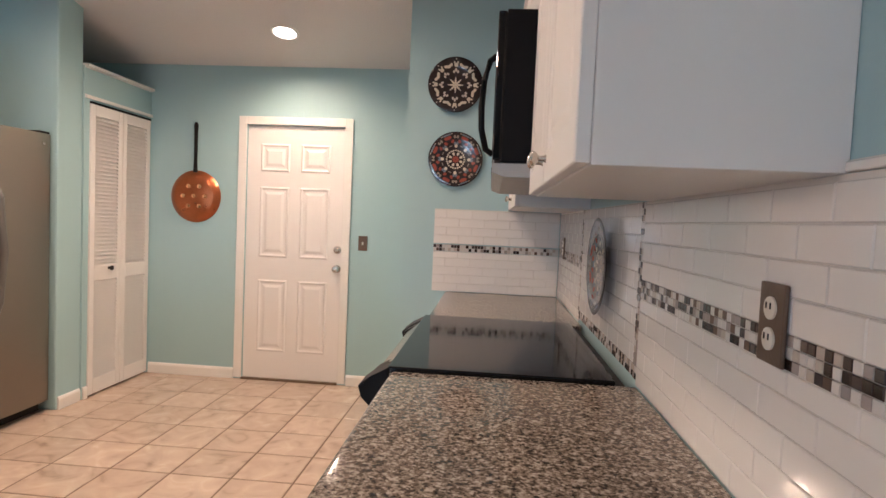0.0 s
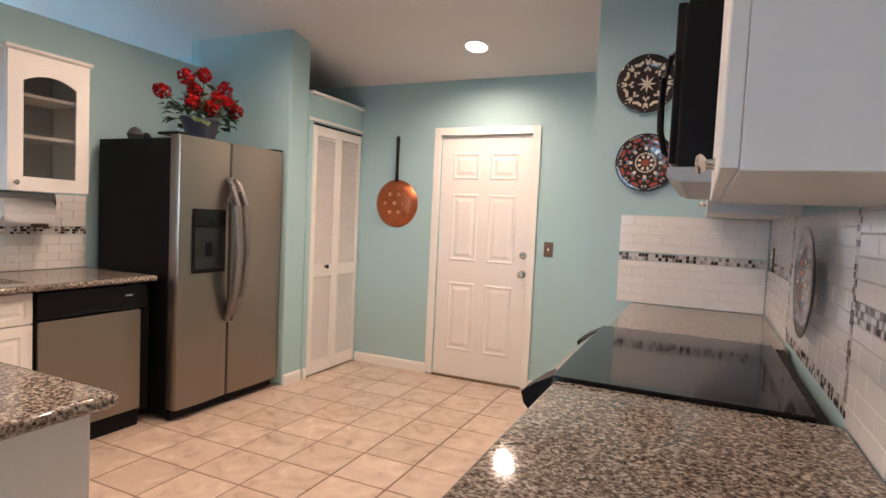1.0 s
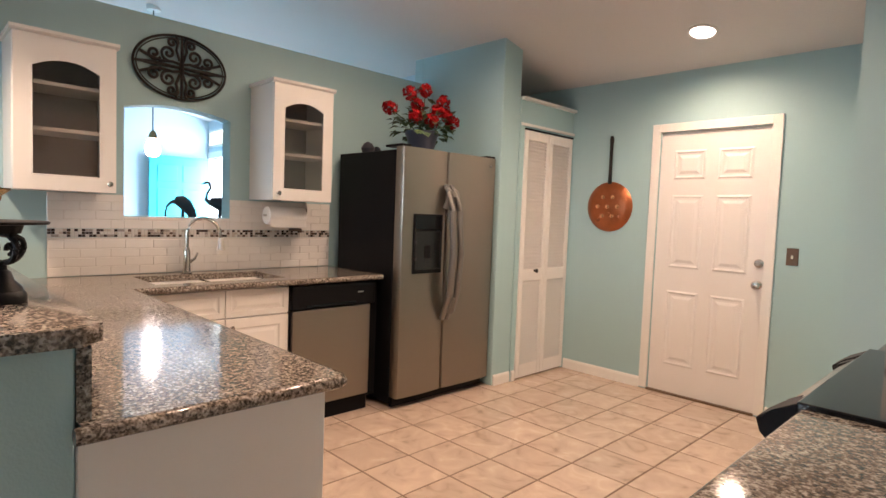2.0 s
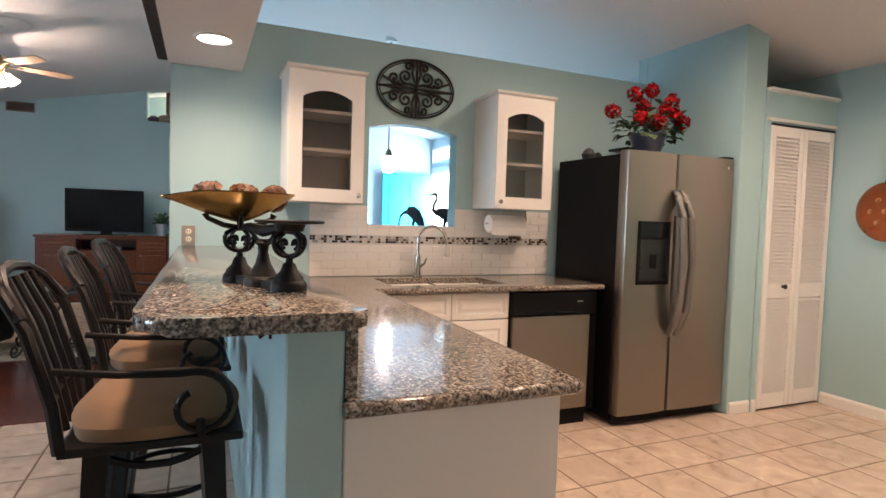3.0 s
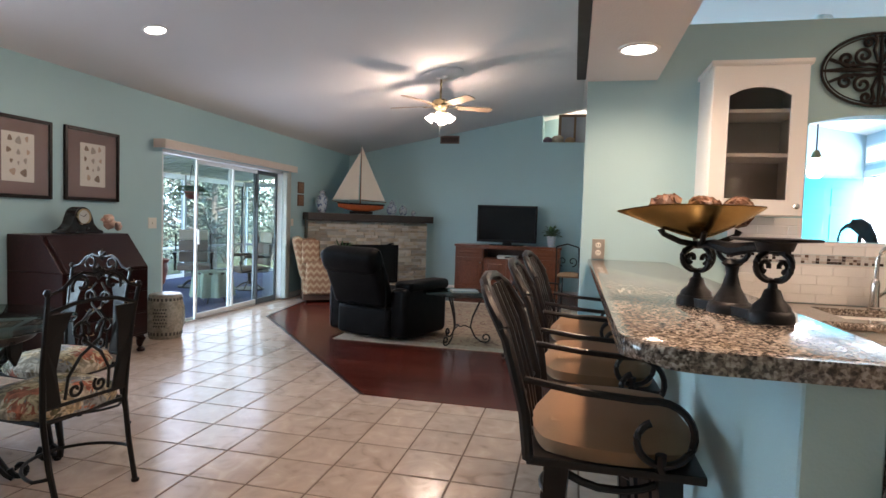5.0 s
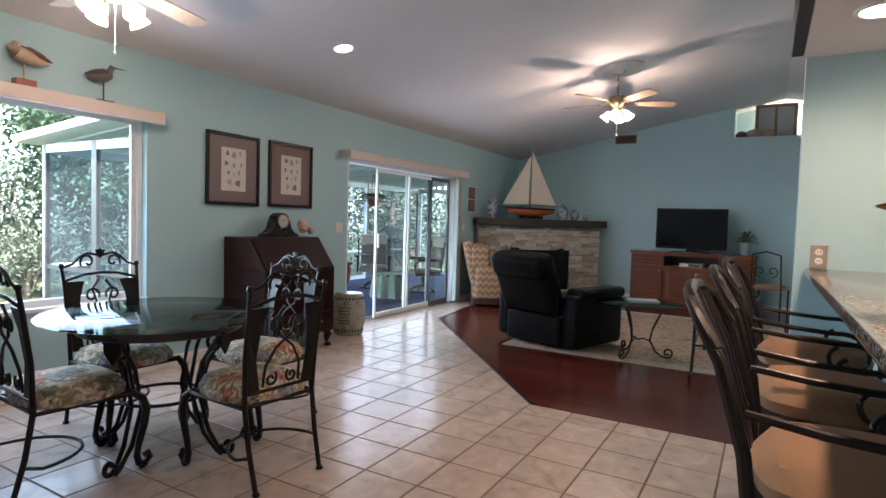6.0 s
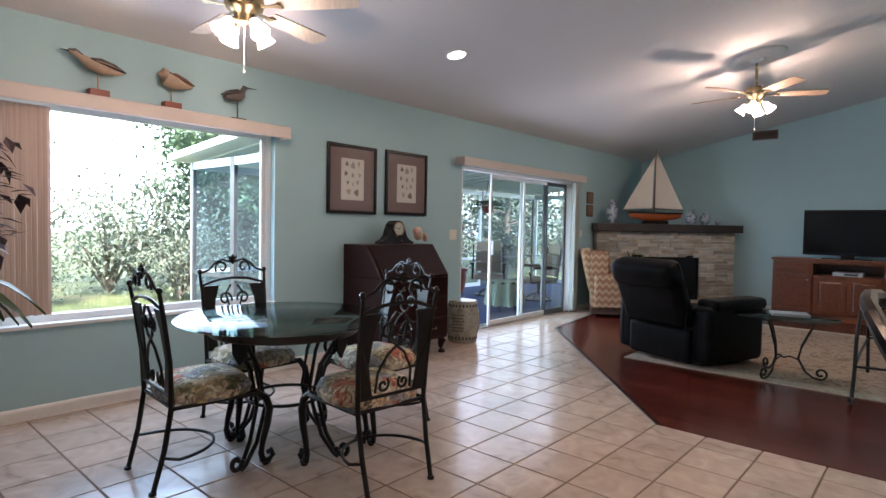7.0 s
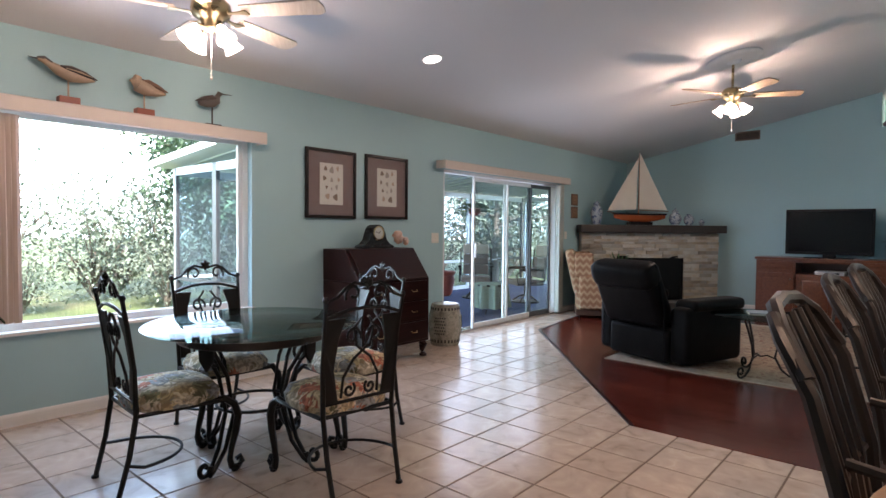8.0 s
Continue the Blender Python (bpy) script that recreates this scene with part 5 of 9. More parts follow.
def shore_bird(x, flip, kind, label):
    """Carved wading bird on a peg; it looks along +x, or along -x when flipped."""
    b = thing("carved_bird", label, "carved bird", (x, -2.875, 2.0705), 180 if flip else 0, "carved shore birds")
    flat = kind == 2
    part("stand_block", cbox(-0.060, 0.060, -0.035, 0.035, 0, 0.014 if flat else 0.048, 0.003, 1), BIRDD if flat else BLOCK, b, "" if flat else "red wooden block")
    bm = bmesh.new()
    tube(bm, [(0, 0, 0.012), (0, 0, 0.17)], 0.0055, 6)
    part("peg", bm, BIRDD if flat else BIRDW, b, "", True)
    if kind == 0:
        body, rad = [(-0.155, 0.180), (-0.09, 0.182), (-0.02, 0.190), (0.05, 0.212), (0.10, 0.240), (0.135, 0.262), (0.165, 0.264)], [0.004, 0.026, 0.042, 0.036, 0.022, 0.021, 0.010]
        beak, wing = [(0.165, 0.262), (0.215, 0.266)], [(-0.165, 0.186), (-0.09, 0.212), (-0.01, 0.228), (0.05, 0.236)]
    elif kind == 1:
        body, rad = [(-0.150, 0.178), (-0.09, 0.182), (-0.02, 0.196), (0.045, 0.212), (0.062, 0.238), (0.045, 0.262), (0.018, 0.266)], [0.006, 0.030, 0.052, 0.048, 0.036, 0.026, 0.010]
        beak, wing = [(0.03, 0.262), (-0.028, 0.252)], [(-0.160, 0.190), (-0.09, 0.216), (-0.02, 0.236), (0.02, 0.244)]
    else:
        body, rad = [(-0.105, 0.168), (-0.06, 0.172), (0.0, 0.186), (0.035, 0.206), (0.045, 0.238), (0.060, 0.262), (0.082, 0.264)], [0.020, 0.034, 0.042, 0.034, 0.020, 0.021, 0.010]
        beak, wing = [(0.080, 0.264), (0.165, 0.268)], [(-0.125, 0.180), (-0.07, 0.202), (-0.01, 0.214), (0.03, 0.216)]
    bm = bmesh.new()
    tube(bm, [(px, 0, pz) for px, pz in body], rad, 12)
    part("body", bm, BIRDG if flat else BIRDW, b, "", True)
    bm = bmesh.new()
    tube(bm, [(px, 0, pz) for px, pz in beak], [0.0055, 0.002], 6)
    part("beak", bm, BIRDD, b, "", True)
    if kind == 0:
        bm = bmesh.new()
        tube(bm, [(0.095, 0, 0.243), (0.135, 0, 0.268), (0.168, 0, 0.268)], [0.020, 0.021, 0.009], 10)
        part("head_cap", bm, BIRDG, b, "grey painted head", True)
    for s in (-1, 1):
        bm = bmesh.new()
        tube(bm, [(px, s * 0.020, pz) for px, pz in wing], [0.003, 0.018, 0.024, 0.008], 8)
        part("wing", bm, BIRDD if kind != 1 else BIRDB, b, "dark painted wing", True)
        if kind == 0:
            bm = bmesh.new()
            tube(bm, [(-0.13, s * 0.038, 0.196), (-0.06, s * 0.043, 0.214), (0.02, s * 0.040, 0.226)], [0.002, 0.006, 0.003], 6)
            part("wing_bar", bm, BIRDW, b, "pale stripe across the wing", True)


BIRDG = plain("bird_grey", (0.10, 0.085, 0.075), 0.5, vary=0.2)
BIRDB = plain("bird_brown", (0.14, 0.065, 0.035), 0.5, vary=0.25, scale=30)
shore_bird(0.255, False, 0, "carved wading bird stretching its neck on a red block")
shore_bird(-0.215, False, 1, "carved sandpiper with a tucked head on a red block")
shore_bird(-0.720, True, 2, "small dark carved curlew on a flat base")


# ---- breakfast bar: stools and scale ----
SEATF = plain("tan_microsuede", (0.27, 0.155, 0.085), 0.9, vary=0.08, scale=12, bump=0.12, bscale=240)
STOOLM = plain("dark_bronze_metal", (0.010, 0.007, 0.006), 0.36, 0.0, vary=0.25, scale=30, bump=0.05, spec=0.28)


def cushion(w, d, h, puff, n=10):
    """Padded seat: rounded plan, domed top."""
    bm = bmesh.new()
    grid = []
    for j in range(n + 1):
        row = []
        for i in range(n + 1):
            u, v = 2 * i / n - 1, 2 * j / n - 1
            k = 1 - 0.10 * (u * u) * (v * v)
            x, y = u * w / 2 * (1 - 0.10 * v * v * abs(u)) * k, v * d / 2 * (1 - 0.10 * u * u * abs(v)) * k
            e = max(abs(u), abs(v))
            z = h * (1 - e ** 6) ** 0.5 * 0.55 + puff * (1 - u * u) * (1 - v * v)
            row.append((x, y, z))
        grid.append(row)
    top = [[bm.verts.new((x, y, h * 0.45 + z)) for x, y, z in row] for row in grid]
    for j in range(n):
        for i in range(n):
            bm.faces.new((top[j][i], top[j][i + 1], top[j + 1][i + 1], top[j + 1][i]))
    rim = [top[0][i] for i in range(n)] + [top[j][n] for j in range(n)] + [top[n][i] for i in range(n, 0, -1)] + [top[j][0] for j in range(n, 0, -1)]
    low = [bm.verts.new((v.co.x * 0.97, v.co.y * 0.97, 0)) for v in rim]
    for i in range(len(rim)):
        j = (i + 1) % len(rim)
        bm.faces.new((rim[j], rim[i], low[i], low[j]))
    bm.faces.new(low)
    return bm


def bar_stool():
    """Faces +y, seat centre over the origin."""
    s = thing("bar_stool", "dark bronze bar stool with a tan padded seat and curled arms", "bar stool", (0.205, 1.545, 0), 0, "bar stools")
    sz = 0.750
    c = cushion(0.43, 0.40, 0.075, 0.022)
    c.transform(Matrix.Translation((0, 0, sz)))
    part("seat", c, SEATF, s, "tan microsuede cushion", True)
    bm = bmesh.new()
    box(bm, -0.215, 0.215, -0.20, 0.20, sz - 0.022, sz - 0.001)
    part("seat_frame", soften(bm, 0.006, 2), STOOLM, s)
    for sx in (-1, 1):
        for sy in (-1, 1):
            bm = bmesh.new()
            tube(bm, [(sx * 0.145, sy * 0.125, sz - 0.02), (sx * 0.160, sy * 0.140, 0.45), (sx * 0.195, sy * 0.180, 0.0)], [0.040, 0.033, 0.022], 4)
            part("leg", bm, STOOLM, s, "", True)
        bm = bmesh.new()
        tube(bm, [(sx * 0.205, -0.195, sz - 0.01), (sx * 0.208, -0.205, 0.85), (sx * 0.205, -0.245, 1.02), (sx * 0.19, -0.285, 1.10), (sx * 0.15, -0.305, 1.135)], [0.015, 0.015, 0.014, 0.013, 0.011], 8)
        part("back_post", bm, STOOLM, s, "", True)
        arm = [(sx * 0.208, -0.21, 0.93), (sx * 0.215, -0.08, 0.915), (sx * 0.215, 0.05, 0.908)] + [(sx * 0.215, 0.095 + y, 0.825 + z) for y, z in spiral(0, 0, 0.085, 0.040, 95, -240, 22)]
        bm = bmesh.new()
        tube(bm, arm, 0.009, 7)
        part("armrest", bm, STOOLM, s, "scrolled metal arm", True)
        bm = bmesh.new()
        tube(bm, [(sx * 0.212, 0.10, sz), (sx * 0.214, 0.10, sz + 0.01), (sx * 0.215, 0.10, sz + 0.04)], 0.013, 7)
        part("arm_post", bm, STOOLM, s, "", True)
    for k, (dx) in enumerate((-0.11, -0.037, 0.037, 0.11)):
        bm = bmesh.new()
        tube(bm, [(dx * 0.9, -0.20, sz + 0.01), (dx, -0.215, 0.86), (dx * 1.05, -0.255, 1.02), (dx * 0.9, -0.30, 1.13)], 0.0095, 7)
        part("back_rod", bm, STOOLM, s, "", True)
    bm = bmesh.new()
    tube(bm, [(-0.205, -0.25, 1.045), (-0.17, -0.29, 1.115), (-0.10, -0.312, 1.145), (0, -0.318, 1.152), (0.10, -0.312, 1.145), (0.17, -0.29, 1.115), (0.205, -0.25, 1.045)], 0.014, 8)
    part("top_rail", bm, STOOLM, s, "curved top rail", True)
    bm = bmesh.new()
    tube(bm, [(-0.20, -0.212, 0.84), (0, -0.222, 0.86), (0.20, -0.212, 0.84)], 0.008, 6)
    part("back_rail", bm, STOOLM, s, "", True)
    bm = bmesh.new()
    tube(bm, [(0.205 * math.cos(a), 0.19 * math.sin(a), 0.30) for a in [2 * math.pi * i / 32 for i in range(33)]], 0.011, 7, False)
    part("foot_ring", bm, STOOLM, s, "", True)
    for sx in (-1, 1):
        bm = bmesh.new()
        tube(bm, [(sx * 0.150, y, 0.665 + 0.030 * (y / 0.11) ** 2) for y in (-0.11, -0.07, -0.03, 0.03, 0.07, 0.11)], 0.010, 7)
        part("leg_brace", bm, STOOLM, s, "bowed brace between the legs", True)
    # the back rakes away from the bar
    for ob in s.children:
        if ob.name.startswith(("back_", "top_")):
            for v in ob.data.vertices:
                v.co.y -= max(0.0, v.co.z - 0.78) * 0.05
    return s


stool = bar_stool()
for x, y, rz in ((-0.455, 1.54, 2), (-1.12, 1.54, -3)):
    copy_thing(stool, pose(x, y, 0, 0, 0, rz))

CASTIRON = plain("black_cast_iron", (0.007, 0.006, 0.006), 0.45, 0.0, vary=0.25, scale=25, bump=0.12, bscale=90, spec=0.28)
GOLD = plain("polished_brass_pan", (0.62, 0.42, 0.16), 0.22, 1.0, vary=0.18, scale=9, bump=0.03)
SCALE_AT, SCALE_RZ, ARM = (0.305, 1.797, 1.1045), 26, 0.122
sc = thing("balance_scale", "antique black cast-iron balance scale with a brass scoop", "kitchen scale", SCALE_AT, SCALE_RZ)
# local x runs along the beam, the scoop stands over the far end
bm = bmesh.new()
for x, rr in ((-ARM, 0.046), (0.0, 0.050), (ARM, 0.046)):
    lathe(bm, [(rr, 0.0), (rr, 0.012), (rr * 0.93, 0.022), (rr * 0.80, 0.027)], (x, 0, 0), 20)
box(bm, -ARM, ARM, -0.030, 0.030, 0.001, 0.021)
part("base", bm, CASTIRON, sc, "three-lobed iron foot", True)
bm = bmesh.new()
lathe(bm, [(0.042, 0.02), (0.035, 0.035), (0.021, 0.060), (0.013, 0.090), (0.015, 0.108), (0.024, 0.116), (0.012, 0.126)], (0, 0, 0), 16)
part("centre_column", bm, CASTIRON, sc, "", True)
bm = bmesh.new()
for s in (-1, 1):
    tube(bm, [(s * 0.008, 0, 0.118)] + [(s * (0.012 + 0.040 * math.sin(radians(a))), 0, 0.150 - 0.030 * math.cos(radians(a))) for a in range(10, 120, 18)], 0.006, 6)
part("centre_fork", bm, CASTIRON, sc, "", True)
for x in (-ARM, ARM):
    bm = bmesh.new()
    lathe(bm, [(0.040, 0.02), (0.036, 0.035), (0.022, 0.050), (0.016, 0.068), (0.010, 0.072), (0.008, 0.088), (0.016, 0.092)], (x, 0, 0), 14)
    part("side_column", bm, CASTIRON, sc, "", True)
    bm = bmesh.new()
    for s in (-1, 1):
        for ax in (0, 1):
            loop = [(0.006, 0.088)] + [(0.046 * math.sin(radians(a)), 0.122 - 0.036 * math.cos(radians(a))) for a in range(25, 130, 15)] + [(0.020, 0.150)]
            curl = [(0.024 + 0.011 * math.cos(radians(a)), 0.118 + 0.011 * math.sin(radians(a))) for a in range(-90, 230, 32)]
            for line, r in ((loop, 0.0065), (curl, 0.005)):
                tube(bm, [(x + s * u, 0, z) if ax else (x, s * u, z) for u, z in line], r, 6)
    part("yoke", bm, CASTIRON, sc, "scrolled iron yoke", True)
bm = bmesh.new()
tube(bm, [(-ARM - 0.035, 0, 0.150), (-0.07, 0, 0.158), (0, 0, 0.148), (0.07, 0, 0.158), (ARM + 0.035, 0, 0.150)], [0.008, 0.012, 0.017, 0.012, 0.008], 8)
part("beam", bm, CASTIRON, sc, "", True)
bm = bmesh.new()
lathe(bm, [(0.0, 0.150), (0.034, 0.152), (0.040, 0.170), (0.086, 0.173), (0.088, 0.178), (0.084, 0.180), (0, 0.178)], (ARM, 0, 0), 32)
part("weight_tray", bm, CASTIRON, sc, "flat round iron tray", True)
turn_s = Matrix.Rotation(radians(90 - SCALE_RZ), 4, 'Z')
bm = bmesh.new()
for s in (-1, 1):
    tube(bm, [(0, 0, 0.152), (s * 0.045, 0, 0.160), (s * 0.085, 0, 0.178), (s * 0.092, 0, 0.192)], [0.009, 0.008, 0.007, 0.010], 6)
    tube(bm, [(0, 0, 0.152), (0, s * 0.040, 0.162), (0, s * 0.058, 0.186)], 0.007, 6)
bm.transform(Matrix.Translation((-ARM, 0, 0)) @ turn_s)
part("scoop_cradle", bm, CASTIRON, sc, "", True)
# scoop: an oval bowl that narrows to its foot, drawn out to a pouring lip at one end
bm = bmesh.new()
nu, nv = 40, 9
for layer in (0.0, 0.003):
    rows = []
    for j in range(nv + 1):
        q = j / nv
        row = []
        for i in range(nu):
            a = 2 * math.pi * i / nu
            lip = max(0.0, -math.cos(a)) ** 6
            rx = 0.152 + 0.052 * lip
            row.append(bm.verts.new((rx * q * math.cos(a), 0.108 * q * math.sin(a) * (1 - 0.25 * lip), 0.168 + 0.082 * q ** 1.45 - 0.018 * lip * q ** 3 + layer)))
        rows.append(row)
    for a, b in zip(rows, rows[1:]):
        for i in range(nu):
            bm.faces.new((a[i], a[(i + 1) % nu], b[(i + 1) % nu], b[i]))
bmesh.ops.remove_doubles(bm, verts=bm.verts[:], dist=0.0002)
bm.transform(Matrix.Translation((-ARM, 0.0, 0.0)) @ turn_s)
scoop = part("brass_scoop", bm, GOLD, sc, "wide polished brass scoop", True)
ARTI = ramped("dried_artichoke", [(0.3, (0.040, 0.014, 0.006)), (0.55, (0.12, 0.045, 0.016)), (0.8, (0.24, 0.15, 0.05))], 35, rough=0.5, bump=0.2)


def artichoke(at, r, rz, label):
    """A blunt head of close scales, tipped on its side in the scoop."""
    rnd = random.Random(int(at[0] * 1000) + 7)
    b = thing("dried_artichoke", label, "artichoke", at, rz, "artichokes in the scoop")
    tip = Matrix.Translation((0, 0, r * 0.55)) @ Matrix.Rotation(radians(rnd.uniform(48, 70)), 4, 'X') @ Matrix.Translation((0, 0, -r * 0.6))
    bm = bmesh.new()
    lathe(bm, [(r * 0.25, 0), (r * 0.70, r * 0.2), (r * 0.86, r * 0.6), (r * 0.70, r * 1.0), (r * 0.30, r * 1.22), (0, r * 1.25)], (0, 0, 0), 14)
    bm.transform(tip)
    part("heart", bm, ARTI, b, "", True)
    for ring_i in range(5):
        n = 9 - ring_i
        for i in range(n):
            a = 2 * math.pi * (i + 0.5 * (ring_i % 2)) / n + rnd.uniform(-0.12, 0.12)
            t = ring_i / 4
            rr, z = r * (0.98 - 0.50 * t * t), r * (0.02 + 0.86 * t)
            w, L0 = r * 0.40, r * rnd.uniform(0.50, 0.62)
            lean = -0.05 + 0.50 * t + rnd.uniform(-0.12, 0.05)
            bm = bmesh.new()
            vs = [(-w * 0.7, 0.0), (w * 0.7, 0.0), (w, L0 * 0.5), (w * 0.35, L0 * 0.95), (-w * 0.35, L0 * 0.95), (-w, L0 * 0.5)]
            fr = [bm.verts.new((x, 0.003 - lean * zz - 0.30 * abs(x), zz)) for x, zz in vs]
            bk = [bm.verts.new((x * 0.9, -0.003 - lean * zz - 0.30 * abs(x), zz * 0.97)) for x, zz in vs]
            bm.faces.new(fr)
            bm.faces.new(bk[::-1])
            for q in range(6):
                bm.faces.new((fr[q], bk[q], bk[(q + 1) % 6], fr[(q + 1) % 6]))
            bm.transform(tip @ Matrix.Rotation(a, 4, 'Z') @ Matrix.Translation((0, rr * 0.92, z)))
            part("bract", bm, ARTI, b)
    return b


m33 = pose(*SCALE_AT, 0, 0, SCALE_RZ)
for k, (dd, r, up) in enumerate(((-0.088, 0.046, 0.218), (0.006, 0.050, 0.212), (0.094, 0.042, 0.220))):
    p = m33 @ (Matrix.Translation((-ARM, 0, 0)) @ turn_s @ Vector((dd, 0.012 * k, up)))
    artichoke(tuple(p), r, 40 * k, "brown dried artichoke lying in the brass scoop")


# ---- geranium on the refrigerator ----
LEAF = ramped("geranium_leaf", [(0.3, (0.020, 0.045, 0.015)), (0.7, (0.06, 0.11, 0.04))], 20, rough=0.5, random_piece=0.0)
RED = ramped("red_petal", [(0.3, (0.20, 0.002, 0.004)), (0.7, (0.34, 0.005, 0.008))], 30, rough=0.8, spec=0.15)
POT = plain("blue_grey_pot", (0.055, 0.065, 0.10), 0.35, vary=0.2, scale=20)
ger = thing("potted_geranium", "red geraniums in a blue-grey pot on the refrigerator", "potted plant", (-1.17, 4.48, 1.7775))
bm = bmesh.new()
lathe(bm, [(0.075, 0), (0.085, 0.005), (0.115, 0.12), (0.125, 0.135), (0.125, 0.155), (0.112, 0.155), (0.105, 0.125), (0, 0.12)], (0, 0, 0), 26)
part("pot", bm, POT, ger, "glazed blue-grey pot", True)


def leaf_quad(bm, c, d, up, ln, w):
    """A folded leaf of four triangles' worth of faces."""
    d = d.normalized()
    s = d.cross(up)
    if s.length < 0.1:
        s = d.cross(Vector((1, 0.2, 0)))
    s.normalize()
    n = s.cross(d)
    a = bm.verts.new(c)
    b = bm.verts.new(c + d * ln * 0.45 + s * w * 0.5 + n * w * 0.12)
    e = bm.verts.new(c + d * ln * 0.45 - s * w * 0.5 + n * w * 0.12)
    f = bm.verts.new(c + d * ln - n * w * 0.1)
    mid = bm.verts.new(c + d * ln * 0.5)
    bm.faces.new((a, b, mid))
    bm.faces.new((b, f, mid))
    bm.faces.new((f, e, mid))
    bm.faces.new((e, a, mid))


rnd = random.Random(5)
bm, leaves = bmesh.new(), bmesh.new()
heads = [(0.0, 0.02, 0.46), (0.05, -0.17, 0.40), (0.03, 0.17, 0.40), (0.04, -0.09, 0.33), (0.08, 0.07, 0.31), (0.02, 0.29, 0.26), (-0.02, -0.29, 0.29), (0.1, -0.16, 0.24), (0.05, 0.20, 0.30), (0.1, 0.0, 0.23)]
for hx, hy, hz in heads:
    tube(bm, [(0, 0, 0.12), (hx * 0.6, hy * 0.5, hz * 0.6 + 0.04), (hx, hy, hz)], 0.0035, 5)
    for _ in range(9):
        t = rnd.uniform(0.25, 0.9)
        c = Vector((hx * t, hy * t, 0.12 + (hz - 0.12) * t)) + Vector([rnd.uniform(-0.05, 0.05) for _ in range(3)])
        d = Vector((rnd.uniform(-1, 1), rnd.uniform(-1, 1), rnd.uniform(-0.4, 0.5)))
        leaf_quad(leaves, c, d, Vector((0, 0, 1)), rnd.uniform(0.045, 0.075), rnd.uniform(0.04, 0.065))
for _ in range(80):
    a = rnd.uniform(0, 6.28)
    c = Vector((0.12 * math.cos(a), 0.22 * math.sin(a), rnd.uniform(0.12, 0.30)))
    leaf_quad(leaves, c, Vector((math.cos(a), math.sin(a), rnd.uniform(-0.8, 0.3))), Vector((0, 0, 1)), 0.07, 0.06)
part("stems", bm, LEAF, ger)
part("foliage", leaves, LEAF, ger)
for hx, hy, hz in heads:
    bm = bmesh.new()
    r0 = rnd.uniform(0.044, 0.060)
    for _ in range(80):
        d = Vector((rnd.gauss(0, 1), rnd.gauss(0, 1), rnd.gauss(0.2, 1))).normalized()
        c = Vector((hx, hy, hz)) + d * r0 * rnd.uniform(0.55, 0.9)
        leaf_quad(bm, c, d.cross(Vector([rnd.uniform(-1, 1) for _ in range(3)])) + d * 0.15, d, 0.030, 0.030)
    part("flower_head", bm, RED, ger, "red flower head")
for dy, s in ((-0.33, 0.05), (-0.25, 0.035)):
    bm = bmesh.new()
    lathe(bm, [(0, 0), (s * 0.8, 0.004), (s, s * 0.7), (s * 0.6, s * 1.4), (0, s * 1.7)], (0, 0, 0), 14)
    o = single("fridge_trinket", bm, plain("dark_trinket", (0.03, 0.03, 0.035), 0.5), "small dark ornament on top of the refrigerator", "ornament", "fridge ornaments", True)
    o.location = (-1.38, 4.48 + dy, 1.7555)


# ---- dining set ----
CHAIRI = plain("dark_iron_finish", (0.007, 0.006, 0.005), 0.42, 0.0, vary=0.3, scale=35, bump=0.08, spec=0.26)
FLORAL = None


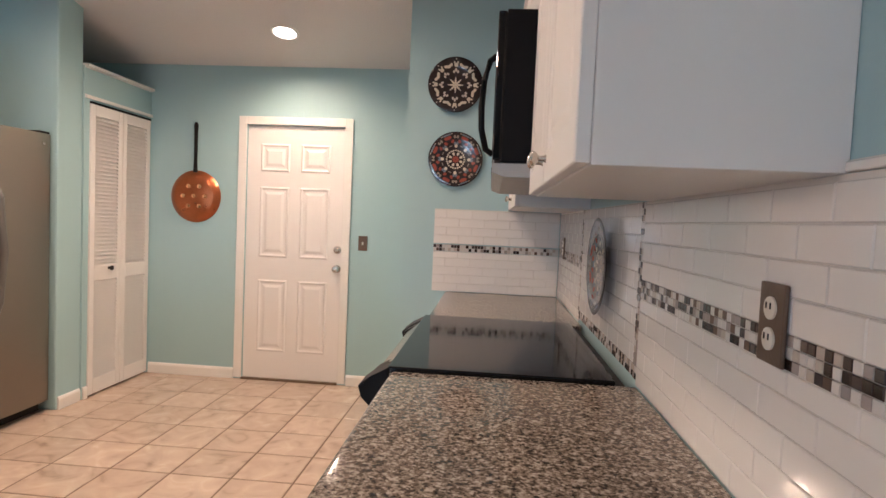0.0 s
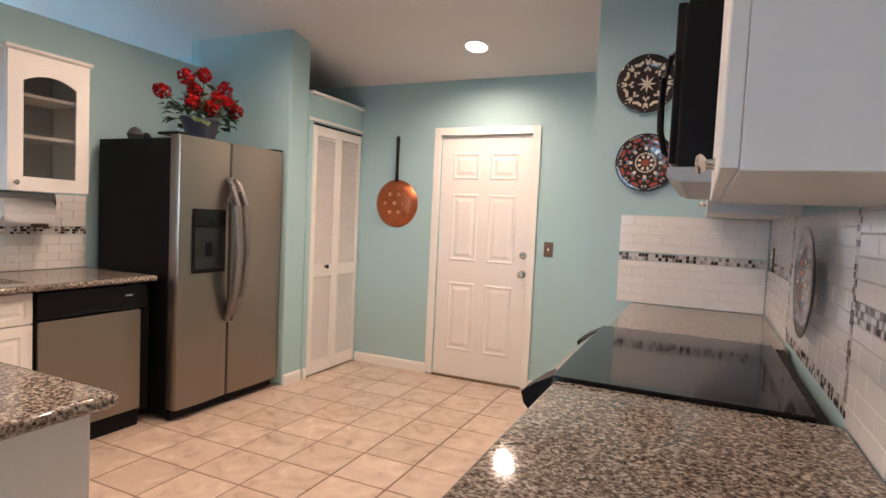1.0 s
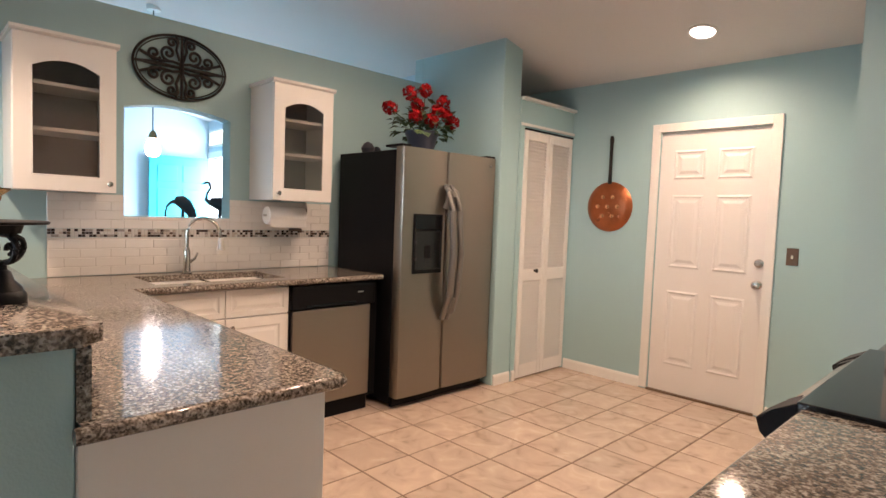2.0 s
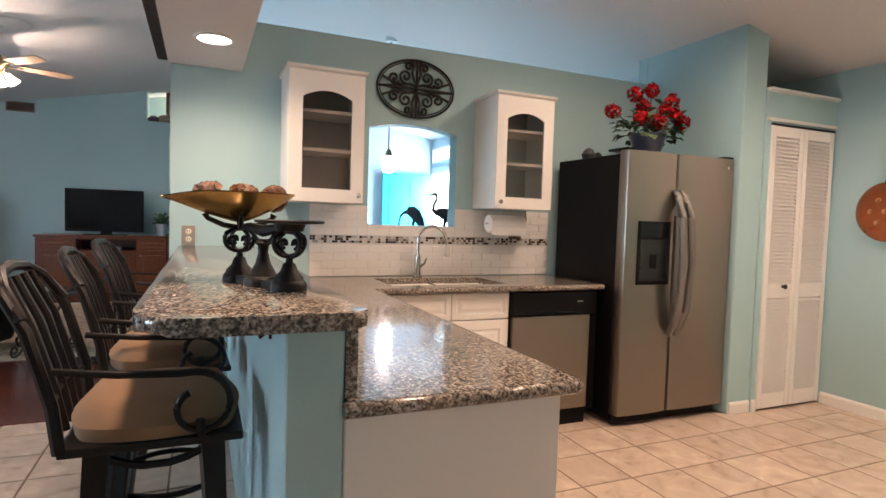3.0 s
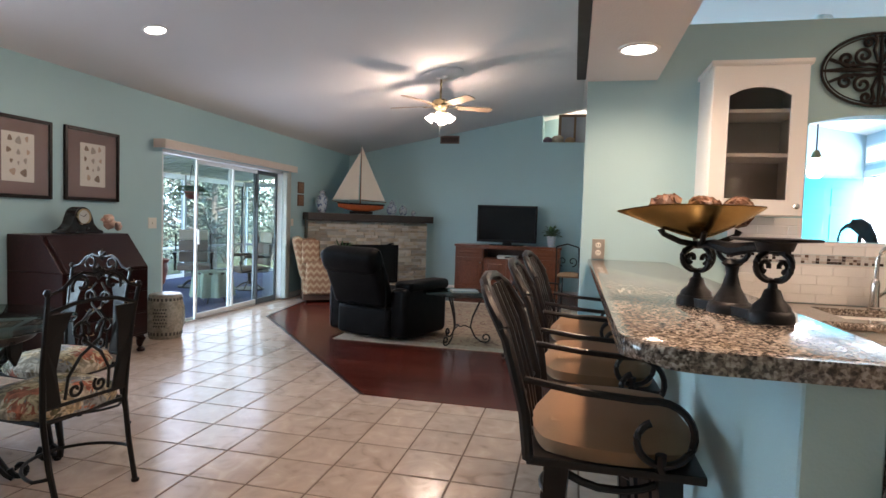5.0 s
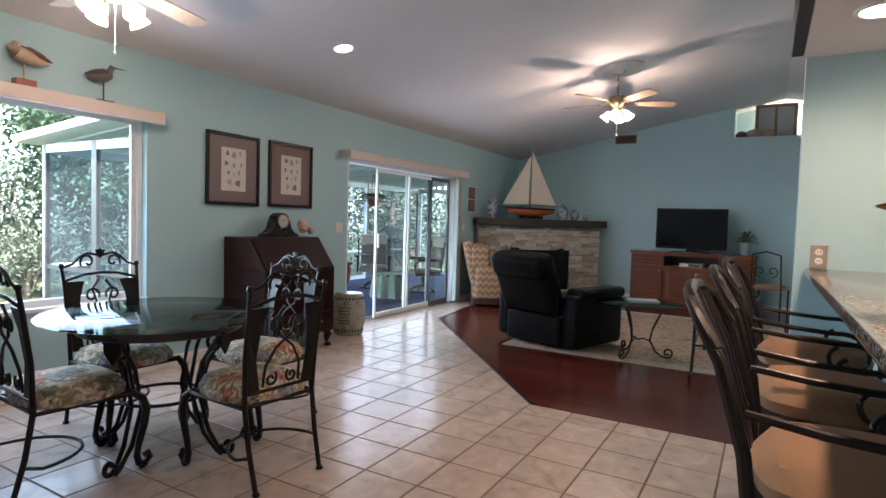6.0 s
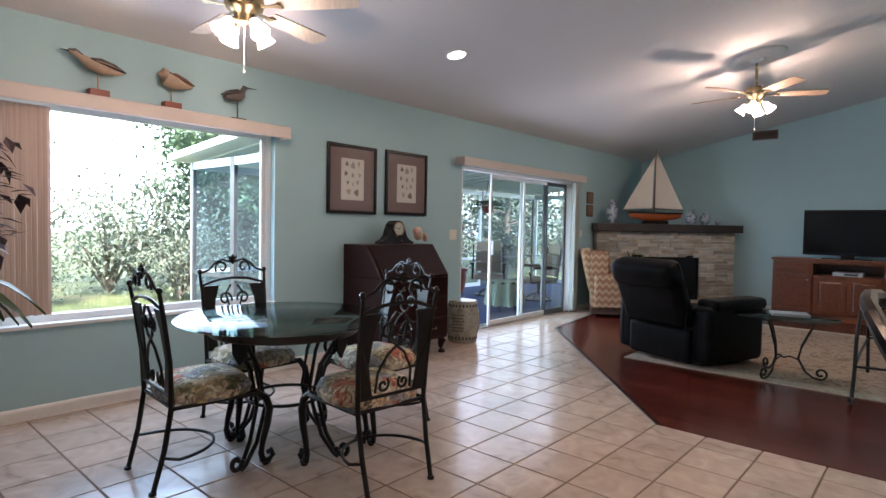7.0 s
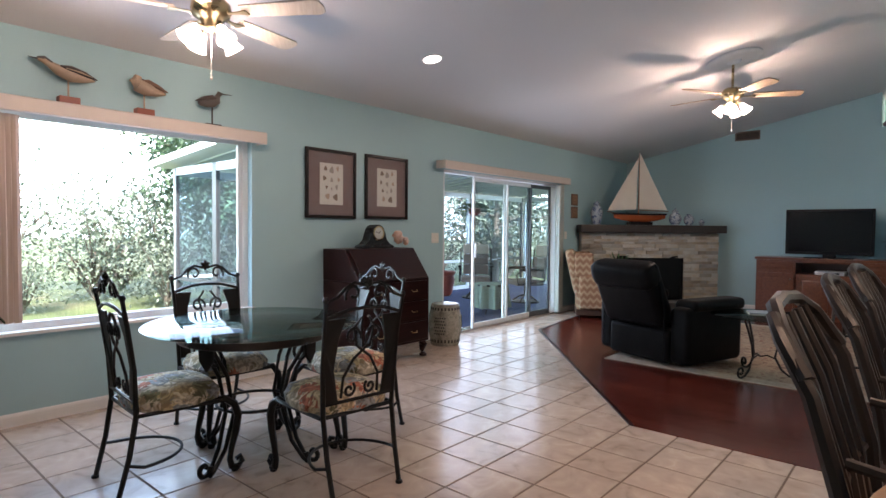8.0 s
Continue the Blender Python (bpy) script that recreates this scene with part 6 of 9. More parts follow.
def floral_fabric():
    m, N, L, b = shader("floral_fabric", 0.85)
    co = N.new("ShaderNodeTexCoord")
    v1 = N.new("ShaderNodeTexVoronoi")
    v1.inputs["Scale"].default_value = 15
    n0 = N.new("ShaderNodeTexNoise")
    n0.inputs["Scale"].default_value, n0.inputs["Detail"].default_value, n0.inputs["Distortion"].default_value = 16, 5, 2.2
    w = N.new("ShaderNodeMix")
    w.data_type = 'RGBA'
    w.inputs[0].default_value = 0.12
    L.new(co.outputs["Object"], w.inputs[6])
    L.new(n0.outputs["Color"], w.inputs[7])
    L.new(co.outputs["Object"], n0.inputs["Vector"])
    L.new(w.outputs[2], v1.inputs["Vector"])
    r1 = N.new("ShaderNodeValToRGB")
    st = [(0.0, (0.50, 0.45, 0.37)), (0.30, (0.38, 0.31, 0.20)), (0.42, (0.17, 0.17, 0.11)), (0.52, (0.54, 0.49, 0.42)), (0.64, (0.42, 0.14, 0.09)), (0.74, (0.25, 0.27, 0.30)), (0.86, (0.52, 0.42, 0.29))]
    while len(r1.color_ramp.elements) < len(st):
        r1.color_ramp.elements.new(0.5)
    for e, (p, c) in zip(r1.color_ramp.elements, st):
        e.position, e.color = p, (*c, 1)
    r1.color_ramp.interpolation = 'CONSTANT'
    sep = N.new("ShaderNodeSeparateColor")
    L.new(v1.outputs["Color"], sep.inputs[0])
    L.new(sep.outputs[0], r1.inputs[0])
    r2 = N.new("ShaderNodeValToRGB")
    r2.color_ramp.elements[0].position, r2.color_ramp.elements[0].color = 0.42, (0.55, 0.5, 0.45, 1)
    r2.color_ramp.elements[1].position, r2.color_ramp.elements[1].color = 0.60, (1.25, 1.2, 1.1, 1)
    L.new(n0.outputs["Fac"], r2.inputs[0])
    mul = N.new("ShaderNodeMix")
    mul.data_type, mul.blend_type = 'RGBA', 'MULTIPLY'
    mul.inputs[0].default_value = 1.0
    L.new(r1.outputs[0], mul.inputs[6])
    L.new(r2.outputs[0], mul.inputs[7])
    L.new(mul.outputs[2], b.inputs["Base Color"])
    return m


FLORAL = floral_fabric()


def dining_chair(at, face):
    """Faces +y in its own frame; face is the turn of the chair."""
    c = thing("dining_chair", "dark wrought-iron dining chair with a floral cushion", "chair", at, face, "dining chairs")
    sz = 0.395
    q = cushion(0.47, 0.45, 0.085, 0.025)
    q.transform(Matrix.Translation((0, 0.01, sz)))
    part("seat", q, FLORAL, c, "padded tropical floral cushion", True)
    bm = bmesh.new()
    tube(bm, [(-0.205, -0.20, sz - 0.005), (0.205, -0.20, sz - 0.005), (0.225, 0.20, sz - 0.005), (-0.225, 0.20, sz - 0.005), (-0.205, -0.20, sz - 0.005)], 0.011, 6)
    part("seat_frame", bm, CHAIRI, c, "", True)
    for s in (-1, 1):
        bm = bmesh.new()
        tube(bm, [(s * 0.190, -0.285, 0.0), (s * 0.196, -0.235, 0.20), (s * 0.200, -0.205, sz), (s * 0.208, -0.215, 0.60), (s * 0.215, -0.245, 0.80), (s * 0.222, -0.265, 0.905)], [0.012, 0.0125, 0.013, 0.012, 0.011, 0.010], 7)
        lathe(bm, [(0.018, 0.0), (0.018, 0.012), (0.008, 0.018)], (s * 0.190, -0.285, 0), 8)
        lathe(bm, [(0.010, 0), (0.017, 0.012), (0.010, 0.026), (0, 0.028)], (s * 0.222, -0.265, 0.903), 8)
        part("rear_leg", bm, CHAIRI, c, "", True)
        bm = bmesh.new()
        tube(bm, [(s * 0.205, 0.14, sz - 0.012), (s * 0.215, 0.205, sz + 0.002), (s * 0.222, 0.255, sz - 0.035), (s * 0.224, 0.275, 0.30), (s * 0.220, 0.268, 0.22), (s * 0.216, 0.245, 0.13), (s * 0.214, 0.235, 0.07), (s * 0.214, 0.245, 0.028), (s * 0.214, 0.278, 0.018), (s * 0.214, 0.302, 0.042), (s * 0.214, 0.290, 0.070), (s * 0.214, 0.268, 0.060)], [0.013, 0.018, 0.021, 0.021, 0.019, 0.016, 0.016, 0.018, 0.018, 0.017, 0.015, 0.013], 8)
        lathe(bm, [(0.016, 0), (0.020, 0.01), (0.012, 0.02)], (s * 0.214, 0.262, 0), 8)
        part("front_leg", bm, CHAIRI, c, "curved leg with a scroll foot", True)
        # broad dark splat beside each post
        bm = bmesh.new()
        y0 = -0.208
        pts = [(s * 0.198, 0.455, y0), (s * 0.125, 0.455, y0), (s * 0.150, 0.60, -0.213), (s * 0.135, 0.74, -0.232), (s * 0.105, 0.83, -0.250), (s * 0.212, 0.83, -0.252), (s * 0.206, 0.70, -0.228)]
        f = [bm.verts.new((x, y - 0.005, z)) for x, z, y in pts]
        g = [bm.verts.new((x, y + 0.005, z)) for x, z, y in pts]
        bm.faces.new(f)
        bm.faces.new(g[::-1])
        for i in range(len(pts)):
            j = (i + 1) % len(pts)
            bm.faces.new((f[i], g[i], g[j], f[j]))
        part("side_splat", bm, CHAIRI, c, "broad dark side splat")
        for nm, pts2 in (("scroll", spiral(0.062, 0.745, 0.045, 0.010, 200, -230, 22)), ("scroll", spiral(0.060, 0.50, 0.034, 0.008, 130, 560, 20)),
                         ("scroll", [(0.105, 0.47), (0.10, 0.56), (0.05, 0.64), (-0.035, 0.70), (-0.06, 0.78), (-0.02, 0.83)]), ("top_scroll", spiral(0.075, 0.935, 0.046, 0.010, -30, 330, 22)), ("top_scroll", [(0.222, 0.905), (0.16, 0.925), (0.12, 0.965), (0.075, 0.985), (0.03, 0.975), (0.0, 0.985)])):
            bm = bmesh.new()
            tube(bm, [(s * x, -0.205 - max(0, z - 0.45) * 0.13, z) for x, z in pts2], 0.0072, 6)
            part(nm, bm, CHAIRI, c, "", True)
    bm = bmesh.new()
    tube(bm, [(-0.212, -0.252, 0.835), (-0.10, -0.262, 0.865), (0, -0.265, 0.872), (0.10, -0.262, 0.865), (0.212, -0.252, 0.835)], 0.009, 6)
    part("back_rail", bm, CHAIRI, c, "", True)
    bm = bmesh.new()
    tube(bm, [(-0.20, -0.208, 0.452), (0.20, -0.208, 0.452)], 0.009, 6)
    part("lower_rail", bm, CHAIRI, c, "", True)
    bm = bmesh.new()
    for i in range(6):
        a = radians(30 + 60 * i)
        tube(bm, [(0, -0.272, 0.985), (0.02 * math.cos(a), -0.276, 0.985 + 0.02 * math.sin(a)), (0.034 * math.cos(a), -0.274, 0.985 + 0.034 * math.sin(a))], [0.010, 0.013, 0.003], 6)
    part("leaf_finial", bm, CHAIRI, c, "cast leaf crest", True)
    bm = bmesh.new()
    tube(bm, [(-0.194, -0.245, 0.165)] + [(0.225 * math.cos(radians(a)), -0.20 + 0.26 * math.sin(radians(a)), 0.15) for a in range(175, 4, -10)] + [(0.194, -0.245, 0.165)], 0.008, 6)
    part("stretcher_hoop", bm, CHAIRI, c, "bowed hoop stretcher", True)
    # the open back stands tall above the seat
    for ob in c.children:
        if ob.name.startswith(("rear_leg", "side_splat", "scroll", "top_scroll", "back_rail", "leaf_finial")):
            for v in ob.data.vertices:
                v.co.z += max(0.0, v.co.z - 0.46) * 0.075
    return c


TC = Vector((-0.24, -1.44, 0))
base_chair = None
for sx, sy, fx, fy in ((0.20, -1.545, -0.99, 0.07), (-0.365, -0.875, -0.10, -0.99), (-0.33, -1.95, 0.03, 1.0), (-0.86, -1.37, 0.99, -0.05)):
    ang = math.degrees(math.atan2(fy, fx)) - 90
    if base_chair is None:
        base_chair = dining_chair((sx, sy, 0), ang)
    else:
        copy_thing(base_chair, pose(sx, sy, 0, 0, 0, ang))

tb = thing("dining_table", "round glass-topped dining table on a scrolled iron base", "dining table", (TC.x, TC.y, 0))
TGLASS = clear_glass("table_glass", (0.72, 0.86, 0.82), 0.0, 0.72, 0.02)
bm = bmesh.new()
lathe(bm, [(0, 0.738), (0.566, 0.738), (0.576, 0.744), (0.576, 0.747), (0.568, 0.752), (0, 0.752)], (0, 0, 0), 64)
part("glass_top", bm, TGLASS, tb, "bevelled round glass", True)
bm = bmesh.new()
lathe(bm, [(0.40, 0.665), (0.405, 0.67), (0.41, 0.73), (0.40, 0.7365), (0.0, 0.7365)], (0, 0, 0), 48)
part("drum", bm, plain("dark_table_wood", (0.020, 0.013, 0.010), 0.3, vary=0.2), tb, "dark round apron", True)
for k in range(4):
    r4 = Matrix.Rotation(radians(90 * k + 20), 4, 'Z')
    leg = part("leg", bmesh.new(), CHAIRI, tb)
    for s in (-1, 1):
        bm = bmesh.new()
        tube(bm, [(0.36, s * 0.03, 0.67), (0.25, s * 0.03, 0.50), (0.20, s * 0.028, 0.30), (0.26, s * 0.022, 0.12), (0.33, s * 0.012, 0.03), (0.36, s * 0.01, 0.012)], 0.0115, 7)
        bm.transform(r4)
        part("leg_rod", bm, CHAIRI, leg, "", True)
    bm = bmesh.new()
    tube(bm, [(x, 0, z) for x, z in spiral(0.385, 0.058, 0.045, 0.010, 180, 560, 20)], 0.013, 7)
    bm.transform(r4)
    part("foot_scroll", bm, CHAIRI, leg, "", True)
    bm = bmesh.new()
    tube(bm, [(x, 0, z) for x, z in spiral(0.305, 0.60, 0.055, 0.012, 60, 480, 22)], 0.010, 7)
    bm.transform(r4)
    part("scroll", bm, CHAIRI, leg, "", True)
    bm = bmesh.new()
    prism(bm, [(-0.05, 0.66), (0.05, 0.66), (0.045, 0.60), (0.0, 0.545), (-0.045, 0.60)], "x", 0.355, 0.372)
    bm.transform(r4)
    part("leaf_bracket", soften(bm, 0.004, 1), CHAIRI, leg, "cast leaf bracket")
bm = bmesh.new()
tube(bm, [(0.205 * math.cos(2 * math.pi * i / 40), 0.205 * math.sin(2 * math.pi * i / 40), 0.30) for i in range(41)], 0.009, 6, False)
part("ring", bm, CHAIRI, tb, "", True)


# ---- living room ----
# corner fireplace, set across the corner
FC, FA = Vector((-7.64, -2.035, 0)), 135      # middle of the stone face; local -y looks into the room
fp = thing("fireplace", "corner fireplace of pale stacked stone with a dark wooden mantel", "fireplace", (FC.x, FC.y, 0), FA)
HW, FH = 1.14, 1.247
STONE = ramped("stacked_ledgestone", [(0.2, (0.22, 0.16, 0.11)), (0.42, (0.38, 0.31, 0.23)), (0.6, (0.40, 0.38, 0.34)), (0.85, (0.56, 0.50, 0.42))], 4, rough=0.85, bump=0.5, bscale=30, random_piece=0.34)
STONEBACK = plain("stone_joint", (0.16, 0.14, 0.12), 0.9)
bm = bmesh.new()
box(bm, -HW + 0.03, -0.56, 0.04, 0.10, 0, FH)
box(bm, 0.56, HW - 0.03, 0.04, 0.10, 0, FH)
box(bm, -0.56, 0.56, 0.04, 0.10, 0.88, FH)
box(bm, -0.56, 0.56, 0.04, 0.10, 0, 0.16)
prism(bm, [(-HW + 0.03, 0.10), (HW - 0.03, 0.10), (0.30, 0.95), (-0.30, 0.95)], "z", 0.90, FH)
part("core", bm, STONEBACK, fp, "dark mortar core")
bm = bmesh.new()
for a in ((-0.56, -0.54, 0.04, 0.45, 0.16, 0.88), (0.54, 0.56, 0.04, 0.45, 0.16, 0.88), (-0.54, 0.54, 0.43, 0.45, 0.16, 0.88), (-0.54, 0.54, 0.04, 0.43, 0.86, 0.88), (-0.54, 0.54, 0.04, 0.43, 0.16, 0.18)):
    box(bm, *a)
part("firebox", bm, plain("soot_black", (0.010, 0.010, 0.010), 0.8), fp, "sooty black firebox")
for b in ((-0.555, -0.52, 0.0, 0.03, 0.165, 0.875), (0.52, 0.555, 0.0, 0.03, 0.165, 0.875), (-0.52, 0.52, 0.0, 0.03, 0.835, 0.875), (-0.52, 0.52, 0.0, 0.03, 0.165, 0.20)):
    part("surround_bar", cbox(*b, 0.004, 1), BLACK, fp, "black metal surround")
gl = part("fire_screen", cbox(-0.52, 0.52, 0.02, 0.024, 0.20, 0.835), plain("dark_screen", (0.005, 0.005, 0.005), 0.35, spec=0.2), fp, "dark glass screen")
MANTEL = ramped("mantel_wood", [(0.3, (0.014, 0.009, 0.007)), (0.7, (0.040, 0.024, 0.018))], 8, rough=0.45, stretch=(1, 10, 10))
part("mantel_shelf", cbox(-HW - 0.05, HW + 0.05, -0.15, 0.12, FH + 0.002, FH + 0.125, 0.008, 2), MANTEL, fp, "thick dark wooden mantel")
stone_mesh = {}


def stone_block(w, h, k):
    key = (round(w, 2), round(h, 3), k)
    if key not in stone_mesh:
        r = random.Random(k)
        bm = bmesh.new()
        box(bm, 0, w - 0.004, 0, 0.05, 0, h - 0.003)
        for v in bm.verts:
            if v.co.y < 0.01:
                v.co.y -= 0.02 * r.random()
            v.co.x += r.uniform(-0.002, 0.002)
            v.co.z += r.uniform(-0.002, 0.002)
        me = bpy.data.meshes.new("stone")
        bmesh.ops.recalc_face_normals(bm, faces=bm.faces[:])
        bm.to_mesh(me)
        bm.free()
        me.materials.append(STONE)
        stone_mesh[key] = me
    return stone_mesh[key]


rnd = random.Random(11)
z = 0.0
while z < FH - 0.01:
    h = rnd.choice((0.040, 0.048, 0.058))
    h = min(h, FH - z)
    segs = [(-HW, HW)] if z + h > 0.88 or z + h < 0.17 else [(-HW, -0.56), (0.56, HW)]
    for a, b in segs:
        x = a
        while x < b - 0.02:
            w = min(rnd.choice((0.13, 0.20, 0.27, 0.34)), b - x)
            if b - x - w < 0.08:
                w = b - x
            o = new("stone", stone_block(w, h, rnd.randint(0, 2)))
            o.parent = fp
            o.location = (x, rnd.uniform(-0.012, 0.008), z)
            x += w
    z += h
# stone returns at both ends
for s in (-1, 1):
    bm = bmesh.new()
    box(bm, s * HW - 0.02 if s > 0 else -HW, HW if s > 0 else -HW + 0.02, 0.05, 0.26, 0, FH)
    part("end_return", bm, STONE, fp, "stone clad end")

mfp = pose(FC.x, FC.y, 0, 0, 0, FA)


def on_mantel(x, y=0.0):
    return tuple(mfp @ Vector((x, y, FH + 0.1275)))


# model sailing boat
boat = thing("model_sailboat", "cream-sailed model sailing boat with orange hull on the mantel", "model boat", on_mantel(-0.19, 0.0), FA + 8)
boat.matrix_basis = boat.matrix_basis @ Matrix.Diagonal((1.28, 1.1, 1.1, 1))
bm = bmesh.new()
rows = []
for i in range(15):
    u = i / 14
    x = -0.36 + 0.72 * u
    wd = 0.072 * (1 - abs(2 * u - 1) ** 2.4) + 0.003
    kz = 0.10 - 0.062 * (1 - abs(2 * u - 1) ** 2.0)
    rows.append([bm.verts.new((x, wd * math.cos(a), (kz + (0.155 - kz) * (1 - math.sin(a)) if True else 0))) for a in [math.pi * j / 8 for j in range(9)]])
for a, b in zip(rows, rows[1:]):
    for j in range(8):
        bm.faces.new((a[j], a[j + 1], b[j + 1], b[j]))
    bm.faces.new((a[0], b[0], b[8], a[8]))
part("hull", bm, plain("orange_hull", (0.36, 0.085, 0.030), 0.25, vary=0.1), boat, "varnished orange hull", True)
bm = bmesh.new()
tube(bm, [(-0.37, 0.0, 0.158), (-0.2, 0.062, 0.155), (0, 0.078, 0.152), (0.2, 0.06, 0.155), (0.37, 0.0, 0.16), (0.2, -0.06, 0.155), (0, -0.078, 0.152), (-0.2, -0.062, 0.155), (-0.37, 0.0, 0.158)], 0.013, 6)
part("gunwale", bm, BLACK, boat, "black painted rail", True)
part("cradle", cbox(-0.16, 0.16, -0.05, 0.05, 0, 0.045, 0.006, 1), DARKWOOD, boat, "dark cradle")
bm = bmesh.new()
tube(bm, [(-0.02, 0, 0.13), (-0.02, 0, 1.07)], [0.010, 0.005], 8)
tube(bm, [(-0.02, 0.0, 0.22), (0.40, 0, 0.205)], 0.007, 6)
tube(bm, [(-0.32, 0.0, 0.165), (-0.45, 0, 0.19)], 0.006, 6)
part("spars", bm, plain("spar_wood", (0.20, 0.11, 0.06), 0.4), boat, "wooden mast and boom", True)
SAIL = plain("cream_sailcloth", (0.62, 0.57, 0.49), 0.85, vary=0.04)
for tri in (((-0.008, 0.235), (0.385, 0.222), (-0.008, 1.045)), ((-0.44, 0.205), (-0.05, 0.225), (-0.03, 0.98))):
    bm = bmesh.new()
    n = 8
    g = {}
    (x0, z0), (x1, z1), (x2, z2) = tri
    for i in range(n + 1):
        for j in range(n + 1 - i):
            u, v = i / n, j / n
            g[i, j] = (x0 + (x1 - x0) * u + (x2 - x0) * v, 0.035 * math.sin(math.pi * min(1, u + v * 0.6)) * (1 - v), z0 + (z1 - z0) * u + (z2 - z0) * v)
    for dy in (0.0, 0.002):
        vv = {k: bm.verts.new((p[0], p[1] + dy, p[2])) for k, p in g.items()}
        for i in range(n):
            for j in range(n - i):
                bm.faces.new((vv[i, j], vv[i + 1, j], vv[i, j + 1]))
                if i + j < n - 1:
                    bm.faces.new((vv[i + 1, j], vv[i + 1, j + 1], vv[i, j + 1]))
    part("sail", bm, SAIL, boat, "cream cloth sail", True)

DELFT = ramped("blue_white_porcelain", [(0.40, (0.36, 0.39, 0.41)), (0.52, (0.30, 0.33, 0.36)), (0.56, (0.05, 0.08, 0.17)), (0.7, (0.08, 0.11, 0.20))], 22, rough=0.15, distort=1.5)


def vase(x, y, s, prof, label, lidded):
    v = thing("porcelain_vase", label, "vase", on_mantel(x, y), 0, "porcelain on the mantel")
    bm = bmesh.new()
    lathe(bm, [(r * s, zz * s) for r, zz in prof], (0, 0, 0), 26)
    part("body", bm, DELFT, v, "", True)
    if lidded:
        top_r, top_z = prof[-1]
        bm = bmesh.new()
        lathe(bm, [(top_r * s * 1.15, top_z * s), (top_r * s, top_z * s + 0.015), (0.012, top_z * s + 0.035), (0.016, top_z * s + 0.045), (0, top_z * s + 0.058)], (0, 0, 0), 18)
        part("lid", bm, DELFT, v, "domed lid", True)


JAR = [(0.055, 0), (0.062, 0.01), (0.085, 0.10), (0.10, 0.20), (0.075, 0.27), (0.045, 0.30), (0.05, 0.33)]
ROUND = [(0.05, 0), (0.085, 0.05), (0.10, 0.11), (0.08, 0.17), (0.045, 0.20), (0.05, 0.22)]
vase(-0.90, 0.0, 1.0, JAR, "tall lidded blue and white porcelain jar", True)
vase(0.86, 0.03, 0.45, ROUND, "small pale porcelain bowl", False)
vase(0.40, 0.0, 1.0, ROUND, "round lidded blue and white ginger jar", True)
vase(0.64, 0.02, 0.82, ROUND, "round blue and white porcelain pot", False)

# television and cabinet on the far wall
CHERRY = ramped("cherry_veneer", [(0.25, (0.085, 0.018, 0.007)), (0.55, (0.150, 0.040, 0.014)), (0.85, (0.21, 0.065, 0.026))], 4, rough=0.3, stretch=(8, 1, 8), distort=1.2)
ms = thing("media_cabinet", "cherry wood media cabinet with panelled doors and an open shelf", "media cabinet", (-8.23, -0.63, 0), 90)
part("plinth", cbox(0.02, 1.84, 0.03, 0.52, 0, 0.08), CHERRY, ms)
for x0, x1 in ((0.0, 0.52), (1.34, 1.86)):
    part("side_body", cbox(x0, x1, 0.02, 0.54, 0.08, 0.86, 0.004, 1), CHERRY, ms)
    part("drawer", panel_front(bmesh.new(), x0 + 0.02, x1 - 0.02, 0.69, 0.84, frame_w=0.03), CHERRY, ms)
    dr = part("door", panel_front(bmesh.new(), x0 + 0.02, x1 - 0.02, 0.10, 0.67), CHERRY, ms)
    knob_at(x1 - 0.06 if x0 < 0.1 else x0 + 0.06, 0.58, 0.0, dr, "brass knob")
part("middle_body", cbox(0.52, 1.34, 0.05, 0.54, 0.08, 0.66, 0.003, 1), CHERRY, ms)
for x0, x1 in ((0.535, 0.925), (0.935, 1.325)):
    part("door", panel_front(bmesh.new(), x0, x1, 0.10, 0.64, 0.03), CHERRY, ms)
# Shelf back is cherry darkened: the recess's shade put into its colour.
part("shelf_back", cbox(0.52, 1.34, 0.50, 0.54, 0.66, 0.83), plain("shelf_shadow_wood", (0.05, 0.018, 0.010), 0.5), ms)
part("cabinet_top", cbox(-0.02, 1.88, 0.0, 0.56, 0.83 + 0.032, 0.90, 0.006, 2), CHERRY, ms, "overhanging top board")
part("bridge", cbox(0.52, 1.34, 0.03, 0.50, 0.83, 0.861), CHERRY, ms)
dp = thing("disc_player", "slim silver disc player on the cabinet shelf", "disc player", (-8.23, 0.12, 0.661), 90)
part("case", cbox(0.0, 0.36, 0.08, 0.34, 0, 0.055, 0.004, 1), plain("silver_case", (0.50, 0.50, 0.50), 0.35, 0.6), dp)
part("front_display", cbox(0.14, 0.30, 0.076, 0.081, 0.015, 0.038), GLOSSBLACK, dp)

SCREEN = plain("dark_screen_glass", (0.006, 0.006, 0.007), 0.12, vary=0.1, bump=0, spec=0.4)
tv = thing("television", "flat black television on a low stand", "television", (-8.33, -0.265, 0.90), 90)
part("bezel", cbox(0.0, 1.07, 0.0, 0.055, 0.055, 0.715, 0.008, 2), BLACK, tv, "glossy black bezel")
part("screen", cbox(0.035, 1.035, -0.003, 0.001, 0.10, 0.683), SCREEN, tv, "dark switched-off screen")
bm = bmesh.new()
box(bm, 0.47, 0.63, 0.01, 0.05, 0.01, 0.07)
part("neck", bm, BLACK, tv)
part("foot", cbox(0.25, 0.85, -0.09, 0.14, 0.001, 0.018, 0.006, 2), GLOSSBLACK, tv, "oval glass foot")

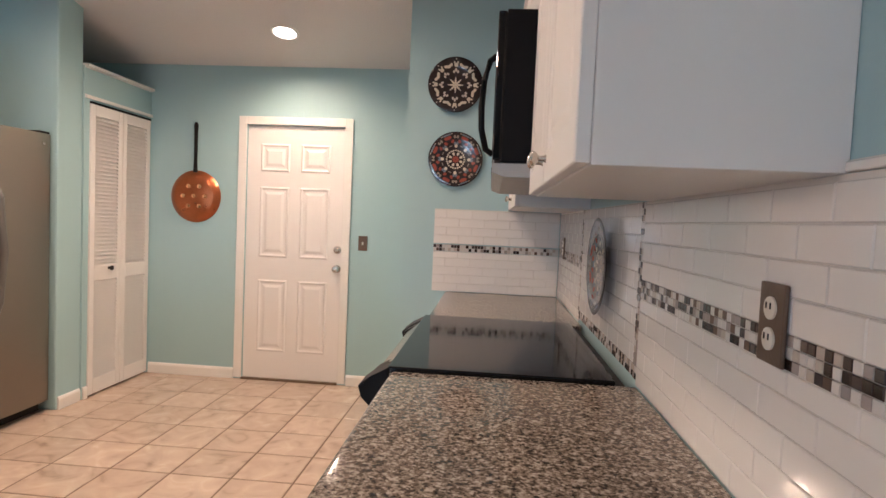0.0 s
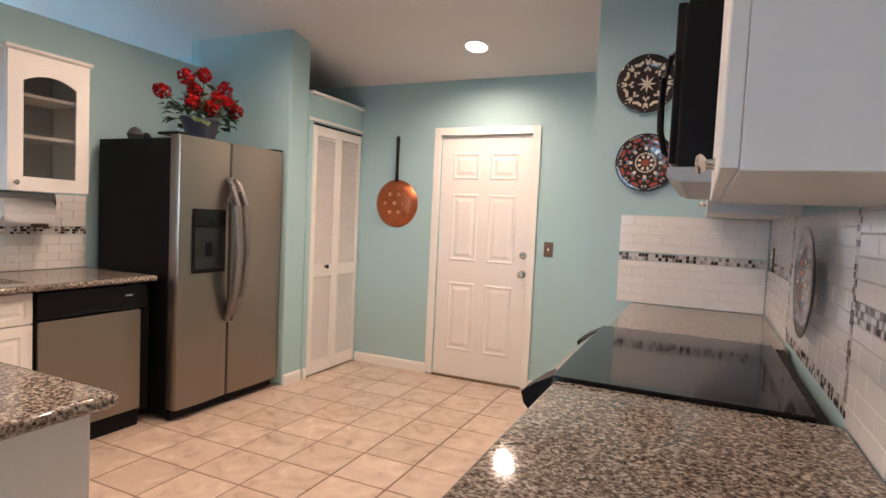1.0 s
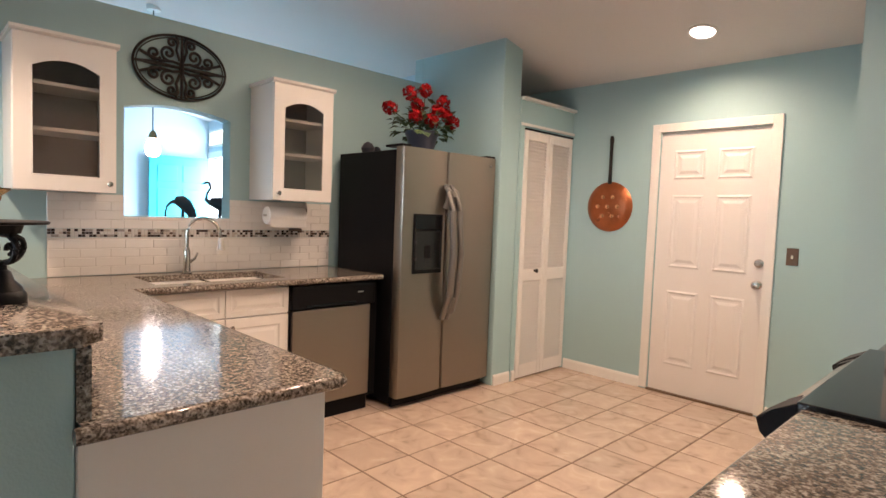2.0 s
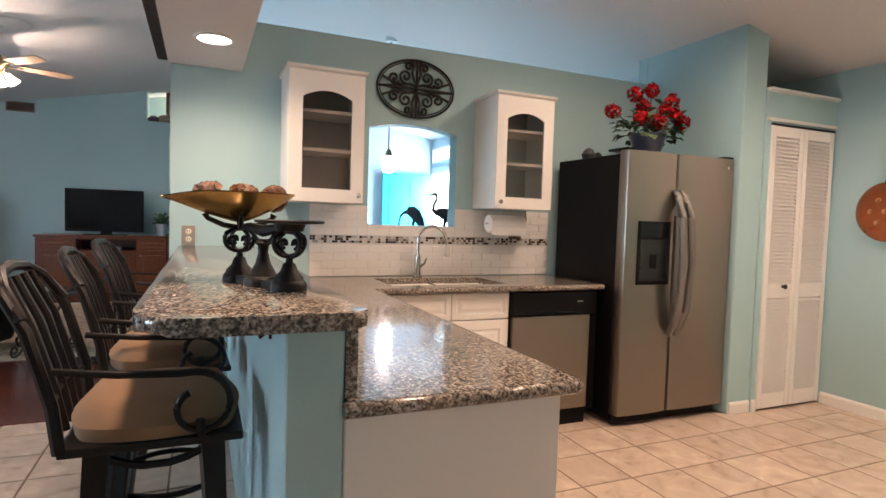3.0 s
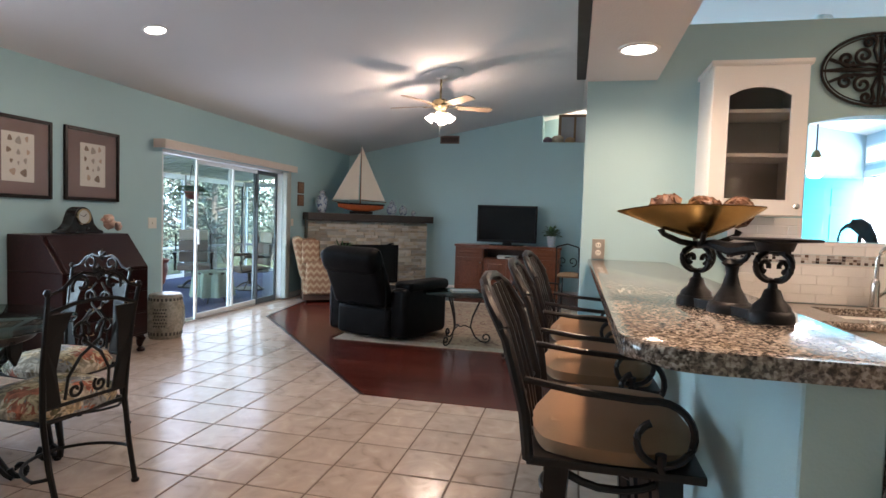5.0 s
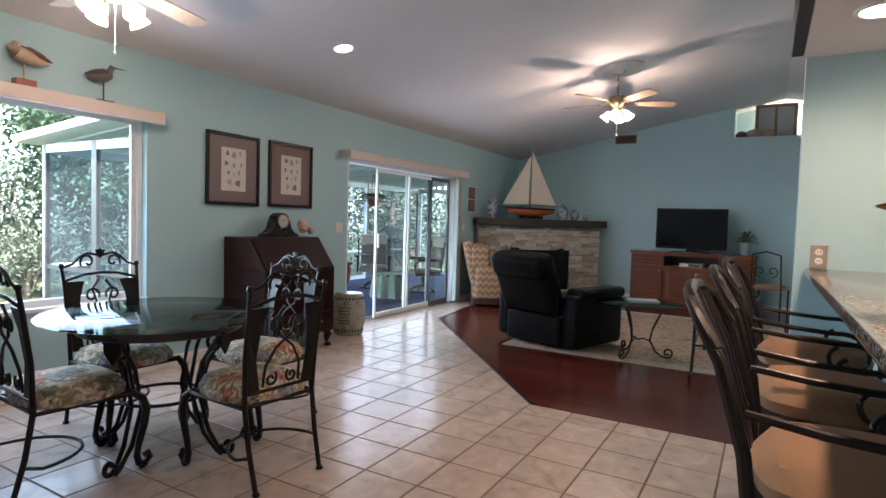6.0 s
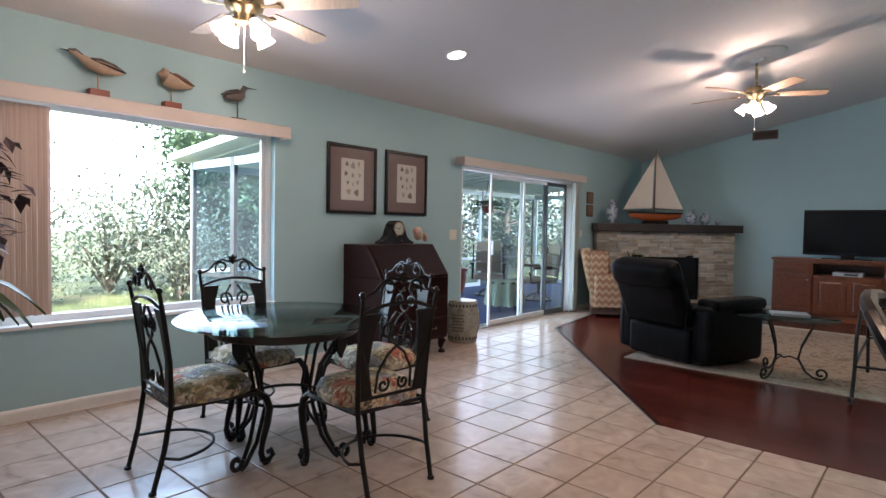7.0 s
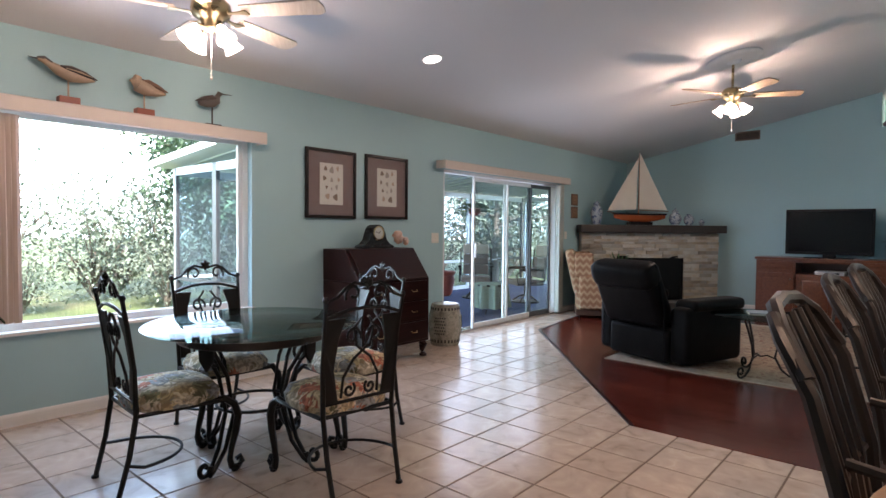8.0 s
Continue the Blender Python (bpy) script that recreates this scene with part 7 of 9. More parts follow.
# plant beside the television
GREEN = ramped("house_plant_leaf", [(0.3, (0.02, 0.06, 0.015)), (0.7, (0.07, 0.15, 0.05))], 15, rough=0.45)
tp = thing("potted_plant", "small green plant in a pale pot beside the television", "potted plant", (-8.45, 1.06, 0.901))
bm = bmesh.new()
lathe(bm, [(0.055, 0), (0.06, 0.01), (0.075, 0.16), (0.085, 0.19), (0.07, 0.19), (0, 0.17)], (0, 0, 0), 20)
part("pot", bm, plain("pale_pot", (0.36, 0.38, 0.40), 0.4), tp, "", True)
bm = bmesh.new()
rnd = random.Random(9)
for _ in range(150):
    a, e = rnd.uniform(0, 6.28), rnd.uniform(0.1, 1.2)
    d = Vector((math.cos(a) * math.cos(e), math.sin(a) * math.cos(e), math.sin(e)))
    leaf_quad(bm, Vector((0, 0, 0.19)) + d * rnd.uniform(0.02, 0.15), d + Vector((0, 0, rnd.uniform(-0.6, 0.1))), Vector((0, 0, 1)), rnd.uniform(0.06, 0.10), 0.05)
part("foliage", bm, GREEN, tp)

# wall vent
vn = thing("wall_vent", "bronze-painted wall air vent under the ceiling", "vent", (-8.80, -1.11, 2.770), 90)
VB = plain("vent_brown", (0.16, 0.11, 0.09), 0.5, 0.2)
for b in ((0, 0.37, -0.012, -0.001, 0, 0.02), (0, 0.37, -0.012, -0.001, 0.13, 0.15), (0, 0.02, -0.012, -0.001, 0.02, 0.13), (0.35, 0.37, -0.012, -0.001, 0.02, 0.13)):
    part("frame_bar", cbox(*b), VB, vn)
part("backing", cbox(0.02, 0.35, -0.003, -0.001, 0.02, 0.13), BLACK, vn)
for i in range(7):
    bm = bmesh.new()
    prism(bm, [(-0.004, 0.0), (-0.010, -0.008), (-0.011, -0.006), (-0.005, 0.002)], "x", 0.02, 0.35)
    bm.transform(Matrix.Translation((0, 0, 0.03 + i * 0.0155)))
    part("slat", bm, VB, vn)

# things on the open ledge
lf = thing("leaning_frame", "brown window-like frame leaning on the open ledge", "frame", (-9.10, 1.08, 2.801), 90)
OAK = plain("oak_frame", (0.22, 0.13, 0.07), 0.5, vary=0.15, scale=20)
for b in ((0, 0.05, 0, 0.03, 0, 0.56), (0.55, 0.60, 0, 0.03, 0, 0.56), (0.05, 0.55, 0, 0.03, 0, 0.05), (0.05, 0.55, 0, 0.03, 0.51, 0.56), (0.28, 0.32, 0.005, 0.025, 0.05, 0.51)):
    part("frame_bar", cbox(*b, 0.003, 1), OAK, lf)
part("panel", cbox(0.05, 0.55, 0.012, 0.018, 0.05, 0.51), plain("grey_panel", (0.33, 0.33, 0.35), 0.5), lf, "greyish panel")
for yy, r, col, lab in ((0.90, 0.085, (0.16, 0.10, 0.14), "dark round shell ornament on the ledge"), (1.08, 0.11, (0.42, 0.33, 0.24), "large tan coral ornament on the ledge"), (1.30, 0.085, (0.40, 0.28, 0.16), "tan shell ornament on the ledge")):
    bm = bmesh.new()
    bmesh.ops.create_icosphere(bm, subdivisions=3, radius=r)
    for v in bm.verts:
        v.co *= 1 + 0.18 * noise.noise(v.co * 18 + Vector((yy, 0, 0)))
        v.co.z = max(v.co.z * 0.75, -r * 0.6)
    o = single("shell_ornament", bm, plain("ornament_%d" % int(yy * 100), col, 0.7, vary=0.25, scale=40, bump=0.4, bscale=40), lab, "ornament", "ledge ornaments", True)
    o.location = (-8.95, yy, 2.801 + r * 0.6)

# recliner, seen from behind
LEATHER = ramped("black_leather", [(0.3, (0.003, 0.003, 0.003)), (0.7, (0.007, 0.0065, 0.0065))], 9, rough=0.42, bump=0.25, bscale=55, spec=0.075)


def puffy(x0, x1, y0, y1, z0, z1, w):
    bm = cbox(x0, x1, y0, y1, z0, z1, w, 5)
    return bm


rc = thing("recliner", "black leather recliner turned towards the fireplace", "recliner", (-4.32, -0.61, 0), 70)
# local -y is the back of the chair towards the dining side; it faces +y
part("base", puffy(-0.36, 0.36, -0.40, 0.40, 0.04, 0.36, 0.05), LEATHER, rc, "", True)
part("seat_cushion", puffy(-0.30, 0.30, -0.25, 0.46, 0.34, 0.50, 0.06), LEATHER, rc, "", True)
for s in (-1, 1):
    bm = puffy(s * 0.44 - 0.105, s * 0.44 + 0.105, -0.36, 0.45, 0.05, 0.58, 0.07)
    part("arm", bm, LEATHER, rc, "padded arm", True)
    bm = puffy(s * 0.44 - 0.115, s * 0.44 + 0.115, -0.28, 0.48, 0.53, 0.645, 0.055)
    part("arm_pad", bm, LEATHER, rc, "", True)
bm = puffy(-0.36, 0.36, -0.10, 0.10, 0.0, 0.62, 0.075)
bm.transform(Matrix.Translation((0, -0.36, 0.40)) @ Matrix.Rotation(radians(24), 4, 'X'))
part("backrest", bm, LEATHER, rc, "tall padded back", True)
bm = puffy(-0.37, 0.37, -0.12, 0.11, 0.38, 0.64, 0.10)
bm.transform(Matrix.Translation((0, -0.37, 0.40)) @ Matrix.Rotation(radians(24), 4, 'X'))
part("head_cushion", bm, LEATHER, rc, "rolled head cushion", True)
for s in (-1, 1):
    bm = bmesh.new()
    tube(bm, [(s * 0.372, -0.47, 0.10), (s * 0.372, -0.46, 0.55), (s * 0.36, -0.58, 0.98)], 0.007, 5)
    part("welt", bm, LEATHER, rc, "", True)

# chevron armchair
m, N, L, b = shader("chevron_fabric", 0.9)
co = N.new("ShaderNodeTexCoord")
sp = N.new("ShaderNodeSeparateXYZ")
L.new(co.outputs["Object"], sp.inputs[0])
pp = N.new("ShaderNodeMath")
pp.operation = 'PINGPONG'
pp.inputs[1].default_value = 0.045
sm2 = N.new("ShaderNodeMath")
sm2.operation = 'ADD'
L.new(sp.outputs[0], sm2.inputs[0])
L.new(sp.outputs[1], sm2.inputs[1])
L.new(sm2.outputs[0], pp.inputs[0])
ad = N.new("ShaderNodeMath")
ad.operation = 'ADD'
L.new(pp.outputs[0], ad.inputs[0])
L.new(sp.outputs[2], ad.inputs[1])
fr2 = N.new("ShaderNodeMath")
fr2.operation = 'PINGPONG'
fr2.inputs[1].default_value = 0.05
L.new(ad.outputs[0], fr2.inputs[0])
mr = N.new("ShaderNodeMapRange")
mr.inputs["From Max"].default_value = 0.05
L.new(fr2.outputs[0], mr.inputs["Value"])
rp = N.new("ShaderNodeValToRGB")
while len(rp.color_ramp.elements) < 5:
    rp.color_ramp.elements.new(0.5)
for e, (p, c) in zip(rp.color_ramp.elements, ((0.0, (0.32, 0.21, 0.125)), (0.35, (0.35, 0.235, 0.14)), (0.5, (0.20, 0.075, 0.040)), (0.75, (0.27, 0.15, 0.08)), (1.0, (0.16, 0.060, 0.032)))):
    e.position = p
    e.color = (*c, 1)
L.new(mr.outputs[0], rp.inputs[0])
L.new(rp.outputs[0], b.inputs["Base Color"])
CHEVRON = m
ac = thing("armchair", "tan and rust chevron wing armchair beside the sliding door", "armchair", (-6.44, -2.35, 0), 30)
part("seat_base", puffy(-0.33, 0.33, -0.33, 0.33, 0.12, 0.42, 0.04), CHEVRON, ac, "", True)
part("seat_cushion", puffy(-0.27, 0.27, -0.26, 0.36, 0.40, 0.52, 0.05), CHEVRON, ac, "", True)
bm = puffy(-0.34, 0.34, -0.075, 0.075, 0.0, 0.66, 0.06)
bm.transform(Matrix.Translation((0, -0.28, 0.34)) @ Matrix.Rotation(radians(13), 4, 'X'))
part("backrest", bm, CHEVRON, ac, "high padded back", True)
for s in (-1, 1):
    part("arm", puffy(s * 0.34 - 0.07, s * 0.34 + 0.07, -0.30, 0.32, 0.14, 0.64, 0.06), CHEVRON, ac, "", True)
    bm = puffy(s * 0.34 - 0.04, s * 0.34 + 0.04, -0.36, -0.10, 0.60, 0.95, 0.035)
    part("wing", bm, CHEVRON, ac, "", True)
    for y in (-0.28, 0.28):
        bm = bmesh.new()
        tube(bm, [(s * 0.28, y, 0.13), (s * 0.29, y, 0.0)], [0.025, 0.016], 8)
        part("leg", bm, DARKWOOD, ac, "", True)
part("skirt", cbox(-0.335, 0.335, -0.335, 0.335, 0.045, 0.125, 0.004, 1), plain("dark_skirt", (0.06, 0.025, 0.015), 0.9), ac, "dark lower band")
bm = puffy(-0.17, 0.17, -0.05, 0.05, 0, 0.30, 0.045)
bm.transform(Matrix.Translation((0.02, -0.11, 0.53)) @ Matrix.Rotation(radians(20), 4, 'X'))
o = single("throw_pillow", bm, plain("rust_pillow", (0.26, 0.09, 0.06), 0.9, vary=0.2, scale=40), "rust patterned pillow leaning in the armchair", "pillow", smooth=True)
o.matrix_basis = pose(-6.44, -2.35, 0, 0, 0, 30)
fernp = thing("potted_fern", "dark green fern standing behind the armchair", "potted plant", (-7.05, -2.30, 0))
bm = bmesh.new()
lathe(bm, [(0.12, 0), (0.16, 0.30), (0.17, 0.34), (0.14, 0.34), (0, 0.32)], (0, 0, 0), 20)
part("pot", bm, plain("brown_pot", (0.08, 0.05, 0.04), 0.5), fernp, "", True)
bm = bmesh.new()
for _ in range(260):
    a, e = rnd.uniform(0, 6.28), rnd.uniform(0.0, 1.4)
    d = Vector((math.cos(a) * math.cos(e), math.sin(a) * math.cos(e), math.sin(e)))
    leaf_quad(bm, Vector((0, 0, 0.50)) + d * rnd.uniform(0.05, 0.36), d + Vector((0, 0, rnd.uniform(-0.8, 0.1))), Vector((0, 0, 1)), rnd.uniform(0.08, 0.13), 0.03)
part("foliage", bm, GREEN, fernp)

# glass coffee table with iron scroll legs
cfx, cfy = -4.12, 0.30
ct = thing("coffee_table", "round glass-topped table on three scrolled iron legs", "coffee table", (cfx, cfy, 0.012), 100)
bm = bmesh.new()
lathe(bm, [(0, 0.525), (0.40, 0.525), (0.408, 0.531), (0.40, 0.537), (0, 0.537)], (0, 0, 0), 48)
part("glass_top", bm, TGLASS, ct, "round glass", True)
bm = bmesh.new()
tube(bm, [(0.24 * math.cos(2 * math.pi * i / 36), 0.24 * math.sin(2 * math.pi * i / 36), 0.515) for i in range(37)], 0.008, 6, False)
part("top_ring", bm, IRON, ct, "", True)
for k in range(3):
    d = Vector((math.cos(radians(120 * k)), math.sin(radians(120 * k)), 0))
    bm = bmesh.new()
    line = [(0.24, 0.512), (0.19, 0.42), (0.13, 0.28), (0.11, 0.17), (0.16, 0.07), (0.22, 0.022)] + [(0.275 + u, 0.062 + v) for u, v in spiral(0, 0, 0.050, 0.015, -95, 330, 20)]
    tube(bm, [d * u + Vector((0, 0, v)) for u, v in line], 0.010, 6)
    part("scroll_leg", bm, IRON, ct, "", True)
    bm = bmesh.new()
    tube(bm, [d * 0.115 + Vector((0, 0, 0.16)), d * 0.05 + Vector((0, 0, 0.185)), Vector((0, 0, 0.17))], 0.007, 6)
    part("brace", bm, IRON, ct, "", True)
mg = thing("magazine_stack", "small stack of magazines on the coffee table", "magazines", (cfx - 0.05, cfy + 0.02, 0.5495), 20)
for i, col in enumerate(((0.30, 0.34, 0.30), (0.50, 0.48, 0.42), (0.22, 0.28, 0.32))):
    part("magazine", cbox(-0.11 + 0.01 * i, 0.11 + 0.01 * i, -0.14, 0.14, i * 0.008, i * 0.008 + 0.007), plain("magazine_%d" % i, col, 0.4, vary=0.2, scale=30), mg)

# iron side chair far behind the bar
sc2 = thing("iron_side_chair", "dark scrolled iron chair against the far blue wall", "chair", (-7.7, 1.42, 0), 75)
for s in (-1, 1):
    bm = bmesh.new()
    tube(bm, [(s * 0.19, -0.2, 0), (s * 0.19, -0.19, 0.45), (s * 0.18, -0.24, 0.95)], 0.012, 6)
    part("rear_leg", bm, IRON, sc2, "", True)
    bm = bmesh.new()
    tube(bm, [(s * 0.19, 0.2, 0), (s * 0.19, 0.19, 0.45)], 0.012, 6)
    part("front_leg", bm, IRON, sc2, "", True)
    bm = bmesh.new()
    tube(bm, [(s * x, -0.22, zz) for x, zz in spiral(0.08, 0.72, 0.08, 0.02, -90, 300, 18)], 0.008, 6)
    part("scroll", bm, IRON, sc2, "", True)
q = cushion(0.42, 0.42, 0.06, 0.02)
q.transform(Matrix.Translation((0, 0, 0.455)))
part("seat", q, SEATF, sc2, "tan seat", True)
bm = bmesh.new()
tube(bm, [(-0.18, -0.24, 0.95), (0, -0.26, 1.0), (0.18, -0.24, 0.95)], 0.011, 6)
part("top_rail", bm, IRON, sc2, "", True)

# rug
RUG = ramped("faded_oriental_rug", [(0.25, (0.09, 0.045, 0.035)), (0.42, (0.24, 0.17, 0.12)), (0.56, (0.33, 0.26, 0.19)), (0.68, (0.20, 0.085, 0.055)), (0.8, (0.13, 0.11, 0.08))], 5, rough=0.95, distort=2.5, bump=0.3, bscale=300)
RUGB = ramped("rug_border", [(0.3, (0.30, 0.25, 0.19)), (0.7, (0.42, 0.36, 0.28))], 22, rough=0.95, bump=0.3, bscale=300)
rg = thing("area_rug", "faded beige and rust oriental rug on the wood floor", "rug", (0, 0, 0))
part("field", cbox(-7.0, -3.98, -0.85, 1.45, 0.0052, 0.0115), RUG, rg)
for b_ in ((-3.98, -3.82, -1.02, 1.60), (-7.16, -7.0, -1.02, 1.60)):
    part("border", cbox(b_[0], b_[1], b_[2], b_[3], 0.0052, 0.0118), RUGB, rg)
for b_ in ((-7.0, -3.98, -1.02, -0.85), (-7.0, -3.98, 1.45, 1.60)):
    part("border", cbox(b_[0], b_[1], b_[2], b_[3], 0.0052, 0.0118), RUGB, rg)

# indoor tree and broad-leaf plant beside the window
BURG = ramped("burgundy_leaf", [(0.3, (0.022, 0.010, 0.012)), (0.6, (0.06, 0.022, 0.026)), (0.85, (0.05, 0.05, 0.025))], 12, rough=0.42)
ft = thing("indoor_tree", "artificial ficus tree with dark burgundy-green leaves in a pot", "indoor tree", (1.33, -2.18, 0))
bm = bmesh.new()
lathe(bm, [(0.15, 0), (0.19, 0.30), (0.20, 0.33), (0.17, 0.33), (0, 0.30)], (0, 0, 0), 22)
part("pot", bm, plain("woven_pot", (0.16, 0.10, 0.06), 0.7, bump=0.4, bscale=40), ft, "", True)
bm = bmesh.new()
tube(bm, [(0, 0, 0.30), (0.02, 0.01, 0.8), (-0.02, 0.02, 1.3), (0.0, 0.0, 2.08)], [0.028, 0.022, 0.016, 0.008], 8)
leaves = bmesh.new()
for k in range(34):
    a = rnd.uniform(0, 6.28)
    zz = rnd.uniform(1.02, 2.08)
    ln = rnd.uniform(0.24, 0.54) * (1.0 if zz < 1.85 else 0.7)
    tip = Vector((math.cos(a) * ln, math.sin(a) * ln, zz + rnd.uniform(-0.05, 0.12)))
    tube(bm, [(0, 0, zz - 0.08), (tip.x * 0.5, tip.y * 0.5, zz + 0.06), tuple(tip)], [0.006, 0.004, 0.002], 5)
    for _ in range(32):
        t = rnd.uniform(0.25, 1.05)
        c = Vector((tip.x * t, tip.y * t, zz + (tip.z - zz) * t)) + Vector([rnd.uniform(-0.05, 0.05) for _ in range(3)])
        leaf_quad(leaves, c, Vector((math.cos(a) + rnd.uniform(-1, 1), math.sin(a) + rnd.uniform(-1, 1), rnd.uniform(-1.0, 0.2))), Vector((0, 0, 1)), rnd.uniform(0.085, 0.125), rnd.uniform(0.045, 0.06))
part("trunk", bm, plain("tree_bark", (0.09, 0.06, 0.04), 0.8, bump=0.4), ft, "", True)
part("crown", leaves, BURG, ft)
DEEPLEAF = ramped("deep_green_leaf", [(0.3, (0.010, 0.035, 0.008)), (0.7, (0.035, 0.085, 0.022))], 15, rough=0.5, spec=0.25)
bp2 = thing("potted_plant", "broad-leaved green plant in a floor pot by the window", "potted plant", (1.34, -1.62, 0))
bm = bmesh.new()
lathe(bm, [(0.11, 0), (0.14, 0.25), (0.15, 0.28), (0.12, 0.28), (0, 0.26)], (0, 0, 0), 20)
part("pot", bm, plain("dark_pot", (0.05, 0.04, 0.035), 0.5), bp2, "", True)
for k in range(15):
    a = 6.28 * k / 15 + rnd.uniform(-0.2, 0.2)
    bm = bmesh.new()
    d = Vector((math.cos(a), math.sin(a), 0))
    s = Vector((-math.sin(a), math.cos(a), 0))
    ln, h0, wl = rnd.uniform(0.24, 0.36), rnd.uniform(0.80, 1.10), rnd.uniform(0.05, 0.075)
    tube(bm, [(0, 0, 0.26), tuple(d * 0.06 + Vector((0, 0, h0 * 0.75))), tuple(d * 0.12 + Vector((0, 0, h0)))], 0.006, 5)
    rows = []
    for i in range(7):
        t = i / 6
        c = d * (0.12 + ln * t) + Vector((0, 0, h0 + 0.06 * math.sin(t * 2.2) - 0.20 * t * t))
        wv = wl * math.sin(math.pi * min(0.98, 0.08 + 0.9 * t)) + 0.002
        rows.append((bm.verts.new(c + s * wv + Vector((0, 0, 0.012))), bm.verts.new(c), bm.verts.new(c - s * wv + Vector((0, 0, 0.012)))))
    for p_, q_ in zip(rows, rows[1:]):
        bm.faces.new((p_[0], p_[1], q_[1], q_[0]))
        bm.faces.new((p_[1], p_[2], q_[2], q_[1]))
    part("leaf", bm, DEEPLEAF, bp2, "", True)

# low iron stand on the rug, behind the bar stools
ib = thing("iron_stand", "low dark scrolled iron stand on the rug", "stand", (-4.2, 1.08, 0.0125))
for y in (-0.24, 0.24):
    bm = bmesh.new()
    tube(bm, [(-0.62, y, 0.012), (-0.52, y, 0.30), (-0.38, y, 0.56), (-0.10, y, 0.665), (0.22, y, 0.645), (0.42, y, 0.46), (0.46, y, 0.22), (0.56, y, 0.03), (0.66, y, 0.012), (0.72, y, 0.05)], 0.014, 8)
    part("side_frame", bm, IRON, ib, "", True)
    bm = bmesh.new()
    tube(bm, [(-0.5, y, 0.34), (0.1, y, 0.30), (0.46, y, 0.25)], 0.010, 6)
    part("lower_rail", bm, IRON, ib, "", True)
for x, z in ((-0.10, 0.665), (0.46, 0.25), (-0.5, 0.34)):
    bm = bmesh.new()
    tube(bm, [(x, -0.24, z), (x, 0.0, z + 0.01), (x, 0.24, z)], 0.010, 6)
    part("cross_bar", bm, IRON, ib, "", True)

# ---- foyer behind the pass-through ----
TURQ = plain("turquoise_door_paint", (0.02, 0.50, 0.60), 0.35, vary=0.05, scale=4, bump=0.03)
door = thing("entry_door", "open turquoise panelled entry door standing against the wall", "door", (-6.98, 4.36, 0.012))
part("leaf", cbox(-0.022, 0.022, 0.0, 0.86, 0, 2.04, 0.003), TURQ, door)
for y0 in (0.11, 0.47):
    for z0, z1 in ((0.22, 0.85), (0.98, 1.55), (1.66, 1.90)):
        part("panel", cbox(0.022, 0.030, y0, y0 + 0.28, z0, z1, 0.006), TURQ, door)
bm = bmesh.new()
lathe(bm, [(0.0, 0), (0.028, 0.0), (0.028, 0.008), (0.012, 0.012), (0.012, 0.04), (0.028, 0.05), (0.028, 0.07), (0.0, 0.08)], (0.022, 0.07, 0.98), 14, Matrix.Rotation(radians(90), 3, 'Y'))
part("door_knob", bm, CHROME, door, "satin nickel knob", True)

bm = bmesh.new()
for a in ((-7.045, -7.005, 0, 2.10), (-6.145, -6.06, 0, 2.16), (-7.045, -6.06, 2.08, 2.17)):
    box(bm, a[0], a[1], 5.236, 5.36, a[2], a[3])
setting("door_frame_entry", soften(bm, 0.004), TRIM, "white wooden entry door frame")
win = thing("transom_window", "white framed transom window over the entry", "window", (-7.02, 5.25, 2.24))
win["kind"] = "structure"
bm = bmesh.new()
for a in ((0, 1.47, 0, 0.03), (0, 1.47, 0.23, 0.26), (0, 0.03, 0.03, 0.23), (1.44, 1.47, 0.03, 0.23)):
    box(bm, a[0], a[1], -0.015, 0.09, a[2], a[3])
part("window_frame", bm, TRIM, win)
glassp = part("pane", cbox(0.03, 1.44, 0.03, 0.036, 0.03, 0.23), PANE, win)
glassp.visible_shadow = False

pend = thing("pendant_lamp", "hanging pendant lamp with a lit ribbed glass globe", "lamp", (-3.47, 3.34, -0.065))
top = ceil_z(3.34) + 0.065
bm = bmesh.new()
tube(bm, [(0, 0, 2.03), (0, 0, 2.5), (0, 0, top - 0.01)], 0.006, 8)
part("cord", bm, IRON, pend)
bm = bmesh.new()
lathe(bm, [(0.0, top - 0.03), (0.055, top - 0.03), (0.06, top + 0.02), (0.0, top + 0.03)], (0, 0, 0), 16)
part("canopy", bm, TRIM, pend, "white ceiling canopy", True)
bm = bmesh.new()
lathe(bm, [(0.0, 2.05), (0.02, 2.04), (0.035, 2.0), (0.04, 1.975)], (0, 0, 0), 16)
part("socket_cap", bm, BRASS, pend, "", True)
bm = bmesh.new()
lathe(bm, [(0.032, 1.975), (0.045, 1.945), (0.056, 1.91), (0.060, 1.875), (0.054, 1.84), (0.034, 1.82), (0.0, 1.815)], (0, 0, 0), 20)
part("globe", bm, glow("lit_pendant_glass", (1.0, 0.96, 0.90), 16.0), pend, "lit frosted glass globe", True)

cons = thing("console_table", "white painted console table in the foyer", "table", (-2.35, 3.30, 0))
part("tabletop", cbox(-0.20, 0.20, -0.62, 0.62, 0.775, 0.805, 0.006), TRIM, cons)
part("apron", cbox(-0.17, 0.17, -0.58, 0.58, 0.68, 0.775, 0.003), TRIM, cons)
for sx in (-0.165, 0.125):
    for sy in (-0.575, 0.535):
        part("leg", cbox(sx, sx + 0.04, sy, sy + 0.04, 0, 0.68, 0.004), TRIM, cons)

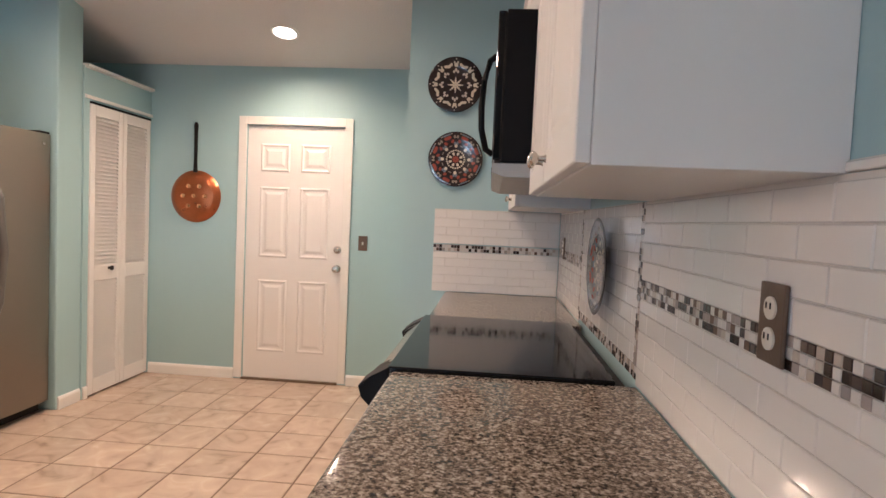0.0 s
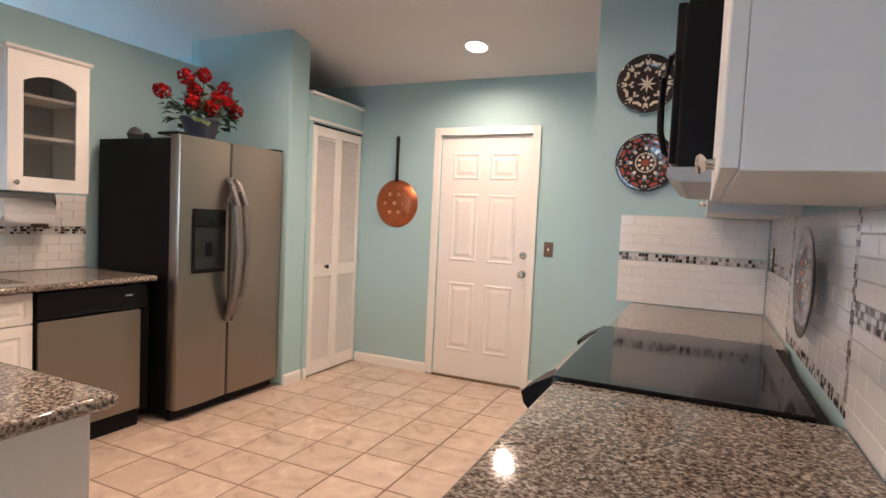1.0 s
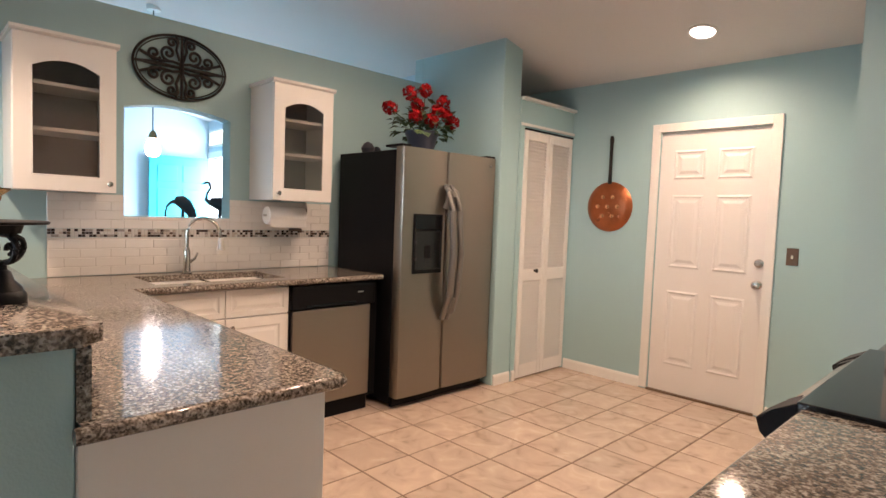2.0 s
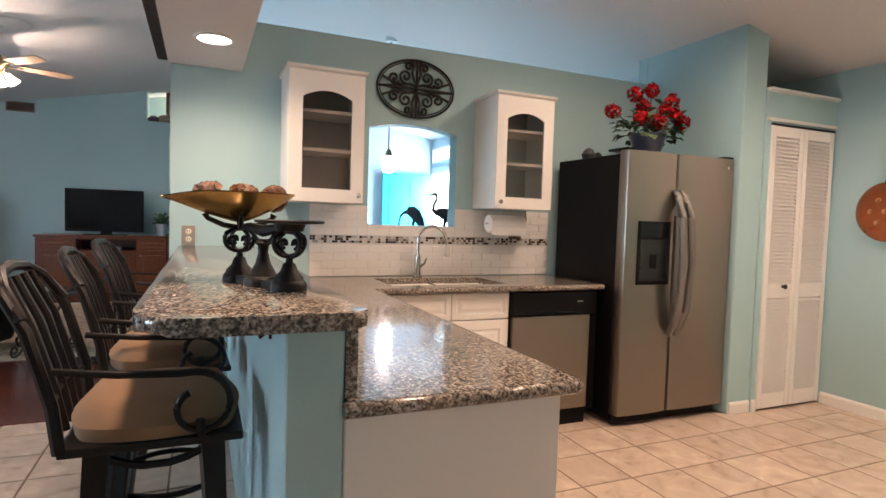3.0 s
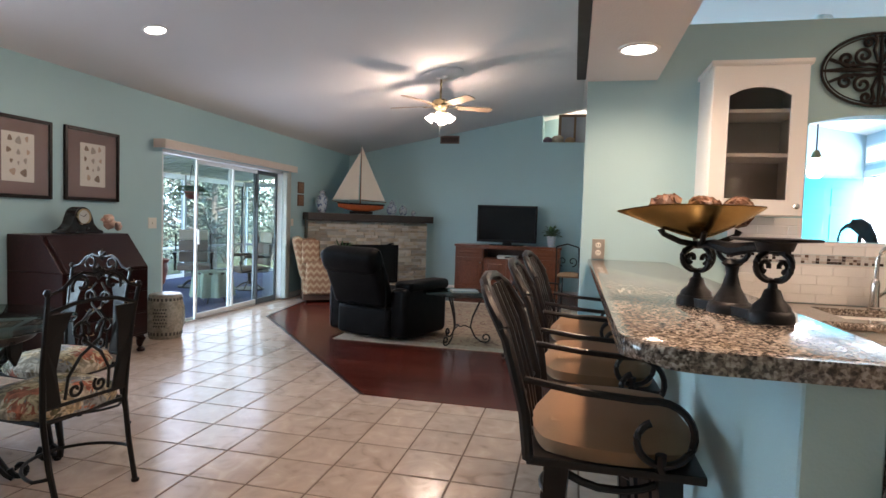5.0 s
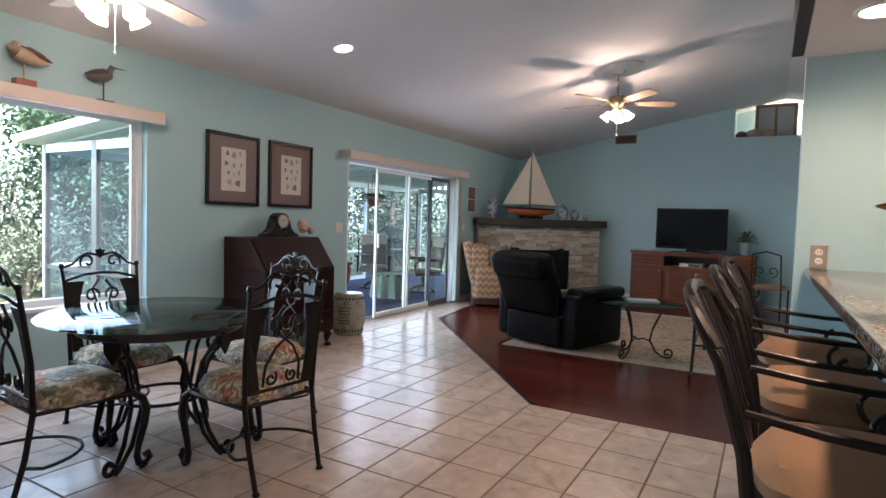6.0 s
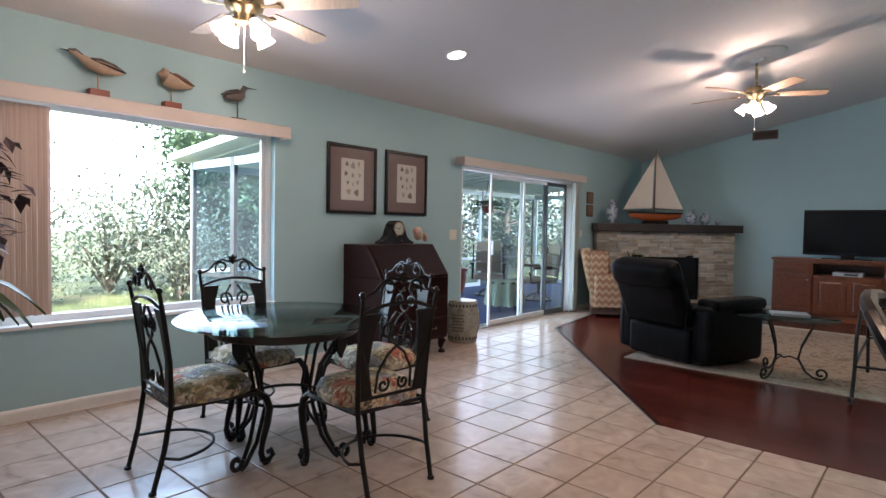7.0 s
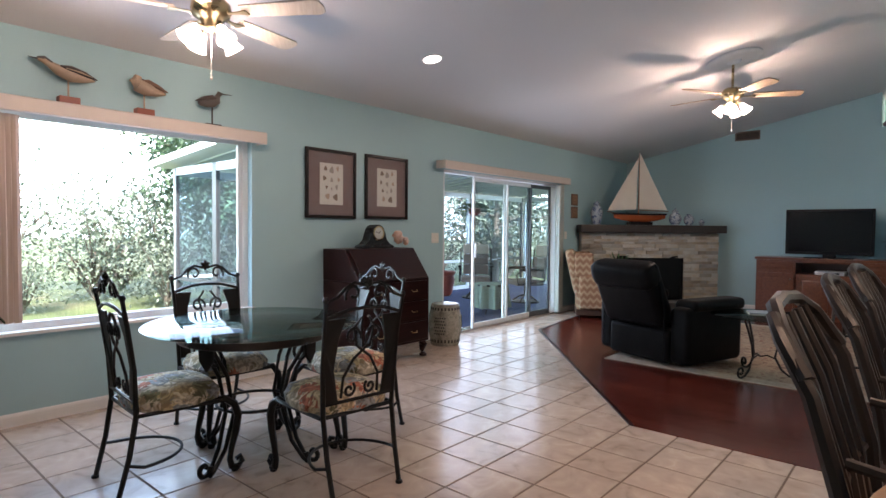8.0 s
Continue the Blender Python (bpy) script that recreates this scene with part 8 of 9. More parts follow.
PLUME = plain("crane_bronze", (0.035, 0.033, 0.036), 0.45, 0.4, vary=0.35, scale=30, bump=0.2, bscale=90)


def crane(y, upright, label):
    """Slender wading bird cast in metal on a round foot, long neck, drooping tail plumes."""
    bm = bmesh.new()
    lathe(bm, [(0.0, 0), (0.055, 0), (0.058, 0.008), (0.045, 0.018), (0.0, 0.022)], (0, 0, 0), 16)
    for s in (-0.014, 0.014):
        tube(bm, [(s, 0.006, 0.015), (s, 0.012, 0.24), (s, -0.002, 0.27), (s, 0.012, 0.50)], [0.006, 0.005, 0.008, 0.009], 6)
    tube(bm, [(0, -0.075, 0.545), (0, -0.05, 0.556), (0, 0.0, 0.55), (0, 0.045, 0.525), (0, 0.09, 0.475), (0, 0.118, 0.40), (0, 0.120, 0.36)],
         [0.012, 0.034, 0.050, 0.052, 0.042, 0.024, 0.006], 10)
    for k in range(5):
        a = -0.024 + k * 0.012
        tube(bm, [(a, 0.05, 0.53), (a * 1.4, 0.10, 0.485), (a * 1.8, 0.125, 0.41), (a * 1.8, 0.118, 0.345)], [0.014, 0.015, 0.011, 0.002], 5)
    if upright:
        tube(bm, [(0, -0.06, 0.55), (0, -0.095, 0.575), (0, -0.088, 0.62), (0, -0.062, 0.665), (0, -0.072, 0.70), (0, -0.095, 0.702), (0, -0.135, 0.688)],
             [0.020, 0.013, 0.009, 0.008, 0.012, 0.011, 0.002], 8)
    else:
        tube(bm, [(0, -0.06, 0.55), (0, -0.10, 0.545), (0, -0.14, 0.515), (0, -0.155, 0.47), (0, -0.152, 0.445), (0, -0.150, 0.40)],
             [0.020, 0.013, 0.010, 0.009, 0.011, 0.002], 8)
    ob = single("crane_statue", bm, PLUME, label, "statue", "crane statues", True)
    ob.location = (-2.35, y, 0.805)
    ob.scale = (1.0, 1.0 if upright else 0.74, 1.0)
    return ob


crane(3.20, False, "dark metal crane statue bending its neck on the console")
crane(3.47, True, "dark metal crane statue with raised neck on the console")

# ---- garden and lanai ----
GRASS = ramped("garden_ground", [(0.3, (0.035, 0.055, 0.018)), (0.55, (0.08, 0.11, 0.035)), (0.8, (0.16, 0.14, 0.08))], 1.3, rough=0.95, bump=0.5, bscale=12)
CONC = plain("pale_concrete", (0.46, 0.44, 0.41), 0.85, vary=0.1, scale=2, bump=0.2, bscale=60)
CARPET = plain("blue_outdoor_carpet", (0.024, 0.040, 0.110), 0.95, vary=0.25, scale=40, bump=0.3, bscale=200)
HAZE = glow("bright_sky_haze", (0.70, 0.90, 1.0), 1.4)
bm = bmesh.new()
box(bm, -90, 90, -90, 90, -0.45, -0.25)
setting("ground", bm, GRASS, "grass and leaf litter")
bm = bmesh.new()
box(bm, -8.2, -3.0, 5.37, 16, -0.25, -0.03)
setting("pavement", bm, CONC, "pale concrete entry walk")
bm = bmesh.new()
ring = [(78 * math.cos(radians(a)), 78 * math.sin(radians(a))) for a in range(0, 360, 10)]
lo = [bm.verts.new((x, y, -0.3)) for x, y in ring]
hi = [bm.verts.new((x, y, 30)) for x, y in ring]
for i in range(36):
    bm.faces.new((lo[i], lo[(i + 1) % 36], hi[(i + 1) % 36], hi[i]))
setting("backdrop", bm, HAZE, "bright hazy sky behind the trees")

LX0, LX1, LY = -10.7, -2.0, -6.5
bm = bmesh.new()
box(bm, LX0 - 0.1, LX1 + 0.1, LY - 0.1, -3.09, -0.25, -0.05)
setting("floor_lanai", bm, CARPET, "dark blue outdoor carpet on the lanai")
bm = bmesh.new()
prism(bm, [(-3.09, 2.40), (LY - 0.3, 2.10), (LY - 0.3, 2.19), (-3.09, 2.49)], "x", LX0 - 0.2, LX1 + 0.2)
for k in range(int((LX1 - LX0) / 0.30)):
    x = LX0 + 0.15 + 0.30 * k
    prism(bm, [(-3.10, 2.388), (LY, 2.098), (LY, 2.13), (-3.10, 2.42)], "x", x, x + 0.02)
setting("ceiling_lanai", bm, VINYL, "white ribbed aluminium lanai roof")

ALU = plain("white_aluminium", (0.55, 0.58, 0.60), 0.4, 0.1, vary=0.05)
DARKALU = plain("bronze_aluminium", (0.045, 0.045, 0.05), 0.4, 0.3, vary=0.1)


def insect_screen(name, tint, solid):
    """Fine woven mesh: mostly see-through, the threads a dull grey."""
    m = bpy.data.materials.new(name)
    m.use_nodes = True
    N, L = m.node_tree.nodes, m.node_tree.links
    mix, clear = N.new("ShaderNodeMixShader"), N.new("ShaderNodeBsdfTransparent")
    clear.inputs[0].default_value = (*tint, 1)
    threads = N["Principled BSDF"]
    threads.inputs["Base Color"].default_value = (0.10, 0.11, 0.12, 1)
    threads.inputs["Roughness"].default_value = 0.7
    mix.inputs[0].default_value = solid
    L.new(clear.outputs[0], mix.inputs[1])
    L.new(threads.outputs[0], mix.inputs[2])
    L.new(mix.outputs[0], N["Material Output"].inputs[0])
    return m


SCREENG = insect_screen("grey_insect_screen", (0.86, 0.95, 1.0), 0.10)


def screen_bay(a, b, along, face, metal):
    """One bay of the lanai enclosure: two posts' worth of frame, a mid rail and its screens."""
    rail = thing("screen_panel", "aluminium framed screen panel enclosing the lanai", "screen", group="lanai screens")
    rail["kind"] = "structure"
    def put(u0, u1, d0, d1, z0, z1, name, mat):
        bm = bmesh.new()
        if along == "x":
            box(bm, u0, u1, face + d0, face + d1, z0, z1)
        else:
            box(bm, face + d0, face + d1, u0, u1, z0, z1)
        return part(name, bm, mat, rail)
    put(a, a + 0.05, -0.025, 0.025, -0.05, 2.08, "post", metal)
    put(b - 0.05, b, -0.025, 0.025, -0.05, 2.08, "post", metal)
    put(a + 0.05, b - 0.05, -0.022, 0.022, 1.98, 2.08, "top_rail", ALU)
    put(a + 0.05, b - 0.05, -0.02, 0.02, 0.55, 0.60, "mid_rail", metal)
    put(a + 0.05, b - 0.05, -0.02, 0.02, -0.05, 0.03, "sill_rail", metal)
    for z0, z1 in ((0.03, 0.55), (0.60, 1.98)):
        g = put(a + 0.05, b - 0.05, -0.002, 0.002, z0, z1, "screen", SCREENG)
        g.visible_shadow = False


for k in range(4):
    screen_bay(LX0 + 2.175 * k, LX0 + 2.175 * (k + 1), "x", LY, DARKALU if k == 0 else ALU)
for a, b in ((-6.44, -5.33), (-5.33, -4.22), (-4.22, -3.11)):
    screen_bay(a, b, "y", LX1, DARKALU)
    screen_bay(a, b, "y", LX0, ALU)

SLING = plain("brown_sling_cushion", (0.16, 0.12, 0.10), 0.85, vary=0.12, bump=0.1)
PADS = plain("tan_cushion_roll", (0.40, 0.32, 0.25), 0.85, vary=0.08, bump=0.1)


def patio_chair(at, rz, label):
    ch = thing("patio_chair", label, "chair", at, rz, "patio chairs")
    bm = bmesh.new()
    lathe(bm, [(0.24, 0.0), (0.26, 0.0), (0.262, 0.02), (0.24, 0.022)], (0, 0, 0), 28)
    tube(bm, [(0, 0, 0.10), (0, 0, 0.30)], 0.03, 10)
    for k in range(4):
        a = radians(45 + 90 * k)
        tube(bm, [(0, 0, 0.14), (0.13 * math.cos(a), 0.13 * math.sin(a), 0.10), (0.25 * math.cos(a), 0.25 * math.sin(a), 0.015)], 0.014, 6)
    part("swivel_base", bm, CHAIRI, ch)
    part("seat", puffy(-0.27, 0.27, -0.28, 0.25, 0.32, 0.42, 0.03), SLING, ch, "", True)
    for k in range(3):
        z = 0.44 + 0.20 * k
        ob = part("back_cushion", puffy(-0.25, 0.25, 0.20 + 0.05 * k, 0.29 + 0.05 * k, z, z + 0.195, 0.035), SLING if k != 2 else PADS, ch, "", True)
    for s in (-1, 1):
        bm = bmesh.new()
        tube(bm, [(s * 0.30, 0.30, 0.95), (s * 0.30, 0.24, 0.40), (s * 0.30, -0.26, 0.34), (s * 0.30, -0.30, 0.52), (s * 0.31, -0.20, 0.60), (s * 0.31, 0.22, 0.60)], 0.018, 8)
        part("side_frame", bm, CHAIRI, ch)
        part("armrest", puffy(s * 0.31 - 0.035, s * 0.31 + 0.035, -0.22, 0.14, 0.605, 0.64, 0.012), CHAIRI, ch)
    return ch


patio_chair((-7.25, -5.30, -0.05), 127, "brown cushioned swivel patio chair on a ring base")
patio_chair((-7.40, -4.25, -0.05), 55, "dark swivel patio chair turned from the slider")

CLOTH = plain("pale_green_cloth", (0.20, 0.24, 0.19), 0.9, vary=0.2, scale=9, bump=0.15)
tb = thing("patio_table", "round patio table on the lanai carpet", "table", (-5.80, -3.88, -0.05))
bm = bmesh.new()
lathe(bm, [(0.0, 0.44), (0.40, 0.44), (0.41, 0.455), (0.40, 0.47), (0.0, 0.47)], (0, 0, 0), 28)
part("tabletop", bm, CHAIRI, tb, "", True)
for k in range(3):
    bm = bmesh.new()
    a = radians(120 * k + 15)
    tube(bm, [(0.30 * math.cos(a), 0.30 * math.sin(a), 0.44), (0.12 * math.cos(a), 0.12 * math.sin(a), 0.22), (0.32 * math.cos(a), 0.32 * math.sin(a), 0.0)], 0.014, 6)
    part("leg", bm, CHAIRI, tb)
bm = bmesh.new()
rings = []
for j, (r, z) in enumerate(((0.0, 0.475), (0.41, 0.475), (0.425, 0.46), (0.44, 0.30), (0.47, 0.10))):
    rings.append([bm.verts.new(((r + (0.02 * j * math.sin(9 * 2 * math.pi * i / 72) if j > 1 else 0)) * math.cos(2 * math.pi * i / 72),
                                (r + (0.02 * j * math.sin(9 * 2 * math.pi * i / 72) if j > 1 else 0)) * math.sin(2 * math.pi * i / 72), z)) for i in range(72)])
for p, q in zip(rings, rings[1:]):
    for i in range(72):
        bm.faces.new((p[i], p[(i + 1) % 72], q[(i + 1) % 72], q[i]))
bmesh.ops.remove_doubles(bm, verts=bm.verts[:], dist=0.0004)
cl = single("tablecloth", bm, CLOTH, "pale green cloth draped over the patio table", "tablecloth", "", True)
cl.location = (-5.80, -3.88, -0.05)
cl.scale = tb.scale = (0.62, 0.62, 1.0)

TERRA = plain("red_brown_glaze", (0.20, 0.045, 0.030), 0.3, vary=0.2, scale=8)
pot = thing("planter", "red brown glazed planter standing on the lanai", "planter", (-7.05, -5.95, -0.05))
bm = bmesh.new()
lathe(bm, [(0.12, 0), (0.17, 0.06), (0.22, 0.30), (0.21, 0.42), (0.24, 0.46), (0.24, 0.49), (0.21, 0.49), (0.19, 0.42), (0.0, 0.41)], (0, 0, 0), 24)
part("pot", bm, TERRA, pot, "", True)
fernb = thing("hanging_fern", "green fern hanging in a basket from the lanai roof", "plant", (-7.45, -5.5, 1.55))
bm = bmesh.new()
lathe(bm, [(0.06, 0), (0.11, 0.05), (0.13, 0.14), (0.11, 0.14), (0.0, 0.12)], (0, 0, 0), 18)
part("basket", bm, TERRA, fernb, "", True)
bm = bmesh.new()
for k in range(3):
    a = radians(120 * k)
    tube(bm, [(0.12 * math.cos(a), 0.12 * math.sin(a), 0.13), (0, 0, 0.64)], 0.004, 5)
part("hanger", bm, CHAIRI, fernb)
rnd = random.Random(71)
bm = bmesh.new()
for k in range(60):
    a = rnd.uniform(0, 2 * math.pi)
    ln = rnd.uniform(0.22, 0.40)
    pts = [Vector((math.cos(a) * ln * s, math.sin(a) * ln * s, 0.13 + 0.22 * math.sin(2.3 * s) - 0.34 * s * s)) for s in (0.1, 0.3, 0.5, 0.7, 0.9)]
    for p, q in zip(pts, pts[1:]):
        for s in (-1, 1):
            for f in (0.0, 0.5):
                leaf_quad(bm, p.lerp(q, f), Vector((-math.sin(a) * s, math.cos(a) * s, -0.3)) + (q - p) * 3, Vector((0, 0, 1)), 0.075, 0.028)
part("fronds", bm, GREEN, fernb)

# trees and shrubs of the garden
BARK = ramped("tree_bark", [(0.3, (0.07, 0.055, 0.045)), (0.7, (0.19, 0.16, 0.13))], 9, rough=0.95, stretch=(3, 3, 0.6), bump=0.6, bscale=25)
FOLIAGE = [ramped("foliage_" + n, [(0.3, a), (0.7, b)], 6, rough=0.62, random_piece=0.2, spec=0.3) for n, a, b in
           (("olive", (0.08, 0.105, 0.075), (0.17, 0.205, 0.16)), ("deep", (0.034, 0.064, 0.034), (0.085, 0.14, 0.075)), ("bright", (0.11, 0.145, 0.10), (0.20, 0.24, 0.19)))]


def tree(height, spread, seed, foliage, label, at, rz, leaves=2600, size=0.16):
    rnd = random.Random(seed)
    tr = thing("tree", label, "tree", at, rz, "garden trees")
    wood = bmesh.new()
    lean = Vector((rnd.uniform(-0.5, 0.5), rnd.uniform(-0.5, 0.5), 0))
    pts = [lean * (k / 5) ** 2 + Vector((rnd.uniform(-0.07, 0.07), rnd.uniform(-0.07, 0.07), height * 0.82 * k / 5)) for k in range(6)]
    tube(wood, pts, [0.022 * height * (1 - 0.14 * k) for k in range(6)], 9)
    tips = []
    for k in range(16):
        f = rnd.uniform(0.18, 0.98) * 4.99
        o = pts[int(f)].lerp(pts[int(f) + 1], f - int(f))
        a = k * 2.4 + rnd.uniform(-0.4, 0.4)
        reach = spread * rnd.uniform(0.45, 1.0)
        rise = rnd.uniform(0.15, 0.75) * reach
        mid = o + Vector((math.cos(a) * reach * 0.5, math.sin(a) * reach * 0.5, rise * 0.35))
        end = o + Vector((math.cos(a) * reach, math.sin(a) * reach, rise))
        r = 0.008 * height * (1.1 - f / 6)
        tube(wood, [o, mid, end], [r, r * 0.6, r * 0.15], 6)
        tips += [mid.lerp(end, q) for q in (0.1, 0.4, 0.7, 1.0)]
        for _ in range(2):
            e2 = mid + Vector([rnd.uniform(-0.4, 0.4) * spread for _ in range(3)])
            tube(wood, [mid, mid.lerp(e2, 0.5) + Vector((0, 0, 0.06)), e2], [r * 0.4, r * 0.3, r * 0.08], 5)
            tips.append(e2)
    part("trunk", wood, BARK, tr, "", True)
    crown = bmesh.new()
    for _ in range(leaves):
        c = rnd.choice(tips) + Vector([rnd.gauss(0, 0.20 * spread ** 0.5) for _ in range(3)])
        d = Vector((rnd.uniform(-1, 1), rnd.uniform(-1, 1), rnd.uniform(-0.9, 0.5)))
        leaf_quad(crown, c, d, Vector((rnd.uniform(-0.6, 0.6), rnd.uniform(-0.6, 0.6), 1)), size * rnd.uniform(0.6, 1.3), size * 0.55)
    part("crown", crown, foliage, tr)
    return tr


def shrub(w, h, seed, foliage, label, at, leaves=1500, size=0.10):
    rnd = random.Random(seed)
    sh = thing("shrub", label, "shrub", at, 0, "garden shrubs")
    wood, crown = bmesh.new(), bmesh.new()
    tips = []
    for k in range(14):
        a = k * 2.4
        e = Vector((math.cos(a) * w * rnd.uniform(0.3, 1), math.sin(a) * w * rnd.uniform(0.3, 1), h * rnd.uniform(0.4, 1)))
        m = e * 0.5 + Vector((0, 0, h * 0.12))
        tube(wood, [Vector((0, 0, 0)), m, e], [0.025, 0.016, 0.005], 5)
        tips += [m, m.lerp(e, 0.5), e]
    for _ in range(leaves):
        c = rnd.choice(tips) + Vector([rnd.gauss(0, 0.22 * h ** 0.5) for _ in range(3)])
        c.z = abs(c.z)
        leaf_quad(crown, c, Vector((rnd.uniform(-1, 1), rnd.uniform(-1, 1), rnd.uniform(-0.5, 0.9))), Vector((0, 0, 1)), size * rnd.uniform(0.6, 1.4), size * 0.5)
    part("stems", wood, BARK, sh)
    part("foliage", crown, foliage, sh)
    return sh


G = -0.25
TA = "leafy garden tree with a slender branching grey trunk"
grown = [tree(6.5, 2.3, 11, FOLIAGE[0], TA, (-16.8, -10.3, G), 0), tree(8.0, 2.6, 12, FOLIAGE[1], TA, (-14.5, -11.0, G), 0, 3200), tree(5.2, 2.0, 13, FOLIAGE[2], TA, (-11.2, -7.7, G), 0, 1500)]
for k, (x, y, rz, s) in enumerate(((-12.2, -9.2, 40, 0.75), (-17.2, -12.4, 130, 1.0), (-10.6, -12.8, 200, 1.1), (-20.5, -13.5, 75, 1.2), (-8.6, -13.8, 15, 1.15),
                                   (-15.8, -8.6, 260, 0.8), (-22.5, -16, 310, 1.4), (-13.2, -15.0, 20, 1.2), (-23, -10.5, 150, 1.1))):
    copy_thing(grown[k % 3], pose(x, y, G, 0, 0, rz) @ Matrix.Scale(s, 4))
thick = tree(4.3, 1.5, 17, FOLIAGE[1], "small bushy garden tree beyond the lanai screen", (-5.0, -10.6, G), 0, 6500, 0.15)
for x, y, rz, s in ((-6.3, -11.4, 130, 0.95), (-5.6, -13.2, 250, 1.15), (-7.6, -13.4, 40, 1.1)):
    copy_thing(thick, pose(x, y, G, 0, 0, rz) @ Matrix.Scale(s, 4))
SA = "dense green garden shrub beyond the lanai"
low = [shrub(0.9, 1.3, 21, FOLIAGE[2], SA, (-3.2, -9.6, G), 2600, 0.085), shrub(1.1, 1.7, 22, FOLIAGE[0], SA, (-4.6, -9.2, G), 2800, 0.085)]
for k, (x, y, rz, s) in enumerate(((-2.6, -11.6, 50, 1.45), (-4.6, -12.4, 10, 1.6), (-1.1, -10.4, 80, 0.8), (-3.8, -13.6, 150, 1.55), (-0.2, -11.6, 20, 0.6), (-1.2, -14.2, 70, 1.7), (-5.9, -12.6, 210, 1.6), (-10.2, -9.0, 20, 1.0), (-11.8, -8.3, 120, 0.9), (-13.6, -8.9, 200, 1.2),
                                   (-15.4, -10.2, 10, 1.3), (-12.6, -11.0, 90, 1.4), (-17.5, -9.5, 33, 1.2), (-9.2, -10.5, 60, 1.2), (-7.2, -9.6, 300, 1.1), (-19.5, -11.0, 99, 1.5))):
    copy_thing(low[k % 2], pose(x, y, G, 0, 0, rz) @ Matrix.Scale(s, 4))

# ---- backsplashes: running-bond glazed tiles with mosaic bands ----
def by_island(mat, name):
    """The same glaze for joined pieces, its tone shifted piece by piece."""
    m = mat.copy()
    m.name = name
    N, L = m.node_tree.nodes, m.node_tree.links
    geo = N.new("ShaderNodeNewGeometry")
    for l in list(L):
        if l.from_node.type == 'OBJECT_INFO':
            to = l.to_socket
            L.remove(l)
            L.new(geo.outputs["Random Per Island"], to)
    return m


def mosaic_glaze():
    m, N, L, b = shader("mosaic_glass", 0.14)
    geo = N.new("ShaderNodeNewGeometry")
    r = N.new("ShaderNodeValToRGB")
    r.color_ramp.interpolation = 'CONSTANT'
    stops = [(0.0, (0.030, 0.018, 0.014)), (0.17, (0.62, 0.60, 0.57)), (0.53, (0.13, 0.085, 0.065)), (0.64, (0.34, 0.30, 0.28)), (0.77, (0.50, 0.44, 0.38)), (0.90, (0.06, 0.045, 0.042))]
    while len(r.color_ramp.elements) < len(stops):
        r.color_ramp.elements.new(0.5)
    for e, (p, c) in zip(r.color_ramp.elements, stops):
        e.position, e.color = p, (*c, 1)
    L.new(geo.outputs["Random Per Island"], r.inputs[0])
    L.new(r.outputs[0], b.inputs["Base Color"])
    return m


MOSAIC = mosaic_glaze()


def add_tile(bm, u0, u1, z0, z1, d0=0.005, d1=0.009, e=0.0018):
    """One tile with a bevelled face, standing out from the wall towards -y."""
    a = [bm.verts.new(p) for p in ((u0, -d0, z0), (u1, -d0, z0), (u1, -d0, z1), (u0, -d0, z1))]
    c = [bm.verts.new(p) for p in ((u0, -d1 + e, z0), (u1, -d1 + e, z0), (u1, -d1 + e, z1), (u0, -d1 + e, z1))]
    f = [bm.verts.new(p) for p in ((u0 + e, -d1, z0 + e), (u1 - e, -d1, z0 + e), (u1 - e, -d1, z1 - e), (u0 + e, -d1, z1 - e))]
    for p, q in ((a, c), (c, f)):
        for i in range(4):
            bm.faces.new((p[i], p[(i + 1) % 4], q[(i + 1) % 4], q[i]))
    bm.faces.new(f)


FULL_TILE = None


def backsplash(at, rz, regions, bands, label):
    global FULL_TILE
    bm = bmesh.new()
    for u0, u1, z0, z1 in regions + bands:
        box(bm, u0, u1, -0.0055, 0, z0, z1)
    wall = setting("backsplash", bm, WGROUT, label)
    wall.matrix_basis = pose(at[0], at[1], 0, 0, 0, rz)
    tw, th, gap = 0.152, 0.0508, 0.0016
    for u0, u1, z0, z1 in regions:
        n0 = math.ceil((z1 - z0) / th - 0.15)
        for j in range(n0):
            a, b = z0 + j * th, min(z0 + (j + 1) * th, z1) - gap
            if b - a < 0.012:
                continue
            u = u0 - (tw / 2 if j % 2 else 0)
            while u < u1 - 0.004:
                p, q = max(u, u0), min(u + tw, u1) - gap
                if q - p > 0.01:
                    bm = bmesh.new()
                    add_tile(bm, 0, q - p, 0, b - a)
                    if abs(q - p - tw + gap) < 1e-6 and abs(b - a - th + gap) < 1e-6:
                        if FULL_TILE is None:
                            ob = part("tile", bm, SUBWAY, wall)
                            FULL_TILE = ob.data
                        else:
                            bm.free()
                            ob = new("tile", FULL_TILE)
                            ob.parent = wall
                    else:
                        ob = part("tile", bm, SUBWAY, wall)
                    ob.location = (p, 0, a)
                u += tw
    bm = bmesh.new()
    for u0, u1, z0, z1 in bands:
        nu, nz = max(1, round((u1 - u0) / 0.0178)), max(1, round((z1 - z0) / 0.0178))
        for i in range(nu):
            for j in range(nz):
                su, sz = (u1 - u0) / nu, (z1 - z0) / nz
                add_tile(bm, u0 + i * su + 0.0008, u0 + (i + 1) * su - 0.0008, z0 + j * sz + 0.0008, z0 + (j + 1) * sz - 0.0008, 0.005, 0.0095, 0.001)
    tagged(part("mosaic_tiles", bm, MOSAIC, wall, "brown grey and white glass mosaic"), kind="stuff")


